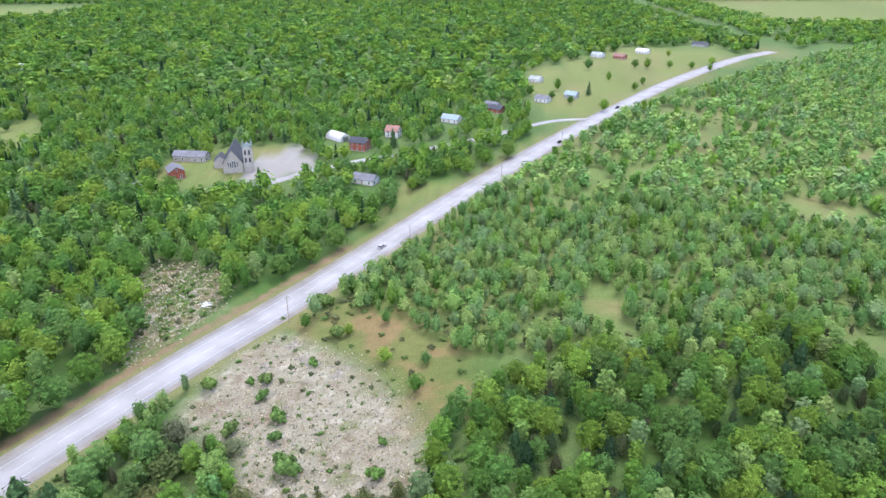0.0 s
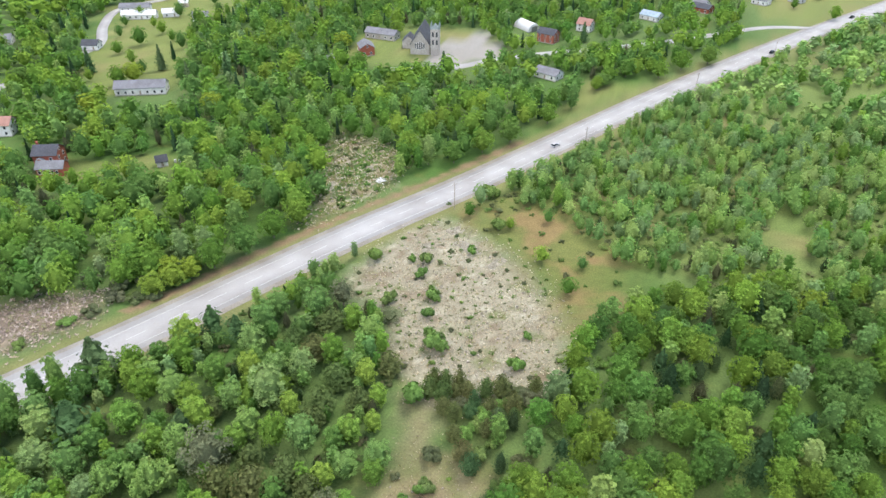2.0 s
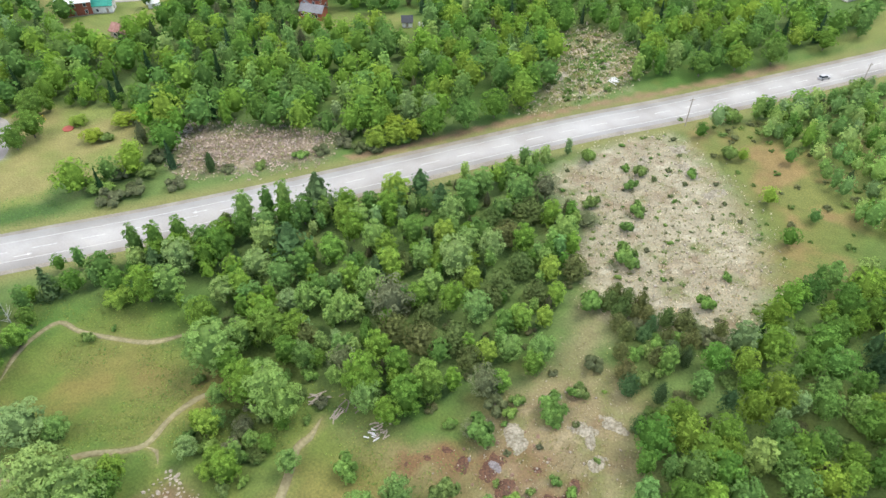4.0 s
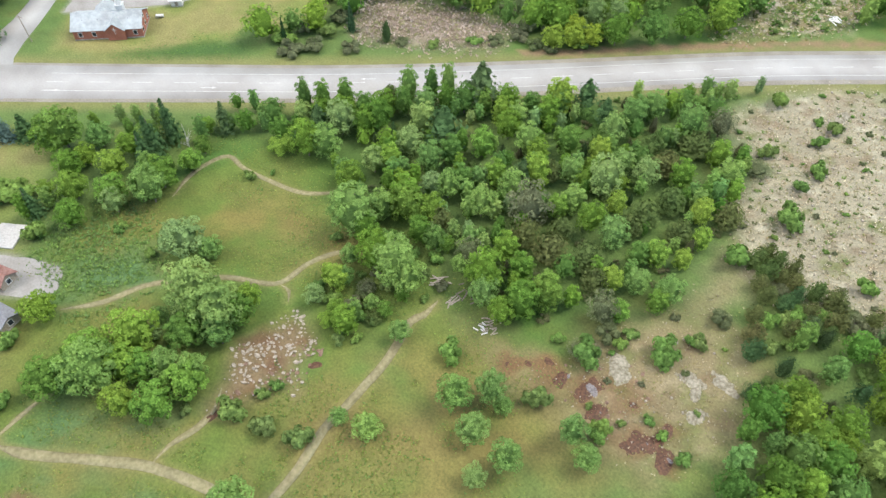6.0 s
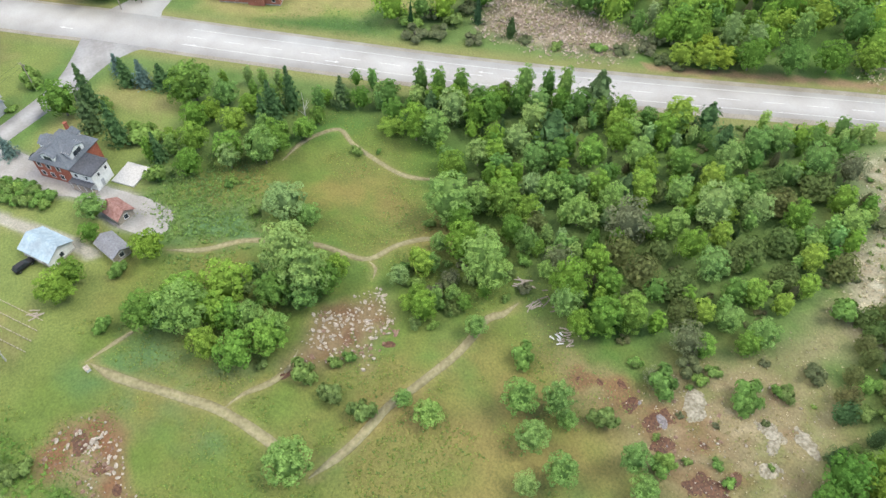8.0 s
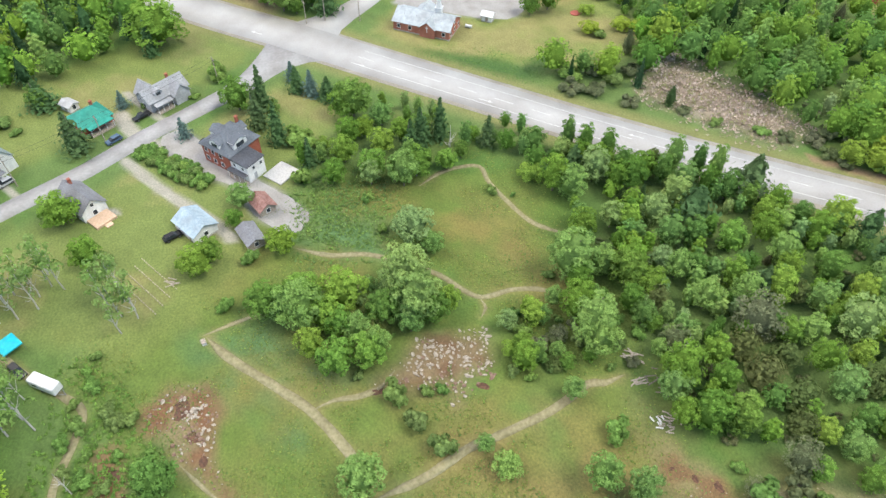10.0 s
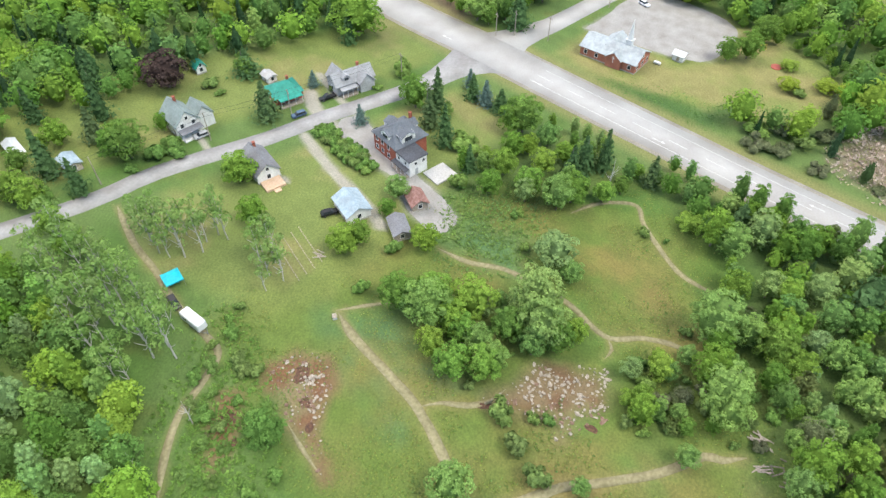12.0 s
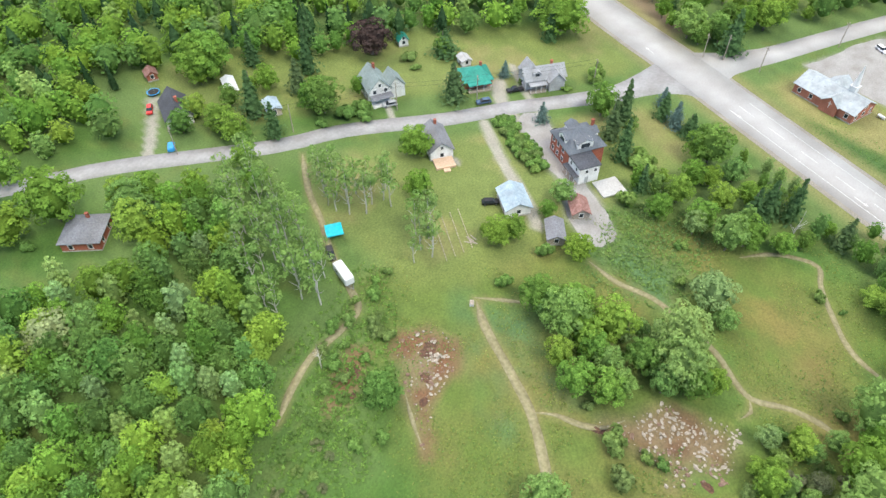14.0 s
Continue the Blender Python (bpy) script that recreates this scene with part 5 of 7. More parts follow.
def north_side(x, y):
    k = np.interp(y, HW[:, 1], HW[:, 0])
    return (x < k) & (distance_to_line(x, y, HW) > 16.5 + 9 * fbm(x, y, 22, 99)) & (distance_to_line(x, y, CR) > 10) & (distance_to_line(x, y, VR) > 9) & (distance_to_line(x, y, PR) > 9) & away_from_homes(x, y)


OPEN_NORTH = [GOLD_CLUMP, NORTH_CORNER, NORTH_CLEARING, MARSH, CHURCH_LAWN, CHURCH_LOT, VILLAGE_GREEN, OLD_YARDS, STONE_LOT, FARM_LAWN, WEDGE, BRICK_YARD]
near_north = [(-351.4, 9.6), (-183.8, 14.3), (-61.4, 206.9), (68.3, 422.7), (72.8, 565.5), (-361.7, 564.8)]
woods("woodland", scatter(near_north, 5.4, 27, off(OPEN_NORTH, lambda x, y: north_side(x, y) & (np.hypot(x, y) < 300))), [("broad", 7), ("tall", 2), ("spruce", 0.6), ("cedar", 0.6)], "dense green woodland north of the highway", 34, (8, 13), 2, 0.98, 1.1)
woods("woodland", scatter(near_north, 6.0, 39, off(OPEN_NORTH, lambda x, y: north_side(x, y) & (np.hypot(x, y) >= 300))), [("broad", 7), ("tall", 2), ("spruce", 0.8), ("cedar", 0.4)], "dense green woodland round the village", 40, (7, 12), 4, 1.1, 1.1)
far_north = [(-1014.1, 557.4), (72.8, 565.5), (163.5, 570), (615.5, 981.1), (744.4, 1735.8), (-1231.4, 1660.4), (-1013, 192.8), (-353.4, 53.1), (-361.7, 564.8)]
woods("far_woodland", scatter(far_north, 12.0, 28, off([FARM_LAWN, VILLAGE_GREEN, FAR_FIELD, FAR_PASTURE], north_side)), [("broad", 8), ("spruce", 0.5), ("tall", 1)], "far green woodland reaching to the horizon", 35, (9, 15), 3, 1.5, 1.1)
far_east = [(439.6, 828), (493.4, 878.5), (683.2, 729.7), (774.4, 630.5), (1093.7, 1018.7), (1107.4, 1730.8), (444.8, 1731.7)]
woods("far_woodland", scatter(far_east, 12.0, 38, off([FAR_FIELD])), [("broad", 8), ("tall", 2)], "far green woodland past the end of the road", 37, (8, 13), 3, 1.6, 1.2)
woods("woodland", scatter(BACK_WOOD, 5.4, 29, lambda x, y: clear_of((HW, 14), (ST, 9))(x, y) & (np.hypot(x, y) < 270) & (x < -30)), [("broad", 7), ("tall", 2), ("spruce", 1.2), ("pine", 1.2)], "dense green woodland behind the houses", 36, (8, 13), 2, 1.05, 1.12)
woods("far_woodland", scatter(BACK_WOOD, 6.4, 59, lambda x, y: clear_of((HW, 14))(x, y) & (np.hypot(x, y) >= 270) & (np.hypot(x, y) < 560) & (x < -60)), [("broad", 7), ("tall", 2), ("spruce", 1)], "far green woodland behind the village", 60, (8, 13), 4, 1.2, 1.12)
# single trees and shrubs: east, north, crown width, height
BROAD_SPOTS_1 = [(-44.6, 35.5, 6.9, 10.2), (-41.6, 41.8, 5.9, 10.4), (-38.6, 42.8, 4.0, 3.4), (-37.5, 34.7, 6.4, 7.3), (-29.6, 36, 6.1, 9.5), (-62.9, 35.1, 4.7, 6.1), (-54.4, 15.9, 3.8, 3.9), (-49.4, 19.1, 5.7, 4.9), (-49.9, -7.4, 8.8, 8.5), (-26.5, 49.2, 5.3, 9.0), (-21.5, 48.2, 5.2, 6.7), (-30.6, 29.9, 4.6, 5.5), (-74.8, 24.5, 6.8, 5.8), (-128.5, 7.3, 8.3, 11.3), (-130.3, -1.1, 5.6, 7.6), (-110, 7.8, 10.3, 8.7), (-105.1, 12.1, 5.7, 5.7), (-108.3, 48.8, 5.3, 7.4), (-93.8, 44.9, 10.0, 8.5), (-89.9, 54.4, 8.8, 10.7), (-86.5, 44, 4.9, 5.2), (-159.4, -7.2, 9.4, 10.4)]
BROAD_SPOTS_2 = [(-150.4, -21.6, 6.0, 5.6), (-127.1, 9.4, 6, 7), (-86, 58.7, 7, 8), (-72.6, 57.9, 7, 8), (-78.7, 54.6, 6, 7), (-163.9, -115.9, 13.5, 11.4), (-129, -114.2, 11.0, 10.0), (-126.5, -155.5, 16.0, 13.6), (-206.1, -65.5, 20.8, 15.0), (-165.8, -37.8, 9.0, 8.2), (-125.3, -76.8, 11.1, 9.4), (-58.9, -142.2, 13.7, 11.8), (-49.1, -148.2, 12.1, 10.3), (-111, -67.8, 8.3, 8.4), (-105.5, -42.7, 9.1, 7.7), (-108.6, -39.8, 5.9, 6.8), (-127.2, -34.3, 6.7, 5.7), (-110.1, -23.3, 7.1, 6.1), (-54.6, -44.1, 8.8, 7.5), (-50.4, -72.5, 8.2, 7.5), (-33.4, -112.8, 11.8, 10.0)]
SHRUB_SPOTS_1 = [(-60.3, 3.4, 6.4, 4.8), (-55.2, 7.7, 6.5, 4.9), (-53.8, 41.5, 6.6, 4.9), (-67.3, 0, 6.8, 5.1), (-67.4, 6.2, 3.5, 2.6), (-67.5, 9.3, 3.3, 2.5), (-69.9, 32.9, 3.4, 2.6), (-69.8, 24.6, 3.9, 2.9), (-96.8, 7.2, 5.5, 4.1), (-112.9, 0.4, 3.7, 2.7), (-124.1, -3, 3.0, 2.3), (-132.8, -18.9, 6.4, 4.8), (-123.2, 29.5, 3.6, 2.7), (-121.3, 34.8, 1.9, 1.5), (-93.5, 37.5, 3.5, 2.6), (-35.7, 49.1, 6.6, 5.0), (-38, 63.7, 7.8, 5.9), (-36, 71.1, 4.0, 3.0), (-26.8, 84.8, 4.3, 3.2), (-27.8, 76.4, 6.0, 4.5), (-44.1, 61.5, 2.8, 2.1), (-24.6, 55.4, 4.8, 3.6)]
SHRUB_SPOTS_2 = [(-93.6, -35, 4.9, 3.7), (-183.8, -44.7, 7.9, 5.9), (-133.9, -17.9, 4.6, 3.4), (-106.9, -30.4, 5.2, 3.9), (-49.3, -142.7, 4.5, 3.4), (-130.2, -103.5, 7.2, 5.4), (-135.4, -101.6, 6.5, 4.8), (-108.6, -145.9, 10.0, 7.5), (-108.8, -134.9, 7.3, 5.5), (-43.6, 148, 5.8, 4.3), (-51, 164.9, 5.5, 4.2), (-33, 189.6, 7.0, 5.3), (-40.2, 211.6, 7.6, 5.7), (-26.9, 127.8, 2.0, 1.5), (-42.6, 139.5, 4.7, 3.5), (-55.2, 142.8, 5.8, 4.3), (-14.4, 138.1, 3.2, 2.4), (-37.4, 127.9, 8.4, 6.3), (-49.9, 157.5, 4.8, 3.6), (-38.3, 174.1, 4.0, 3.0), (-37.3, 159.4, 1.9, 1.4)]
SHRUB_SPOTS_3 = [(-15.4, 125.6, 5.5, 4.1), (-37.3, 107.9, 7.8, 5.8), (-29.9, 77.4, 6.9, 5.2), (-27.9, 83.7, 3.5, 2.7), (-55.2, 164.9, 3.3, 2.5), (-66.8, 161.9, 6.6, 4.9)]
SPRUCE_SPOTS_1 = [(-142, 30.1, 4.5, 8.8), (-169.5, -21.1, 5.8, 8.7), (-171.8, -16.8, 6.0, 9.9), (-170.3, -11.4, 5.6, 10.0), (-157.5, -31.2, 7.1, 16.6), (-131.9, -15.8, 8.6, 19.2), (-110.1, -123, 9.6, 24.1), (-143.7, -128.9, 7.1, 19.9), (-150.3, -79, 10.2, 19.4), (-156, -51, 5.5, 9.0), (-174.6, -93.9, 9.9, 12.3), (-170.5, -71.5, 3.8, 7.3), (-139.7, -16.9, 5, 12), (-138.9, -11.3, 5, 12), (-145.9, 13.5, 5, 14), (-147.1, 18, 5, 15), (-148.6, 23.2, 5, 14), (-164.3, -32.4, 5.5, 15), (-179.4, -22.4, 5, 9), (-174.9, -20.3, 5.9, 9.2), (-219.7, -12.1, 7.8, 19.1)]



# ---------------------------------------------------------------- single plants where they stand
for k, (x, y, w, h) in enumerate(BROAD_SPOTS_1 + BROAD_SPOTS_2):
    if not room(x, y, 2.6):
        continue
    o = single(meadow_tree if k < 18 else models[rng.integers(2)], x, y, w, h, 7.9, 9.8)
    if w == 11.8:
        repaint(o, M["pale_leaf"], "pale yellowish willow with a round crown")
    if w == 8.2:
        repaint(o, M["maple_leaf"], "bright yellow-green tree at the wood edge")
    if (x, y) == (-163.9, -115.9):
        repaint(o, M["copper_leaf"], "dark copper-leaved tree with a round crown")
for k, (x, y, w, h) in enumerate(SPRUCE_SPOTS_1):
    if not room(x, y, 5.5):
        continue
    o = single(spruce, x, y, w * 1.15, min(h * 0.8, 15), 8, 12)
    if (x, y) in ((-171.8, -16.8), (-156, -51), (-170.5, -71.5), (-170.3, -11.4), (-179.4, -22.4), (-174.9, -20.3)):
        repaint(o, M["blue_needle"], "blue-green conical spruce tree on the lawn")
for x, y, w, h in SHRUB_SPOTS_1 + SHRUB_SPOTS_2 + SHRUB_SPOTS_3:
    single(shrub, x, y, w, h, 3.2, 1.9)
for x, y in scatter(BARREN, 7, 61, lambda x, y: fbm(x, y, 20, 5) > 0.42):
    plant(grey_shrub if rng.random() < 0.65 else shrub, x, y, rng.uniform(0.3, 0.75))
woods("low_scrub", scatter(BARREN, 2.6, 96, lambda x, y: fbm(x, y, 16, 15) > 0.52), [("shrub", 1)], "low olive scrub scattered over the barren", 47, (1.5, 3.8), 4, 1.0, 1.1)
woods("low_scrub", scatter(NORTH_CLEARING, 4.3, 62), [("shrub", 1)], "low olive scrub in the rough clearing", 48, (3.5, 8.0), 2, 1.0, 1.1)
for x, y in scatter(BARREN_SOUTH, 6.5, 63):
    plant(shrub if rng.random() < 0.6 else grey_shrub, x, y, rng.uniform(0.4, 1.0))
for x, y, k in ((-27.7, 76, 1.5), (-27.1, 85.5, 1.2), (-39.4, 71, 1.9), (-38.2, 64.1, 2.0), (-28, 93.1, 1.7), (-20.9, 64.2, 0.9), (-24.1, 53.7, 1.5), (-11.8, 63.5, 1.4), (-36.6, 74.9, 1.3), (-44.1, 61.9, 1.1)):
    plant(shrub if k < 1.6 else grey_shrub, x, y, k)
for x, y, k in ((97.1, 555.6, 0.8), (205.5, 698.5, 0.9), (241.2, 699.3, 0.8), (261.1, 691.6, 0.8), (174.8, 587.9, 0.8), (189, 613.5, 0.8), (58.7, 505.7, 0.9), (108.6, 535.5, 0.7), (274.6, 677.2, 0.7), (-12.1, 332.6, 0.8), (-41.6, 360.3, 0.8)):
    plant(models[rng.integers(2)], x, y, k)
plant(spruce, 130.3, 568.2, 0.9)
for x, y in ((-134.1, -158.9), (-127.7, -136.6), (-134, -117.6), (-174.2, -94.7), (-119.1, -138), (-132.4, -173.4), (-142.3, -107.3)):
    plant(models[rng.integers(2)], x, y, rng.uniform(0.6, 0.85))
for x, y in ((-140.2, -146.8), (-135.1, -124.8), (-199.3, -66.8)):
    plant(spruce, x, y, rng.uniform(0.8, 1.1))
for x, y, k in ((-57.5, -46.1, 2.3), (-70, -55.5, 1.5), (-68.3, -51.6, 1.4), (-47.3, -39.7, 1.2), (-44, -43.5, 1.4), (-58.1, -58.8, 1.0), (-74.9, 26.6, 1.4), (-71.9, 30.8, 1.2), (-67.8, 27.8, 1.0)):
    plant(shrub, x, y, k)
woods("low_scrub", scatter(GLADE, 6.0, 68), [("shrub", 3), ("broad", 1)], "low green scrub in the rough glade", 49, (3.0, 6.5), 2)
o = single(models[0], -235.6, 178.1, 11, 11, 7.9, 9.8)
repaint(o, M["gold_leaf"], "golden yellow-leaved tree in a garden")
for x, y, k in ((-138.4, 20.7, 1.0), (-55.2, -59.6, 0.8), (-44.4, -65.8, 0.7), (-70.6, 61.1, 0.7), (-121.2, 83.8, 0.8)):
    plant(dead_tree, x, y, k)
BIRCH_ROW = [(-104.2, -96.9), (-95.1, -89), (-96.4, -78.5), (-103.7, -71.6), (-109.8, -75.1), (-104.5, -84.2)]
BIRCH_STAND = [(-87.3, -112), (-68.2, -91.6), (-59.5, -75.2), (-68, -67.5), (-77, -73.2), (-86.9, -88.5), (-94.7, -106)]
BIRCH_GROUP = [(-89.8, -57.4), (-90, -52.3), (-105, -59.2), (-99.8, -65.2)]
for poly, gap, low, high in ((BIRCH_ROW, 3.0, 0.75, 1.05), (BIRCH_STAND, 3.7, 0.85, 1.2), (BIRCH_GROUP, 2.8, 0.75, 1.05)):
    for x, y in scatter(poly, gap, 64, clear_of(*((pts, 2.6) for pts, w in TRAILS), ([(-78.1, -69.2), (-82.6, -76.2), (-88.4, -79)], 3.5))):
        plant(birch, x, y, rng.uniform(low, high))
HEDGE = [(-152.6, -61.3), (-148.4, -64.3), (-132.1, -43.8), (-136.3, -40.9)]
for x, y in scatter(HEDGE, 1.9, 65):
    plant(shrub, x, y, rng.uniform(1.3, 1.6))
EDGE_WEST = [(-85.6, -61.3), (-75.5, -56.6), (-63.5, -51.8), (-49.1, -52.8), (-48.8, -58.9), (-67.1, -64.3)]
for x, y in scatter(EDGE_WEST, 3.6, 66):
    plant(shrub, x, y, rng.uniform(0.8, 1.5))
EDGE_SOUTH = [(-59.2, -56.6), (-49.2, -49.8), (-33, -42.4), (-26.6, -49.9), (-41.7, -58.3)]
woods("low_scrub", scatter(EDGE_SOUTH, 3.0, 69), [("shrub", 1)], "low leafy scrub beside the wood", 50, (3.5, 8.0), 2, 1.0, 1.1)
EDGE_CLUMP = [(-84, 25.3), (-88.6, 42.9), (-87.1, 60.8), (-72.7, 61), (-66.2, 46.5), (-67.9, 34), (-75.8, 23.4)]
for x, y in scatter(EDGE_CLUMP, 3.3, 67, clear_of(*((pts, 2.2) for pts, w in TRAILS))):
    if rng.random() < 0.55:
        plant(shrub if rng.random() < 0.75 else grey_shrub, x, y, rng.uniform(0.8, 1.7))
    else:
        plant((models[1], models[2], meadow_tree)[rng.integers(3)], x, y, rng.uniform(0.4, 0.62))




# ---------------------------------------------------------------- grass tufts and weeds
def tufts(name, poly, count, seed, height, palette, label, keep=None):
    """Uncounted small plants: each a spray of three narrow blades."""
    r = np.random.default_rng(seed)
    p = np.array(poly, float)
    lo, hi = p.min(0), p.max(0)
    c = r.uniform(lo - 3, hi + 3, (count * 4, 2))
    ok = zone(c[:, 0], c[:, 1], poly, 7, 3, seed) > r.random(len(c))
    if keep is not None:
        ok &= keep(c[:, 0], c[:, 1])
    c = c[ok][:count]
    n = len(c)
    h = r.uniform(*height, (n, 1))
    pal = np.array(palette)[r.integers(len(palette), size=n)] * r.uniform(0.8, 1.2, (n, 1))
    V, T = [], []
    for k in range(3):
        a = r.uniform(0, 6.28, (n, 1))
        s, d = np.hstack([np.cos(a), np.sin(a)]), np.hstack([-np.sin(a), np.cos(a)])
        V.append(np.stack([np.hstack([c - s * h * 0.45, np.full((n, 1), -0.05)]), np.hstack([c + s * h * 0.45, np.full((n, 1), -0.05)]), np.hstack([c + d * h * 0.95 + s * h * 0.2, h * 0.6])], 1).reshape(-1, 3))
        T.append(np.repeat(pal * r.uniform(0.8, 1.2, (n, 1)), 3, 0))
    me = bpy.data.meshes.new(name)
    fill_mesh(me, np.vstack(V), np.arange(9 * n).reshape(-1, 3))
    set_tint(me, np.vstack(T))
    me.materials.append(M["leaf_stuff"])
    return tagged(new(name, me), label, "grass", kind="stuff")


def trackless(x, y):
    ok = np.ones(x.shape, bool)
    for pts, w in TRAILS:
        ok &= distance_to_line(x, y, pts) > w + 0.3
    return ok


STRAW = [(0.46, 0.40, 0.28), (0.55, 0.50, 0.37), (0.36, 0.30, 0.19), (0.22, 0.23, 0.09), (0.42, 0.38, 0.29)]
WEED = [(0.15, 0.22, 0.055), (0.19, 0.24, 0.06), (0.12, 0.20, 0.06), (0.20, 0.22, 0.07)]
tufts("dry_grass", BARREN, 5500, 81, (0.15, 0.5), STRAW, "dry pale grass and lichen on bare rock")
tufts("dry_grass", BARREN_SOUTH, 1500, 82, (0.12, 0.35), [(0.30, 0.26, 0.16), (0.24, 0.21, 0.10), (0.20, 0.22, 0.08), (0.36, 0.32, 0.22)], "dry pale grass on bare rock")
tufts("dry_grass", NORTH_CLEARING, 3500, 83, (0.2, 0.8), STRAW + WEED, "dry grass and weeds in the clearing")
tufts("dead_reeds", MARSH, 2600, 84, (0.3, 0.8), [(0.40, 0.32, 0.27), (0.48, 0.41, 0.35), (0.33, 0.27, 0.2), (0.25, 0.26, 0.12)], "dead brown reeds of a dry marsh")
tufts("reeds", REEDS, 1300, 85, (0.15, 0.4), [(0.085, 0.165, 0.045), (0.11, 0.19, 0.05)], "green reeds in the roadside ditch", lambda x, y: distance_to_line(x, y, HW) > 10.5)
tufts("meadow_weeds", MEADOW, 13000, 86, (0.12, 0.36), WEED, "weeds and tall grass in the meadow", lambda x, y: (fbm(x, y, 16, 95) > 0.5) & trackless(x, y))
tufts("tall_weeds", [(-134.9, -18), (-111.3, -19.2), (-105.6, -4.5), (-118.1, 3.4), (-132.3, -3.3)], 1600, 87, (0.25, 0.7), [(0.13, 0.22, 0.06), (0.14, 0.22, 0.075), (0.15, 0.24, 0.06)], "tall lush weeds behind the houses", trackless)
tufts("tall_weeds", [(-81.4, -63.1), (-59.5, -49.5), (-37.2, -41.7), (-30.6, -53.3), (-56.8, -65.7)], 1500, 88, (0.3, 0.8), [(0.12, 0.215, 0.05), (0.145, 0.245, 0.055)], "tall green weeds beside the track", trackless)




# ---------------------------------------------------------------- building kit
def part(name, bm, mat, parent, label=""):
    me = bpy.data.meshes.new(name)
    bm.normal_update()
    bm.to_mesh(me)
    bm.free()
    me.materials.append(mat)
    o = new(name, me)
    o.parent = parent
    if label:
        o["label"] = label
    return o


def solid(bm, pts, faces):
    v = [bm.verts.new(p) for p in pts]
    for f in faces:
        bm.faces.new([v[i] for i in f])


def box(bm, x0, x1, y0, y1, z0, z1, bevel=0.0):
    b2 = bmesh.new()
    solid(b2, [(x0, y0, z0), (x1, y0, z0), (x1, y1, z0), (x0, y1, z0), (x0, y0, z1), (x1, y0, z1), (x1, y1, z1), (x0, y1, z1)],
          [(3, 2, 1, 0), (4, 5, 6, 7), (0, 1, 5, 4), (1, 2, 6, 5), (2, 3, 7, 6), (3, 0, 4, 7)])
    if bevel:
        bmesh.ops.bevel(b2, geom=b2.edges[:], offset=bevel, segments=1, affect="EDGES")
    join_into(bm, b2)


def join_into(bm, b2):
    me = bpy.data.meshes.new("piece")
    b2.to_mesh(me)
    b2.free()
    bm.from_mesh(me)
    bpy.data.meshes.remove(me)


def tube(bm, a, b, r, seg=6, r2=None):
    a, b = Vector(a), Vector(b)
    ax = (b - a).normalized()
    s = ax.orthogonal().normalized()
    t = ax.cross(s)
    r2 = r if r2 is None else r2
    ring = [[bm.verts.new(c + q * (s * math.cos(6.2832 * k / seg) + t * math.sin(6.2832 * k / seg))) for k in range(seg)] for c, q in ((a, r), (b, r2))]
    for k in range(seg):
        bm.faces.new((ring[0][k], ring[0][(k + 1) % seg], ring[1][(k + 1) % seg], ring[1][k]))
    bm.faces.new(ring[0][::-1]), bm.faces.new(ring[1])


def thing(name, x, y, yaw, label, category, group="", z=0.0):
    o = new(name)
    o.matrix_world = pose(x, y, z, 0, 0, yaw)
    return tagged(o, label, category, group)


def gable_walls(L, W, eave, ridge, x0=0, y0=0, z0=-0.3):
    """Closed walls with two gable ends; the ridge runs along x."""
    bm = bmesh.new()
    a, b = L / 2, W / 2
    solid(bm, [(x0 - a, y0 - b, z0), (x0 + a, y0 - b, z0), (x0 + a, y0 + b, z0), (x0 - a, y0 + b, z0), (x0 - a, y0 - b, eave), (x0 + a, y0 - b, eave), (x0 + a, y0 + b, eave), (x0 - a, y0 + b, eave), (x0 - a, y0, ridge), (x0 + a, y0, ridge)],
          [(3, 2, 1, 0), (0, 1, 5, 4), (2, 3, 7, 6), (1, 2, 6, 9, 5), (3, 0, 4, 8, 7), (4, 5, 9, 8), (6, 7, 8, 9)])
    return bm


def gable_roof(L, W, eave, ridge, over=0.45, thick=0.16, x0=0, y0=0, hip=0.0):
    """Two thick roof slopes with overhanging eaves; hip pulls the ridge's ends inwards."""
    bm = bmesh.new()
    a, b = L / 2 + over, W / 2 + over
    drop = (ridge - eave) / (W / 2) * over
    e = eave - drop + 0.02
    r = ridge + 0.05
    h = hip + (0 if hip else 0)
    top = [(x0 - a, y0 - b, e + thick), (x0 + a, y0 - b, e + thick), (x0 + a, y0 + b, e + thick), (x0 - a, y0 + b, e + thick), (x0 - a + h, y0, r + thick), (x0 + a - h, y0, r + thick)]
    low = [(p[0], p[1], p[2] - thick) for p in top]
    f = [(0, 1, 5, 4), (2, 3, 4, 5), (1, 2, 5), (3, 0, 4)] if hip else [(0, 1, 5, 4), (2, 3, 4, 5)]
    if hip:
        solid(bm, top + low, f + [(6 + q[0], *[6 + k for k in q[:0:-1]]) for q in f] + [(0, 6, 7, 1), (1, 7, 8, 2), (2, 8, 9, 3), (3, 9, 6, 0)])
    else:
        solid(bm, top + low, f + [(10, 11, 7, 6), (11, 10, 9, 8), (0, 6, 7, 1), (2, 8, 9, 3), (0, 4, 10, 6), (4, 3, 9, 10), (1, 7, 11, 5), (5, 11, 8, 2)])
    bmesh.ops.recalc_face_normals(bm, faces=bm.faces[:])
    return bm


SIDES = {"front": (0, -1), "back": (0, 1), "east": (1, 0), "west": (-1, 0)}


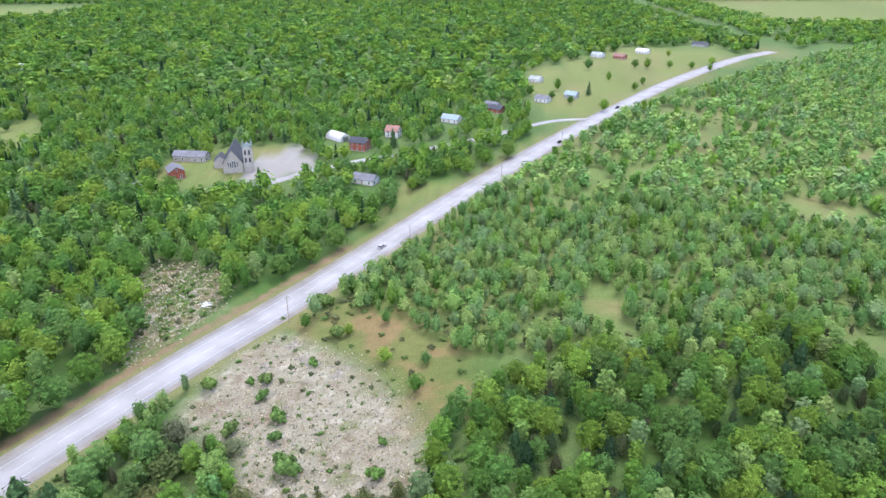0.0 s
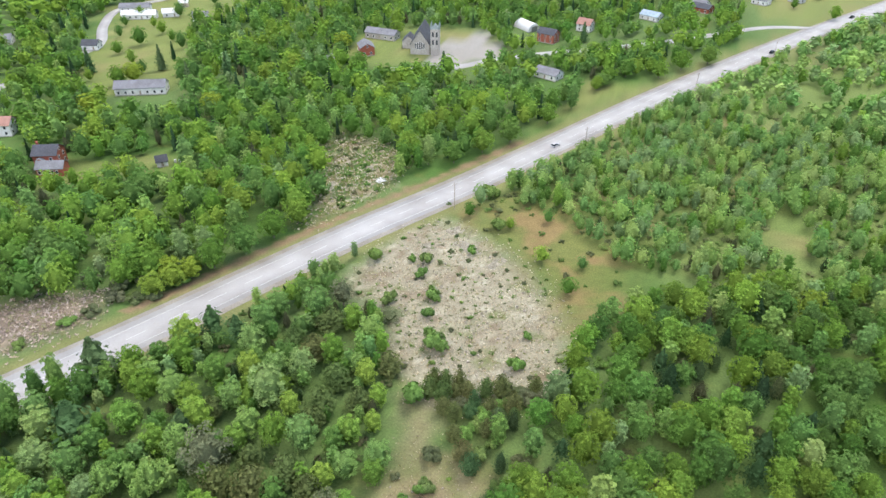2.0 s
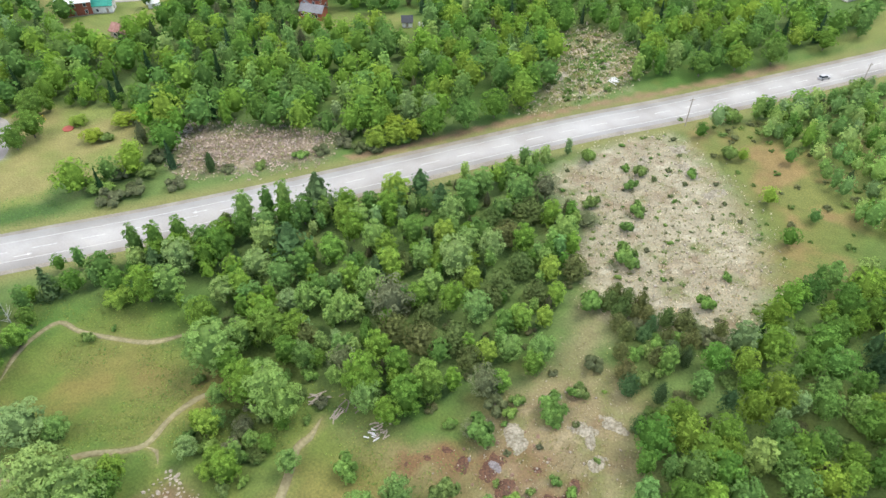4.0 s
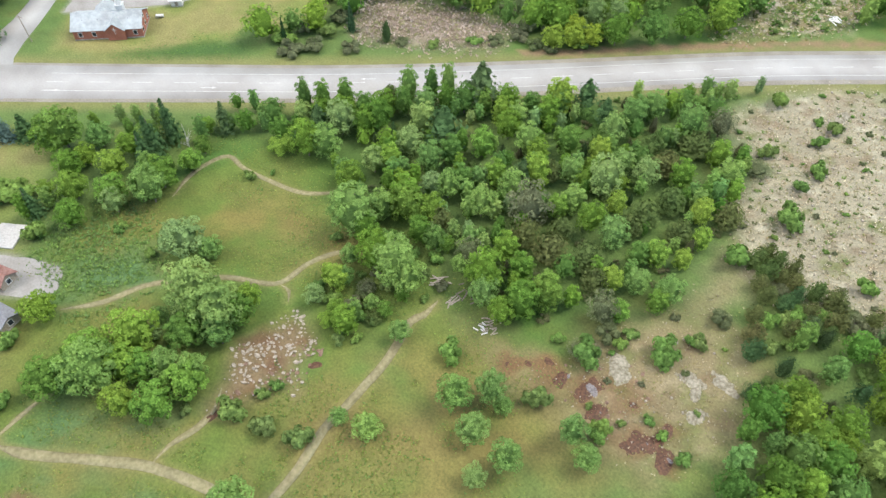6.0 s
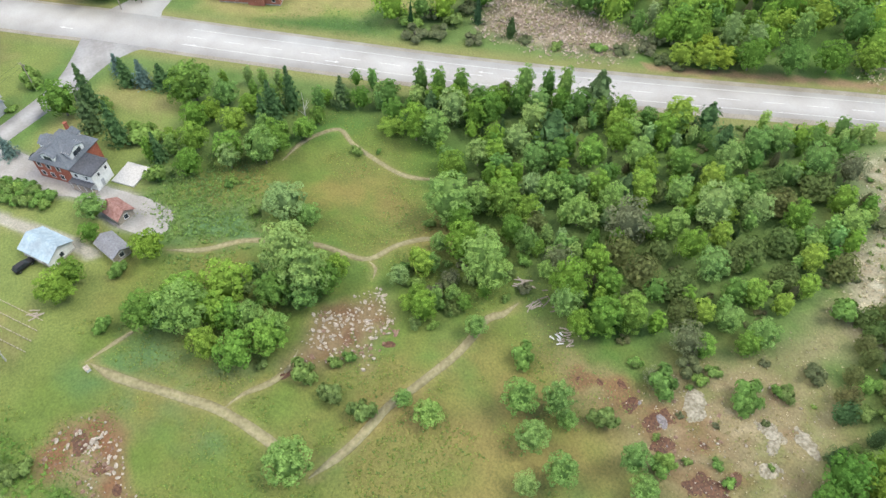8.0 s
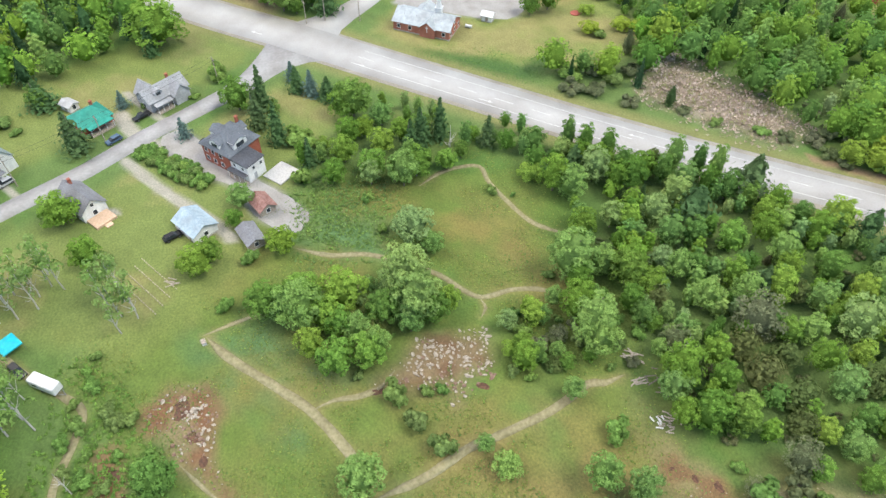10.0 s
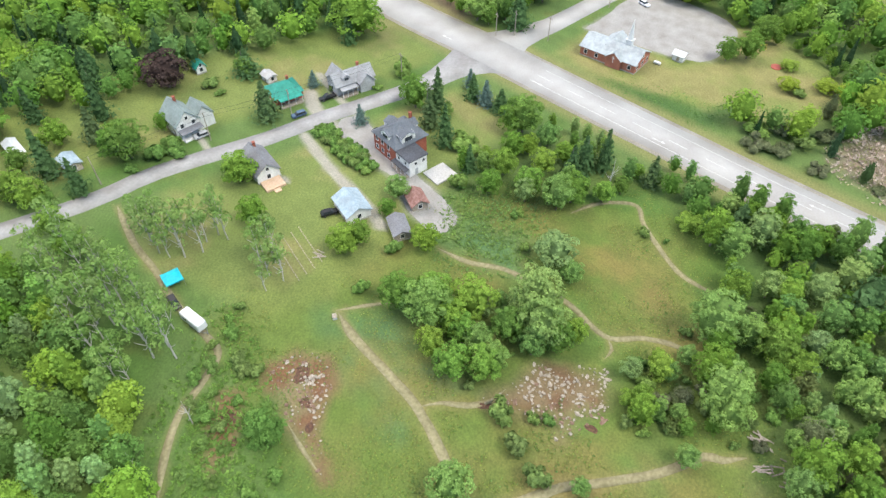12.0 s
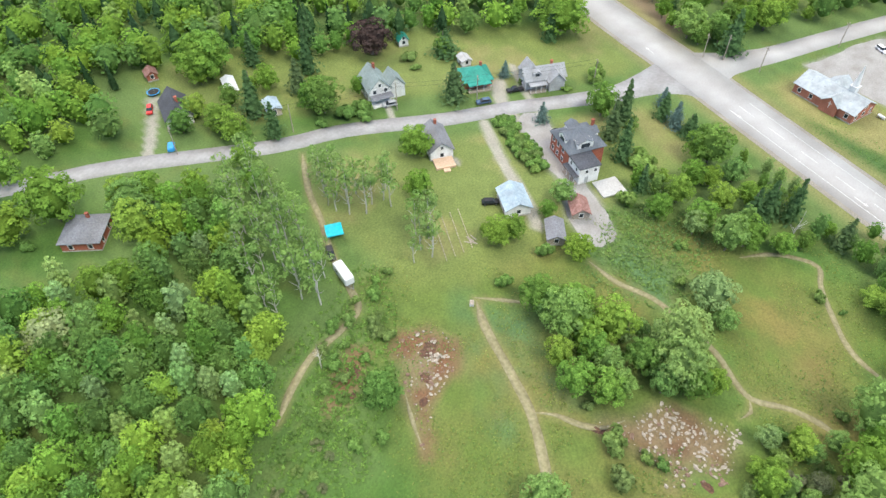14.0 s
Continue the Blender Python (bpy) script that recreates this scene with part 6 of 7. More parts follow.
def window(parent, side, u, z, half, w=1.0, h=1.3, frame_mat=None):
    """A window on a wall: u along the wall, half = the wall's distance from the middle."""
    nx, ny = SIDES[side]
    tx, ty = -ny, nx

    def at(a, d):
        return (nx * (half + d) + tx * a, ny * (half + d) + ty * a)
    bm = bmesh.new()
    for a0, a1, z0, z1 in ((u - w / 2 - 0.1, u + w / 2 + 0.1, z - h / 2 - 0.12, z - h / 2), (u - w / 2 - 0.1, u + w / 2 + 0.1, z + h / 2, z + h / 2 + 0.12), (u - w / 2 - 0.1, u - w / 2, z - h / 2, z + h / 2), (u + w / 2, u + w / 2 + 0.1, z - h / 2, z + h / 2)):
        p, q = at(a0, -0.02), at(a1, 0.07)
        box(bm, min(p[0], q[0]), max(p[0], q[0]), min(p[1], q[1]), max(p[1], q[1]), z0, z1)
    f = part("window", bm, frame_mat or M["trim"], parent)
    bm = bmesh.new()
    p, q = at(u - w / 2, -0.02), at(u + w / 2, 0.025)
    box(bm, min(p[0], q[0]), max(p[0], q[0]), min(p[1], q[1]), max(p[1], q[1]), z - h / 2, z + h / 2)
    part("pane", bm, M["glass"], f)
    return f


def door(parent, side, u, half, mat, w=0.95, h=2.05):
    nx, ny = SIDES[side]
    tx, ty = -ny, nx
    bm = bmesh.new()
    p = (nx * (half - 0.02) + tx * (u - w / 2), ny * (half - 0.02) + ty * (u - w / 2))
    q = (nx * (half + 0.06) + tx * (u + w / 2), ny * (half + 0.06) + ty * (u + w / 2))
    box(bm, min(p[0], q[0]), max(p[0], q[0]), min(p[1], q[1]), max(p[1], q[1]), 0.15, 0.15 + h)
    return part("door", bm, mat, parent)


def chimney(parent, x, y, z0, z1, mat, s=0.7):
    bm = bmesh.new()
    box(bm, x - s / 2, x + s / 2, y - s / 2, y + s / 2, z0, z1)
    box(bm, x - s / 2 - 0.08, x + s / 2 + 0.08, y - s / 2 - 0.08, y + s / 2 + 0.08, z1, z1 + 0.12)
    return part("chimney", bm, mat, parent)


def house(name, x, y, yaw, L, W, eave, ridge, wall, roof, label, category="house", hip=0.0, rows=(1.5,), stack=None, found=True):
    """A gabled or hipped house with a stone footing, windows in rows on all sides and a door."""
    o = thing(name, x, y, yaw, label, category)
    if hip:
        bm = bmesh.new()
        box(bm, -L / 2, L / 2, -W / 2, W / 2, -0.3, eave)
    else:
        bm = gable_walls(L, W, eave, ridge)
    part("wall", bm, M[wall], o)
    part("roof", gable_roof(L, W, eave, ridge, hip=hip), M[roof], o)
    bm = bmesh.new()
    box(bm, -L / 2 - 0.06, L / 2 + 0.06, -W / 2 - 0.06, W / 2 + 0.06, -0.4, 0.35)
    part("footing", bm, M["stone"], o)
    for z in rows:
        for side, ln, half in (("front", L, W / 2), ("back", L, W / 2), ("east", W, L / 2), ("west", W, L / 2)):
            n = max(1, int(ln / 3.4))
            for k in range(n):
                u = (k + 0.5) * ln / n - ln / 2
                if z == rows[0] and side == "front" and k == n // 2:
                    door(o, side, u, half, M["wood"])
                else:
                    window(o, side, u, z, half)
    if not hip and ridge - eave > 1.8:
        for side in ("east", "west"):
            window(o, side, 0, eave + (ridge - eave) * 0.35, L / 2, 0.8, 1.0)
    if stack:
        chimney(o, stack, W * 0.12, eave, ridge + 0.9, M["brick"])
    return o


def dormer(parent, x, y, z, w, h, depth, facing, wall, roof):
    """A gabled dormer whose front looks along +y or -y."""
    bm = bmesh.new()
    s = facing
    y0, y1 = y, y - s * depth
    solid(bm, [(x - w / 2, y0, z), (x + w / 2, y0, z), (x + w / 2, y0, z + h), (x, y0, z + h * 1.5), (x - w / 2, y0, z + h), (x - w / 2, y1, z), (x + w / 2, y1, z), (x + w / 2, y1, z + h), (x, y1, z + h * 1.5), (x - w / 2, y1, z + h)],
          [(0, 1, 2, 3, 4), (9, 8, 7, 6, 5), (0, 5, 6, 1), (1, 6, 7, 2), (2, 7, 8, 3), (3, 8, 9, 4), (4, 9, 5, 0)])
    bmesh.ops.recalc_face_normals(bm, faces=bm.faces[:])
    d = part("dormer", bm, wall, parent)
    bm = bmesh.new()
    y0 = y + s * 0.25
    solid(bm, [(x - w / 2 - 0.2, y0, z + h - 0.1), (x, y0, z + h * 1.5 + 0.12), (x + w / 2 + 0.2, y0, z + h - 0.1), (x - w / 2 - 0.2, y1, z + h - 0.1), (x, y1, z + h * 1.5 + 0.12), (x + w / 2 + 0.2, y1, z + h - 0.1),
               (x - w / 2 - 0.2, y0, z + h - 0.22), (x, y0, z + h * 1.5), (x + w / 2 + 0.2, y0, z + h - 0.22), (x - w / 2 - 0.2, y1, z + h - 0.22), (x, y1, z + h * 1.5), (x + w / 2 + 0.2, y1, z + h - 0.22)],
          [(0, 1, 4, 3), (1, 2, 5, 4), (6, 9, 10, 7), (7, 10, 11, 8), (0, 6, 7, 1), (1, 7, 8, 2), (0, 3, 9, 6), (2, 8, 11, 5)])
    bmesh.ops.recalc_face_normals(bm, faces=bm.faces[:])
    part("dormer_roof", bm, roof, d)
    bm = bmesh.new()
    box(bm, x - w * 0.28, x + w * 0.28, min(y + s * 0.01, y + s * 0.05), max(y + s * 0.01, y + s * 0.05), z + h * 0.2, z + h * 0.85)
    part("pane", bm, M["glass"], d)
    return d


def porch(parent, x0, x1, y0, y1, h, roof, deck="wood", posts=3, along="x"):
    bm = bmesh.new()
    box(bm, x0, x1, y0, y1, -0.2, 0.35)
    d = part("porch", bm, M[deck], parent)
    bm = bmesh.new()
    box(bm, x0 - 0.2, x1 + 0.2, y0 - 0.2, y1 + 0.2, h, h + 0.16)
    part("porch_roof", bm, M[roof], d)
    for k in range(posts):
        u = k / (posts - 1)
        for px, py in (((x0 + 0.1 + (x1 - x0 - 0.2) * u, y0 + 0.1),) if along == "x" else ((x0 + 0.1 if x0 < 0 else x1 - 0.1, y0 + 0.1 + (y1 - y0 - 0.2) * u),)):
            bm = bmesh.new()
            tube(bm, (px, py, 0.35), (px, py, h), 0.07)
            part("post", bm, M["trim"], d)
    return d


# ---------------------------------------------------------------- village houses
# two-storey brick house with a white rear wing
o = thing("brick_house", -144.3, -35.6, 48.6, "two-storey red brick house with dark roof and white wing", "house")
bm = bmesh.new()
box(bm, -7.75, 2.75, -5.25, 5.25, -0.3, 6.0)
part("wall", bm, M["brick"], o)
part("roof", gable_roof(10.5, 10.5, 6.0, 9.4, 0.5, 0.18, hip=3.9), M["house_shingle"], o).matrix_local = pose(-2.5, 0, 0, 0, 0, 90)
bm = bmesh.new()
box(bm, 2.75, 8.9, -5.3, 0.6, -0.3, 5.2)
wing = part("wing", bm, M["white_wall"], o, "white-sided rear wing")
bm = bmesh.new()
solid(bm, [(2.76, -5.6, 5.21), (9.2, -5.6, 5.21), (9.2, 0.9, 5.21), (2.76, 0.9, 5.21), (2.76, -5.6, 5.75), (9.2, -5.6, 5.4), (9.2, 0.9, 5.4), (2.76, 0.9, 5.75)], [(3, 2, 1, 0), (4, 5, 6, 7), (0, 1, 5, 4), (1, 2, 6, 5), (2, 3, 7, 6), (3, 0, 4, 7)])
part("wing_roof", bm, M["shingle"], wing)
porch(o, 2.6, 8.6, -6.7, -5.32, 2.6, "shingle", "wood", 4)
for dx, dw, dh, turn in ((0.6, 4.6, 2.0, -90), (0.0, 3.8, 1.9, 180), (0.0, 3.4, 1.8, 90), (0.0, 3.4, 1.8, 0)):
    dormer(o, dx, 4.95, 6.1, dw, dh, 4.2, 1, M["white_wall"], M["house_shingle"]).matrix_local = pose(-2.5, 0, 0, 0, 0, turn)
chimney(o, -3.4, 4.4, 6.0, 10.2, M["brick"])
for z in (1.6, 4.4):
    for u in (-6.2, -3.6, -0.8):
        for side in ("front", "back"):
            window(o, side, u if side == "front" else -u, z, 5.25)
    for u in (-3, 0.2, 3.2):
        window(o, "west", u, z, 7.75)
window(wing, "east", -3.2, 3.9, 8.9, 0.8, 1.0), window(wing, "east", -0.6, 3.9, 8.9, 0.8, 1.0)
window(wing, "front", 4.2, 4.0, 5.3, 0.8, 1.0), window(wing, "front", 7.2, 4.0, 5.3, 0.8, 1.0)
door(wing, "east", -3.0, 8.9, M["grey_wall"])
bm = bmesh.new()
box(bm, 9.7, 16, -1.5, 5.5, -0.1, 0.3)
dk = part("deck", bm, M["pale_deck"], o, "pale grey weathered wooden deck")
for k in range(14):
    bm = bmesh.new()
    box(bm, 9.7, 16, -1.45 + k * 0.5, -1.0 + k * 0.5, 0.3, 0.34)
    part("board", bm, M["pale_deck"], dk)

# white house with a dull green roof
o = house("white_house", -145, -102.7, 53, 9.5, 7, 4.6, 8.2, "white_wall", "teal_roof", "white storey-and-a-half house with dull green roof", rows=(1.6, 3.9), stack=-2.5)
part("side_wing", gable_walls(6, 5.5, 4.2, 7.2, 1.5, 5.4), M["white_wall"], o)
part("wing_roof", gable_roof(6, 5.5, 4.2, 7.2, 0.4, 0.15, 1.5, 5.4), M["teal_roof"], o)
porch(o, 4.8, 7.4, -3.2, 3.2, 2.8, "grey_shingle", "white_wall", 3, "y")
# cottage with a green metal roof
o = house("green_roofed_cottage", -165.4, -78.5, 132.8, 9, 8, 2.9, 5.2, "brick", "green_roof", "small brick cottage with bright green metal roof", hip=3.4, rows=(1.5,), stack=2)
porch(o, -3.5, 3.5, -6.2, -4.1, 2.6, "green_roof", "wood", 4)
# grey gabled house
o = house("grey_house", -174.8, -59.7, 132.6, 13, 6.5, 3.4, 6.0, "grey_wall", "light_shingle", "grey-sided gabled house with pale grey roof", rows=(1.6,), stack=3)
part("cross_wing", gable_walls(5, 5, 3.4, 6.0, 0, 0), M["grey_wall"], o).matrix_local = pose(3.0, -3.0, 0, 0, 0, 90)
part("cross_roof", gable_roof(5, 5, 3.4, 6.0, 0.4), M["light_shingle"], o).matrix_local = pose(3.0, -3.0, 0, 0, 0, 90)
part("cross_wing", gable_walls(5, 5, 3.4, 6.4, 0, 0), M["grey_wall"], o).matrix_local = pose(-3.4, 2.6, 0, 0, 0, 90)
part("cross_roof", gable_roof(5, 5, 3.4, 6.4, 0.4), M["light_shingle"], o).matrix_local = pose(-3.4, 2.6, 0, 0, 0, 90)
dormer(o, -2.6, -2.6, 3.9, 2.4, 1.3, 2.6, -1, M["grey_wall"], M["light_shingle"])
porch(o, -5.6, -0.4, -5.6, -3.55, 2.7, "light_shingle", "wood", 4)
# bungalow beside the street with a fresh wooden deck
o = house("bungalow", -130.8, -73.4, 45, 11, 6.5, 3.0, 5.6, "white_wall", "grey_shingle", "white bungalow with grey-brown roof and pale deck", stack=-4)
bm = bmesh.new()
box(bm, 5.55, 9.8, -2.8, 2.8, -0.2, 0.6)
dk = part("deck", bm, M["fresh_wood"], o, "fresh pale wooden deck")
for k in range(9):
    bm = bmesh.new()
    box(bm, 5.55, 9.8, -2.75 + k * 0.62, -2.2 + k * 0.62, 0.6, 0.64)
    part("board", bm, M["fresh_wood"], dk)
bm = bmesh.new()
box(bm, 9.8, 11.2, -0.9, 0.9, -0.2, 0.3)
part("step", bm, M["fresh_wood"], o)
# garage with pale blue roof, leaning sheds
house("garage", -119.4, -44.4, 40.9, 8.5, 6.5, 2.6, 4.3, "white_wall", "blue_roof", "white garage with pale blue metal roof", "garage")
house("shed", -124.6, -28.6, 32.7, 5.5, 4.2, 2.2, 3.6, "wood", "rust_roof", "small wooden shed with rusty roof", "shed")
house("shed", -114, -30.9, 27.8, 6.5, 4.0, 2.2, 3.2, "wood", "grey_shingle", "low weathered grey wooden shed", "shed")
house("brick_bungalow", -59.3, -133, 31.5, 9.5, 9.5, 3.0, 5.4, "brick", "grey_shingle", "brick bungalow with grey hipped roof among trees", hip=4.2, stack=-2)
house("dark_roofed_house", -107.5, -148.9, 55.2, 11, 7.5, 3.2, 7.0, "white_wall", "shingle", "white house with steep dark roof", rows=(1.6,), stack=2)
house("shed", -125.6, -143.9, 53.1, 8, 3.2, 2.2, 2.9, "tan_wall", "white_metal", "long low shed with white metal roof", "shed")
house("shed", -123, -125.4, 55.1, 6, 4, 2.3, 3.1, "tan_wall", "blue_roof", "greenish shed with pale roof", "shed")
house("playhouse", -174.4, -110.5, 47.8, 4, 3.2, 2.4, 4.2, "white_wall", "green_roof", "small white shed with bright green roof", "shed")
house("shed", -119.1, -170.9, 58.2, 3.8, 3.2, 2.2, 3.4, "brick", "rust_roof", "small dark red shed", "shed")
house("shed", -173.1, -86.2, 52.8, 4, 3, 2.1, 2.8, "white_wall", "shed_roof", "small white flat-roofed shed", "shed")

# brick chapel with a white steeple
o = house("brick_chapel", -205.6, 22.1, 61.3, 20, 10.4, 3.3, 5.9, "chapel_brick", "pale_roof", "low red brick chapel with pale roof and white steeple", "church", rows=(1.8,))
part("cross_wing", gable_walls(5.0, 5.2, 3.4, 5.4, 0, 0), M["chapel_brick"], o).matrix_local = pose(2.5, -3.6, 0, 0, 0, 90)
part("cross_roof", gable_roof(5.0, 5.2, 3.4, 5.4, 0.4), M["pale_roof"], o).matrix_local = pose(2.5, -3.6, 0, 0, 0, 90)
part("rear_wing", gable_walls(6, 6.5, 3.4, 5.6, 0, 0), M["chapel_brick"], o).matrix_local = pose(-2, 4.5, 0, 0, 0, 90)
part("rear_roof", gable_roof(6, 6.5, 3.4, 5.6, 0.4), M["pale_roof"], o).matrix_local = pose(-2, 4.5, 0, 0, 0, 90)
bm = bmesh.new()
box(bm, 3.0, 5.0, 0.0, 2.0, 4.9, 7.6)
box(bm, 2.8, 5.2, -0.2, 2.2, 7.6, 7.8)
st = part("steeple", bm, M["white_metal"], o, "slim white steeple")
bm = bmesh.new()
tube(bm, (4, 1, 7.8), (4, 1, 14.5), 1.05, 8, 0.05)
part("spire", bm, M["white_metal"], st)
bm = bmesh.new()
box(bm, 2.42, 2.58, -6.2, -6.12, 2.0, 4.2)
box(bm, 1.95, 3.05, -6.2, -6.12, 3.4, 3.56)
part("cross", bm, M["trim"], o)
for k in range(4):
    bm = bmesh.new()
    tube(bm, (-7 + k * 4.4, -2.4, 4.4), (-7 + k * 4.4, -2.4, 5.1), 0.14)
    part("roof_vent", bm, M["grey_metal"], o)
house("utility_shed", -207.8, 43.4, 61.6, 3.6, 2.8, 2.3, 3.2, "white_wall", "white_metal", "small white shed beside the gravel lot", "shed")

# ---------------------------------------------------------------- north of the highway
o = house("brick_farmhouse", -213.1, 189.9, 20.6, 9, 8.5, 6.2, 8.8, "brick", "shingle", "two-storey red brick house with dark slate roof", rows=(1.7, 4.5), stack=-3.6)
part("wing", gable_walls(10, 6, 3.2, 5.2, 3.2, -7.0), M["brick"], o)
part("wing_roof", gable_roof(10, 6, 3.2, 5.2, 0.4, 0.15, 3.2, -7.0), M["grey_shingle"], o)
for k in range(5):
    window(o, "front", -0.6 + k * 1.6, 1.7, 10.0, 0.9, 1.3)
dormer(o, -1.5, -5.6, 3.0, 3.0, 1.6, 2.0, -1, M["brick"], M["grey_shingle"])
house("garden_shed", -171, 201.5, 40.4, 4, 3.2, 2.6, 4.4, "white_wall", "shingle", "white garden shed with steep dark roof", "shed")
house("orange_roofed_house", -256.8, 209.5, 20.8, 12, 8, 5.2, 7.6, "white_wall", "orange_roof", "house with faded red roof among trees", rows=(1.6, 4.0))
house("brick_cottage", -269.3, 198.3, 35.9, 10, 7, 3.6, 6.6, "brick", "grey_shingle", "brick cottage with grey gabled roof")
house("long_house", -229.2, 269.3, 22.5, 24, 8.5, 3.6, 6.2, "white_wall", "grey_shingle", "long white building with grey roof", "house")
house("old_barn", -253.9, 125.5, 21.1, 8.5, 6, 2.8, 4.8, "wood", "rust_roof", "weathered wooden barn with rusty roof", "barn")
house("brick_store", -288.7, 125.7, 56.3, 13, 9, 5.6, 7.4, "brick", "white_metal", "two-storey brick and white house", rows=(1.7, 4.4))
house("white_cottage", -268.3, 149.3, 51.1, 4.5, 4, 2.4, 3.8, "white_wall", "white_metal", "small white shed with metal roof", "shed")
house("green_roofed_house", -281.5, 134.1, 46.2, 8, 6.5, 3.4, 5.4, "white_wall", "green_roof", "white house with bright green roof")
house("green_roofed_villa", -283.3, 170.9, 41.1, 10, 8.5, 5.6, 8.6, "brick", "green_roof", "tall brick house with green hipped roof", hip=3.6, rows=(1.7, 4.4))
house("white_farmhouse", -300.7, 149.7, 41.2, 11, 7.5, 5.4, 8.4, "white_wall", "grey_shingle", "white two-storey gabled house", rows=(1.7, 4.2))
house("red_roofed_cottage", -308.3, 141.9, 51.3, 8, 6, 3.4, 6.2, "white_wall", "rust_roof", "white cottage with red roof")
house("hidden_cottage", -169.8, 305.2, 15.1, 10, 7, 3, 4.8, "white_wall", "grey_shingle", "white cottage with grey roof among trees")
house("hidden_cottage", -157.8, 331.7, 60, 8, 6, 3, 5.6, "white_wall", "grey_shingle", "white cottage with steep roof among trees")

# stone church with a tower
o = thing("stone_church", -116.3, 376.2, -80.2, "pale grey stone church with steep slate roof and square tower", "church")
part("wall", gable_walls(24, 11, 5.6, 13.5), M["stone"], o)
part("roof", gable_roof(24, 11, 5.6, 13.5, 0.35, 0.2), M["shingle"], o)
for k, (u, h) in enumerate(((-2.4, 3.6), (-1.2, 4.6), (0, 5.4), (1.2, 4.6), (2.4, 3.6))):
    window(o, "east", u, 4.4 + h * 0.12, 12.0, 0.7, h * 0.8)
for side in ("front", "back"):
    for u in (-8, -4, 0, 4, 8):
        window(o, side, u, 3.0, 5.5, 0.8, 2.6)
part("side_chapel", gable_walls(9, 7, 4.2, 7.2, -3, -8.2), M["stone"], o)
part("side_roof", gable_roof(9, 7, 4.2, 7.2, 0.3, 0.15, -3, -8.2), M["shingle"], o)
bm = bmesh.new()
box(bm, 7.5, 12.6, 6.2, 11.2, -0.3, 14.5)
box(bm, 7.3, 12.8, 6.0, 11.4, 9.4, 9.7)
tower = part("tower", bm, M["stone"], o)
for cx, cy in ((7.7, 6.4), (12.4, 6.4), (7.7, 11.0), (12.4, 11.0)):
    bm = bmesh.new()
    box(bm, cx - 0.45, cx + 0.45, cy - 0.45, cy + 0.45, 14.5, 15.6)
    tube(bm, (cx, cy, 15.6), (cx, cy, 18.4), 0.6, 4, 0.05)
    part("pinnacle", bm, M["teal_roof"], tower, "green copper pinnacle")
bm = bmesh.new()
tube(bm, (10.05, 8.7, 14.5), (10.05, 8.7, 17.4), 3.2, 4, 0.1)
part("tower_roof", bm, M["teal_roof"], tower, "green copper tower roof")
for yy in (7.6, 9.8):
    for z in (7.2, 11.6):
        bm = bmesh.new()
        box(bm, 12.6, 12.66, yy - 0.45, yy + 0.45, z - 1.3, z + 1.3)
        part("pane", bm, M["glass"], tower)
house("parish_hall", -146.1, 389.9, -8.1, 20, 8, 3.4, 5.6, "stone", "grey_shingle", "long low grey hall behind the stone church", "hall")
house("rectory", -144.7, 358.3, -60, 11, 8, 4.6, 6.8, "brick", "grey_shingle", "brick house beside the stone church", rows=(1.6,))
# quonset barn
o = thing("quonset_barn", -64, 434, -45.4, "white round-roofed metal barn", "barn")
bm = bmesh.new()
n = 12
for e, xx in ((0, -8), (1, 8)):
    for k in range(n + 1):
        a = math.pi * k / n
        bm.verts.new((xx, 4.6 * math.cos(a), 4.8 * math.sin(a) + 0.1))
bm.verts.ensure_lookup_table()
for k in range(n):
    bm.faces.new((bm.verts[k], bm.verts[k + 1], bm.verts[n + 2 + k], bm.verts[n + 1 + k]))
bm.faces.new([bm.verts[k] for k in range(n + 1)]), bm.faces.new([bm.verts[n + 1 + k] for k in range(n, -1, -1)])
part("shell", bm, M["white_metal"], o)
bm = bmesh.new()
box(bm, 7.98, 8.06, -2.2, 2.2, 0, 3.2)
part("door", bm, M["grey_metal"], o)
house("brick_and_white_house", -47.2, 410.1, -20.4, 11, 8, 5.4, 7.8, "brick", "shingle", "two-storey brick house with white porch", rows=(1.6, 4.2))
house("white_house", -27.8, 439.6, -20.5, 9, 7, 4.6, 7.6, "white_wall", "orange_roof", "white house with brown roof", rows=(1.6, 3.8))
house("white_bungalow", -37.8, 346.3, -25.4, 13, 8, 3, 5.2, "white_wall", "grey_shingle", "white bungalow with grey roof")
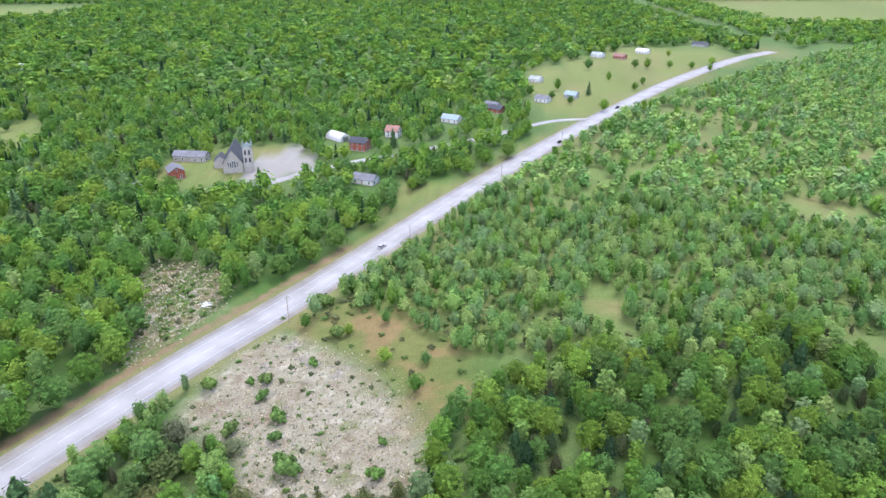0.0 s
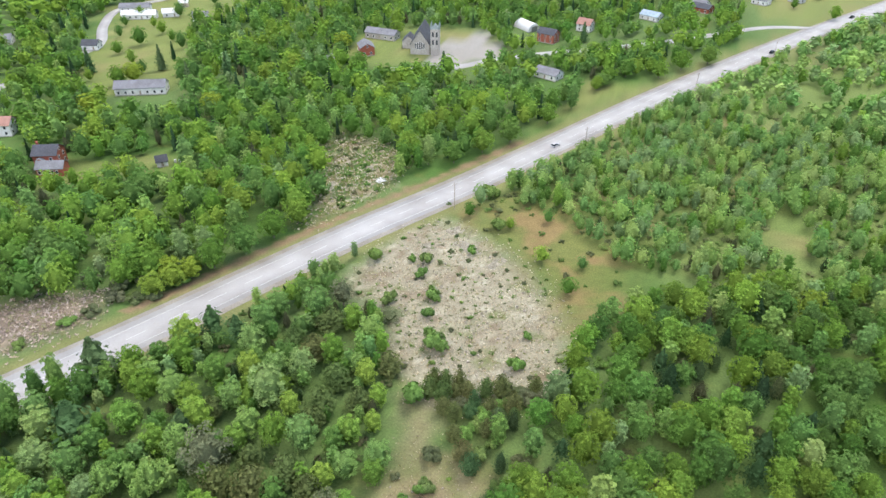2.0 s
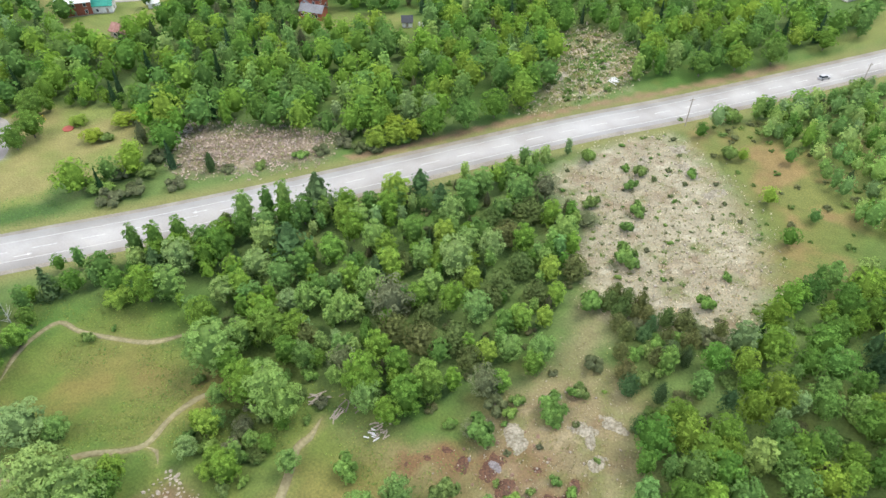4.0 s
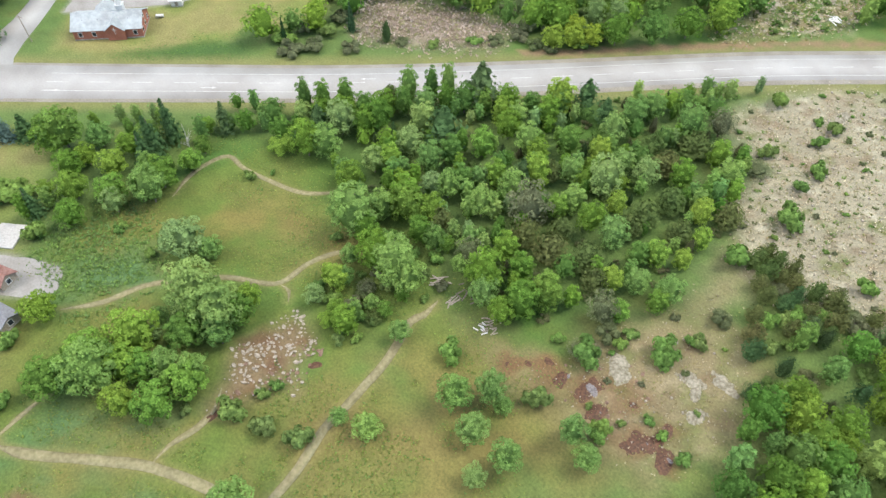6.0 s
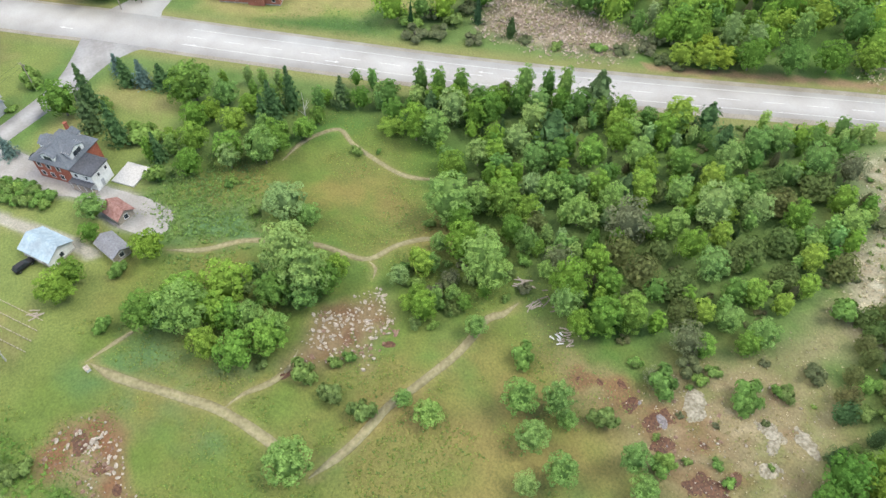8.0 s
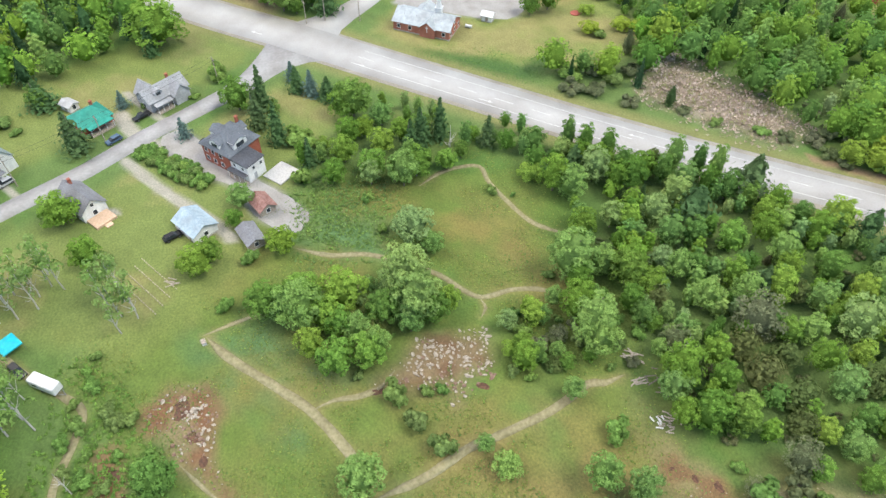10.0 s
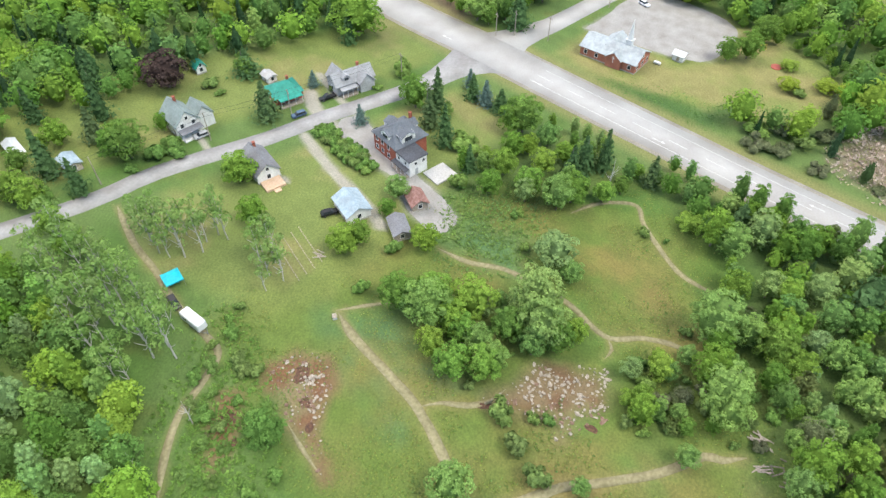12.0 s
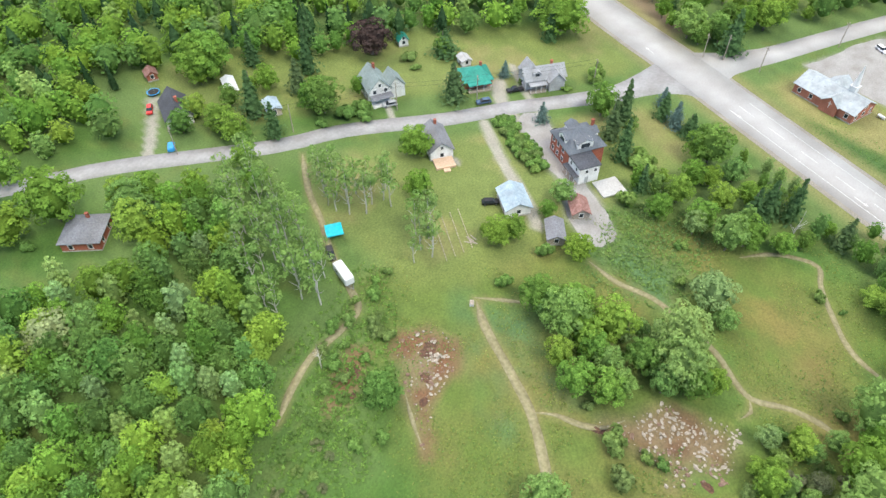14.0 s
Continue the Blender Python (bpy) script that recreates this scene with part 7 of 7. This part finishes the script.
for px, py, yw, L, W, rf, wl in ((12.2, 478.7, -30, 13, 8, "blue_roof", "white_wall"), (46.1, 509.7, -30, 13, 9, "shingle", "brick"), (44.8, 520.8, -30, 11, 8, "grey_shingle", "white_wall"), (87.9, 543.7, -35, 11, 8, "grey_shingle", "white_wall"), (113.9, 557.6, -35, 10, 7, "blue_roof", "grey_wall"), (93.9, 626.9, -35, 11, 8, "pale_roof", "white_wall"),
                                  (183.1, 768.6, -40, 13, 9, "pale_roof", "white_wall"), (204.6, 756.3, -40, 13, 8, "rust_roof", "brick"), (240.7, 794, -40, 14, 9, "white_metal", "white_wall"), (327, 848.3, -40, 18, 10, "shingle", "grey_wall"), (-316.2, 386.9, 20, 22, 6, "white_metal", "white_wall"), (-331, 402.6, 20, 20, 6, "grey_shingle", "white_wall"),
                                  (-299.3, 396.6, 30, 10, 4, "white_metal", "white_wall"), (-275.6, 395.1, 30, 10, 8, "grey_shingle", "white_wall"), (-306.2, 422.3, 30, 6, 4, "white_metal", "tan_wall"), (-326.1, 476.6, 10, 9, 4, "white_metal", "white_wall"), (-301.3, 322, 15, 9, 7, "shingle", "white_wall"), (-359.1, 316.7, 30, 10, 8, "grey_shingle", "white_wall"), (-422.5, 708.4, 10, 14, 9, "white_metal", "white_wall"), (-364.9, 707.9, 30, 14, 9, "grey_shingle", "white_wall")):
    house("cottage" if L < 15 else "long_cottage", px, py, yw, L, W, 3.2, 5.4, wl, rf, "%s house with %s roof" % ({"white_wall": "white-sided", "brick": "red brick", "grey_wall": "grey-sided", "tan_wall": "tan-sided"}[wl], {"blue_roof": "pale blue", "shingle": "dark", "grey_shingle": "grey", "pale_roof": "pale", "rust_roof": "rusty red", "white_metal": "white"}[rf]))


M["straw"] = speckled("straw_mulch", (0.25, 0.22, 0.14), (0.45, 0.41, 0.30), 0.4, 0.95)


# ---------------------------------------------------------------- vehicles
def car(x, y, yaw, paint, label, tall=1.6, length=4.6, name="car", bed=False):
    o = thing(name, x, y, yaw, label, "car" if name == "car" else "truck")
    a, w = length / 2, 0.9
    bm = bmesh.new()
    b2 = bmesh.new()
    side = [(-a, 0.35), (a, 0.35), (a, 0.75), (a - 0.25, 0.95), (-a + 0.05, 1.0), (-a, 0.8)]
    v = [[b2.verts.new((p, s * w, q)) for p, q in side] for s in (-1, 1)]
    n = len(side)
    b2.faces.new(v[0]), b2.faces.new(v[1][::-1])
    for k in range(n):
        b2.faces.new((v[0][k], v[1][k], v[1][(k + 1) % n], v[0][(k + 1) % n])[::-1])
    bmesh.ops.recalc_face_normals(b2, faces=b2.faces[:])
    bmesh.ops.bevel(b2, geom=b2.edges[:], offset=0.07, segments=2, affect="EDGES")
    join_into(bm, b2)
    part("body", bm, M[paint], o)
    x0, x1 = (-a + 1.9, a - 1.4) if bed else (-a + 0.25, a - 1.15)
    bm = bmesh.new()
    solid(bm, [(x0, -0.84, 0.95), (x1, -0.84, 0.95), (x1, 0.84, 0.95), (x0, 0.84, 0.95), (x0 + 0.3, -0.66, tall - 0.06), (x1 - 0.75, -0.66, tall - 0.06), (x1 - 0.75, 0.66, tall - 0.06), (x0 + 0.3, 0.66, tall - 0.06)],
          [(0, 1, 5, 4), (1, 2, 6, 5), (2, 3, 7, 6), (3, 0, 4, 7), (4, 5, 6, 7)])
    part("glass", bm, M["glass"], o)
    bm = bmesh.new()
    box(bm, x0 + 0.28, x1 - 0.72, -0.68, 0.68, tall - 0.07, tall, 0.03)
    part("car_roof", bm, M[paint], o)
    for sx in (-1, 1):
        for sy in (-1, 1):
            bm = bmesh.new()
            tube(bm, (sx * a * 0.62, sy * 0.72, 0.34), (sx * a * 0.62, sy * 0.93, 0.34), 0.34, 12)
            wh = part("wheel", bm, M["rubber"], o)
            bm = bmesh.new()
            tube(bm, (sx * a * 0.62, sy * 0.90, 0.34), (sx * a * 0.62, sy * 0.945, 0.34), 0.19, 8)
            part("rim", bm, M["grey_metal"], wh)
    return o


car(-151.4, -45.1, 46.7, "car_black", "black car parked beside the brick house")
car(-156.2, -70.9, -47.2, "car_blue", "dark blue car parked on the cottage drive")
car(-166.3, -65, -47.3, "car_black", "dark pickup truck parked behind the grey house", 1.8, 5.4, "pickup_truck", True)
car(-141.7, -95.5, -45, "car_silver", "silver car parked on the house drive")
car(-105.5, -158.2, 43.3, "car_red", "red car parked behind the dark-roofed house")
car(-82.6, -76.2, 47.2, "car_black", "dark car parked beside the trail", 1.75)
car(-117, -49.9, 122.9, "car_black", "black car parked behind the garage")
car(-244.1, 33.2, 41.7, "car_white", "white car parked on the chapel lot")
car(81.1, 422.4, 56.3, "car_black", "dark car on the highway")
car(142.7, 519, 55.1, "car_black", "dark pickup truck on the highway", 1.85, 5.6, "pickup_truck", True)
car(287.3, 687.9, 228.8, "car_silver", "pale car on the highway")
car(-23.1, 261.4, 56.6, "car_silver", "silver car on the highway")

# travel trailer, canopy
o = thing("travel_trailer", -78.1, -69.2, 61.2, "white travel trailer parked in the grass", "trailer")
bm = bmesh.new()
box(bm, -3.4, 3.2, -1.2, 1.2, 0.6, 2.9, 0.22)
part("body", bm, M["white_metal"], o)
for sy in (-1, 1):
    bm = bmesh.new()
    tube(bm, (-0.3, sy * 1.0, 0.34), (-0.3, sy * 1.22, 0.34), 0.34, 12)
    part("wheel", bm, M["rubber"], o)
    bm = bmesh.new()
    box(bm, -2.2, -0.8, sy * 1.2 - 0.02, sy * 1.2 + 0.02, 1.5, 2.2)
    part("pane", bm, M["glass"], o)
bm = bmesh.new()
tube(bm, (3.1, 0.7, 0.6), (4.6, 0, 0.55), 0.06), tube(bm, (3.1, -0.7, 0.6), (4.6, 0, 0.55), 0.06), tube(bm, (4.5, 0, -0.1), (4.5, 0, 0.6), 0.05)
part("hitch", bm, M["grey_metal"], o)
o = thing("canopy_tent", -88.4, -79, 45.2, "turquoise square canopy tent on four poles", "tent")
bm = bmesh.new()
solid(bm, [(-2.1, -2.1, 2.3), (2.1, -2.1, 2.3), (2.1, 2.1, 2.3), (-2.1, 2.1, 2.3), (0, 0, 3.2), (-2.1, -2.1, 2.0), (2.1, -2.1, 2.0), (2.1, 2.1, 2.0), (-2.1, 2.1, 2.0)],
      [(0, 1, 4), (1, 2, 4), (2, 3, 4), (3, 0, 4), (5, 6, 1, 0), (6, 7, 2, 1), (7, 8, 3, 2), (8, 5, 0, 3)])
part("top", bm, M["tarp"], o)
for sx in (-2, 2):
    for sy in (-2, 2):
        bm = bmesh.new()
        tube(bm, (sx, sy, -0.2), (sx, sy, 2.25), 0.04)
        part("pole", bm, M["grey_metal"], o)
# garden play things
o = thing("trampoline", -112.8, -163.9, 3.2, "round trampoline with dark netting and blue pad", "trampoline")
bm = bmesh.new()
tube(bm, (0, 0, 0.75), (0, 0, 0.82), 2.0, 20)
part("pad", bm, M["blue_plastic"], o)
bm = bmesh.new()
tube(bm, (0, 0, 0.83), (0, 0, 0.86), 1.7, 20)
part("mat", bm, M["rubber"], o)
for k in range(6):
    bm = bmesh.new()
    a = k * 1.0472
    tube(bm, (1.95 * math.cos(a), 1.95 * math.sin(a), -0.1), (1.95 * math.cos(a), 1.95 * math.sin(a), 2.4), 0.035)
    part("post", bm, M["grey_metal"], o)
o = thing("play_slide", -220.4, 71.8, 31.4, "yellow plastic slide on the lawn", "slide")
bm = bmesh.new()
solid(bm, [(-1.6, -0.4, 0.1), (-1.6, 0.4, 0.1), (1.2, 0.4, 1.8), (1.2, -0.4, 1.8), (-1.6, -0.4, 0.22), (-1.6, 0.4, 0.22), (1.2, 0.4, 1.95), (1.2, -0.4, 1.95)], [(0, 1, 2, 3), (7, 6, 5, 4), (0, 4, 5, 1), (1, 5, 6, 2), (2, 6, 7, 3), (3, 7, 4, 0)])
M["yellow_plastic"] = speckled("yellow_plastic", (0.62, 0.48, 0.06), (0.75, 0.58, 0.08), 1.0, 0.4)
part("chute", bm, M["yellow_plastic"], o)
for s in (-0.35, 0.35):
    bm = bmesh.new()
    tube(bm, (1.1, s, 1.85), (1.7, s, -0.1), 0.05)
    part("leg", bm, M["yellow_plastic"], o)
o = thing("sandbox", -208.6, 74.5, 1.3, "round red sandbox on the lawn", "sandbox")
bm = bmesh.new()
tube(bm, (0, 0, -0.1), (0, 0, 0.25), 1.7, 18)
part("tub", bm, M["faded_red"], o)
o = thing("propane_tank", -203.6, 36.1, 61.7, "white propane tank beside the chapel", "tank")
bm = bmesh.new()
tube(bm, (-1.1, 0, 0.7), (1.1, 0, 0.7), 0.5, 12)
part("tank", bm, M["white_metal"], o)
for s in (-0.7, 0.7):
    bm = bmesh.new()
    box(bm, s - 0.1, s + 0.1, -0.4, 0.4, -0.1, 0.3)
    part("foot", bm, M["stone"], o)
o = thing("box", -85.1, -39.3, 23.1, "white wooden box beside the trail", "box")
bm = bmesh.new()
box(bm, -0.6, 0.6, -0.45, 0.45, -0.05, 0.7, 0.03)
part("body", bm, M["white_wall"], o)
bm = bmesh.new()
box(bm, -0.66, 0.66, -0.5, 0.5, 0.7, 0.78)
part("lid", bm, M["wood"], o)
o = thing("tarpaulin", -95.2, -139.7, 43.3, "blue tarpaulin over a load by the street", "tarpaulin")
bm = bmesh.new()
box(bm, -1.8, 1.8, -1.0, 1.0, -0.1, 1.2, 0.3)
part("cover", bm, M["blue_plastic"], o)
for px, py in ((-167.7, 205.2), (-166.1, 205.8)):
    o = thing("beehive", px, py, 20, "white beehive box on the grass", "beehive")
    bm = bmesh.new()
    box(bm, -0.35, 0.35, -0.35, 0.35, -0.05, 1.1, 0.02)
    part("body", bm, M["white_wall"], o)
    bm = bmesh.new()
    box(bm, -0.42, 0.42, -0.42, 0.42, 1.1, 1.18)
    part("lid", bm, M["white_metal"], o)


# ---------------------------------------------------------------- poles and wires
def pole(x, y, h, yaw, arm=True):
    o = thing("utility_pole", x, y, yaw, "tall weathered wooden utility pole", "pole", "utility poles")
    bm = bmesh.new()
    tube(bm, (0, 0, -0.5), (0, 0, h), 0.17, 8, 0.11)
    part("shaft", bm, M["wood"], o)
    if arm:
        bm = bmesh.new()
        box(bm, -1.1, 1.1, -0.06, 0.06, h - 0.9, h - 0.75)
        part("crossarm", bm, M["wood"], o)
        for s in (-1, 0, 1):
            bm = bmesh.new()
            tube(bm, (s, 0, h - 0.75), (s, 0, h - 0.55), 0.05)
            part("insulator", bm, M["grey_metal"], o)
    return (x, y, h)


for x, y in ((-50.8, 199.9), (-10.9, 260.9), (35.6, 342.4), (80.2, 411.4)):
    pole(x, y, 10.5, 57)
st_poles = [pole(x, y, 9.5, 42) for x, y in ((-180.6, -44.6), (-155.6, -72.9), (-140.7, -92.3), (-117.5, -113.6), (-94, -136.3))]
pole(-212.9, -18.3, 8.5, 30), pole(-214.2, -11.9, 9, 30), pole(-212.6, -0.2, 9, 40), pole(-240.1, 20.4, 9, 40)


def wire(a, b, z, sag, off):
    o = new("power_line")
    bm = bmesh.new()
    pts = []
    d = Vector((b[0] - a[0], b[1] - a[1], 0)).normalized()
    n = Vector((d.y, -d.x, 0)) * off
    for k in range(9):
        u = k / 8
        pts.append(Vector((a[0] + (b[0] - a[0]) * u, a[1] + (b[1] - a[1]) * u, z - sag * 4 * u * (1 - u))) + n)
    side = Vector((d.y, -d.x, 0)) * 0.03
    up = Vector((0, 0, 0.03))
    rings = [[bm.verts.new(p + e) for e in (side, up, -side, -up)] for p in pts]
    for r0, r1 in zip(rings, rings[1:]):
        for k in range(4):
            bm.faces.new((r0[k], r0[(k + 1) % 4], r1[(k + 1) % 4], r1[k]))
    bm.faces.new(rings[0])
    bm.faces.new(rings[-1][::-1])
    bmesh.ops.recalc_face_normals(bm, faces=bm.faces)
    part("cable", bm, M["rubber"], o)
    tagged(o, "thin dark overhead power line between poles", "cable", "power lines")


for row, z in ((st_poles, 8.9),):
    for a, b in zip(row, row[1:]):
        for offs in (-1, 1):
            wire(a, b, z, 0.5, offs)


# ---------------------------------------------------------------- rocks, debris, garden
def rock_model(seed, mat):
    r = random.Random(seed)
    bm = bmesh.new()
    bmesh.ops.create_icosphere(bm, subdivisions=1, radius=0.5)
    for v in bm.verts:
        v.co *= r.uniform(0.7, 1.2)
        v.co.z *= 0.6
    me = bpy.data.meshes.new("rock")
    bm.to_mesh(me)
    bm.free()
    me.materials.append(mat)
    return me


pale = [rock_model(k, M["rock"]) for k in range(4)]
rust = [rock_model(k + 9, M["red_rock"]) for k in range(4)]


def rocks(poly, count, gap, meshes, seed, size, label, group):
    r = np.random.default_rng(seed)
    for x, y in scatter(poly, gap, seed, lambda x, y: fbm(x, y, 4, seed) > 0.5, most=count):
        o = new("rock", meshes[r.integers(len(meshes))])
        s = r.uniform(*size) ** 1.0
        o.matrix_world = Matrix.LocRotScale((x, y, 0.1 * s - 0.05), Euler((r.normal() * 0.3, r.normal() * 0.3, r.uniform(0, 6.3))), (s * r.uniform(0.8, 2.0), s, s * r.uniform(0.4, 0.9)))
        tagged(o, label, "rock", group)


def outcrop(x, y, w, d, seed, mat="pale_outcrop", label="low pale bare rock outcrop in the barren", tall=0.5, turn=None):
    """A patch of bare rock that breaks through the ground with a ragged outline, ledges and cracks."""
    r = random.Random(seed)
    n = 30
    u, v = np.meshgrid(np.linspace(-1.35, 1.35, n), np.linspace(-1.35, 1.35, n))
    px, py = u * w, v * d
    h = 1.0 - np.hypot(u, v) + (fbm(px + seed * 17, py, 2.2, 31, 5) - 0.5) * 1.9
    h += 0.22 * (fbm(px + seed * 17, py, 0.5, 37, 2) - 0.5)
    z = np.minimum(h * tall, tall * 0.75 + 0.1 * h * tall) - 0.06
    live = z > -0.12
    i = np.arange(n * n).reshape(n, n)
    q = np.stack([i[:-1, :-1], i[:-1, 1:], i[1:, 1:], i[1:, :-1]], -1).reshape(-1, 4)
    q = q[live.ravel()[q].any(1)]
    ids, inv = np.unique(q, return_inverse=True)
    o = thing("rock_outcrop", x, y, r.uniform(1.5, 184.6) if turn is None else turn, label, "rock", "rock outcrops")
    me = bpy.data.meshes.new("slab")
    fill_mesh(me, np.stack([px.ravel(), py.ravel(), np.maximum(z.ravel(), -0.3)], 1)[ids], inv.reshape(-1, 4))
    me.materials.append(M[mat])
    p = new("slab", me)
    p.parent = o


for k, (cx, cy, n) in enumerate(((-77.5, 6.1, 26), (-75.6, 12.1, 28), (-78.8, 18, 26), (-72.7, 17.9, 30), (-71.4, 3.2, 12), (-66.5, 13.1, 8), (-72.5, 10.1, 14))):
    rocks([(cx - 3, cy - 3), (cx + 3, cy - 3), (cx + 3, cy + 3), (cx - 3, cy + 3)], n, 0.7, pale if k % 3 else pale + rust[:1], 141 + k, (0.25, 1.05), "pale angular rock on bare brown soil", "pale rocks")
rocks([(-71.6, 15.3), (-69.7, 21.6), (-65.6, 17.6), (-68.3, 0), (-71.4, 0.9)], 22, 0.9, rust, 42, (0.5, 1.2), "rusty brown rock on bare soil", "brown rocks")
rocks([(-71.9, -46.2), (-73.1, -39.1), (-69.2, -36.9), (-67.6, -37.8), (-66.8, -43.8)], 75, 0.6, pale, 43, (0.4, 1.5), "pale broken rock on red soil", "pale rocks")
rocks([(-67.9, -43.9), (-68.2, -35.8), (-60.1, -34.3), (-57.9, -38.2)], 40, 0.9, pale[:2] + rust[:1], 143, (0.3, 1.0), "pale broken rock on red soil", "pale rocks")
rocks(RED_ROCK, 30, 1.8, rust, 44, (0.4, 1.1), "reddish broken rock on red soil", "brown rocks")
for k, (ox, oy, ow) in enumerate(((-69.5, -42, 2.6), (-64, -39.6, 2.0), (-57.9, -36.7, 1.5), (-58.3, -53.5, 2.0), (-52.2, -50.5, 1.6), (-69.2, -4.1, 1.2), (-67.6, 17.5, 1.2))):
    outcrop(ox, oy, ow, ow * 0.6, k + 70, "wet_rock", "flat dark red-brown rock in bare soil", 0.16)
rocks(RED_ROCK_EAST, 14, 2.2, rust, 45, (0.4, 1.0), "dark reddish rock at the meadow edge", "brown rocks")
def stones(poly, count, gap, seed, size, label):
    """Loose stones past counting, joined into one object."""
    r = np.random.default_rng(seed)
    v0 = np.array([v.co for v in pale[0].vertices])
    f0 = np.array([tuple(q.vertices) for q in pale[0].polygons])
    V, F = [], []
    for k, (x, y) in enumerate(scatter(poly, gap, seed, most=count)):
        s, a = r.uniform(*size), r.uniform(0, 6.28)
        w = v0 * s * r.uniform(0.6, 1.4, 3)
        V.append(np.stack([w[:, 0] * np.cos(a) - w[:, 1] * np.sin(a) + x, w[:, 0] * np.sin(a) + w[:, 1] * np.cos(a) + y, w[:, 2] + 0.05 * s], 1))
        F.append(f0 + k * len(v0))
    me = bpy.data.meshes.new("loose_stones")
    fill_mesh(me, np.vstack(V), np.vstack(F))
    me.materials.append(M["rock"])
    tagged(new("loose_stones", me), label, "stones", kind="stuff")


stones(BARREN, 160, 2.2, 51, (0.25, 0.9), "loose pale stones on the barren ground")
stones(ROCK_FIELD, 110, 0.9, 53, (0.12, 0.5), "loose broken stones on bare soil")
stones(RED_ROCK_EAST, 40, 1.4, 54, (0.15, 0.5), "loose stones at the meadow edge")
stones(RED_ROCK, 60, 0.9, 52, (0.2, 0.6), "loose small stones on red soil")
stones(BARREN_SOUTH, 45, 2.4, 46, (0.2, 0.7), "loose pale stones on the southern barren")
stones(NORTH_CLEARING, 120, 1.8, 47, (0.3, 1.2), "loose pale stones in the rough clearing")
stones([(-185, 100.4), (-179.2, 91.8), (-172.4, 85.3), (-170.4, 89.7), (-179.6, 102.6)], 70, 0.8, 48, (0.5, 1.6), "pale stones heaped beside the marsh")


for k, (ox, oy, ow, od) in enumerate(((-32.4, 67.8, 3.6, 2.3), (-22.7, 77.4, 3.2, 1.5), (-17.7, 82.6, 2.6, 1.5), (-16, 72.5, 2.4, 1.5), (-30.5, 81.1, 2.2, 1.2), (-19.5, 76.2, 1.8, 1.0), (-40.4, 177.2, 4.5, 2.4), (-29.9, 169.7, 3.5, 2), (-46.7, 185.7, 3.2, 2), (-53, 173.3, 2.8, 1.8), (-91.1, 222.2, 3, 1.8), (-99.7, 203.5, 3.2, 1.6))):
    outcrop(ox, oy, ow, od, k)
for k, (ox, oy, ow) in enumerate(WET_PATCHES):
    outcrop(ox, oy, ow * 1.25, ow * 0.75, k + 30, "wet_rock", "dark red-brown wet rock patch in the grass", 0.16)
    if ow > 1.5:
        outcrop(ox + 0.4, oy + 0.9, ow * 0.5, ow * 0.35, k + 50, "dark_rock", "small dark grey rock on a wet patch", 0.3)


def lumber(x, y, count, seed, spread, label, lengths=(1.5, 4.0), mat="wood", name="lumber_pile"):
    r = random.Random(seed)
    o = thing(name, x, y, 0, label, "lumber")
    for k in range(count):
        bm = bmesh.new()
        ln = r.uniform(*lengths)
        box(bm, -ln / 2, ln / 2, -0.14, 0.14, 0, 0.06)
        p = part("board", bm, M[mat], o)
        p.matrix_local = pose(r.gauss(0, spread), r.gauss(0, spread), 0.05 + 0.05 * k * 0.6, r.uniform(-4, 4), r.uniform(-4, 4), seed * 40 + r.gauss(0, 70 if name == "brush_pile" else 22))


lumber(-56, 50.6, 8, 5, 0.7, "heap of broken white boards and scrap", (0.5, 1.6), "white_wall", "scrap_heap")
lumber(-55.1, 51.9, 16, 15, 1.1, "heap of grey weathered boards and scrap", (0.6, 2.0), "wood", "scrap_heap")
lumber(-70.3, 50.1, 9, 6, 0.5, "stack of grey weathered boards", (2.6, 4.2))
lumber(-64.7, 49.1, 5, 7, 0.8, "loose pale boards on the grass", (2.5, 4.0))
lumber(-63.3, 55.9, 34, 8, 1.8, "sprawling pile of brown dead branches", (0.8, 2.6), "bark", "brush_pile")
lumber(-83.6, 212.6, 14, 9, 1.2, "scattered white boards in the clearing", (1.5, 4), "white_wall")
lumber(-102.3, -47.7, 6, 11, 0.8, "few grey boards by the shed", (1.5, 3))
for k in range(4):
    o = thing("garden_row", -102.6 + (k - 1.5) * 2.2, -53.4 - (k - 1.5) * 1.2, 42, "raised garden row with pale straw mulch", "garden row", "garden rows")
    for j in range(16):
        bm = bmesh.new()
        box(bm, -7.2 + j * 0.9, -6.6 + j * 0.9, -0.13, 0.13, -0.05, 0.1 + 0.05 * ((j * 7 + k) % 3), 0.04)
        part("mulch", bm, M["straw"], o)
for m in models + [maple, bright_tree, grey_tree, meadow_tree, dead_tree, cedar, spruce, pine, birch, shrub, brown_cedar, grey_shrub]:
    for o in (m, *m.children):
        bpy.data.objects.remove(o)
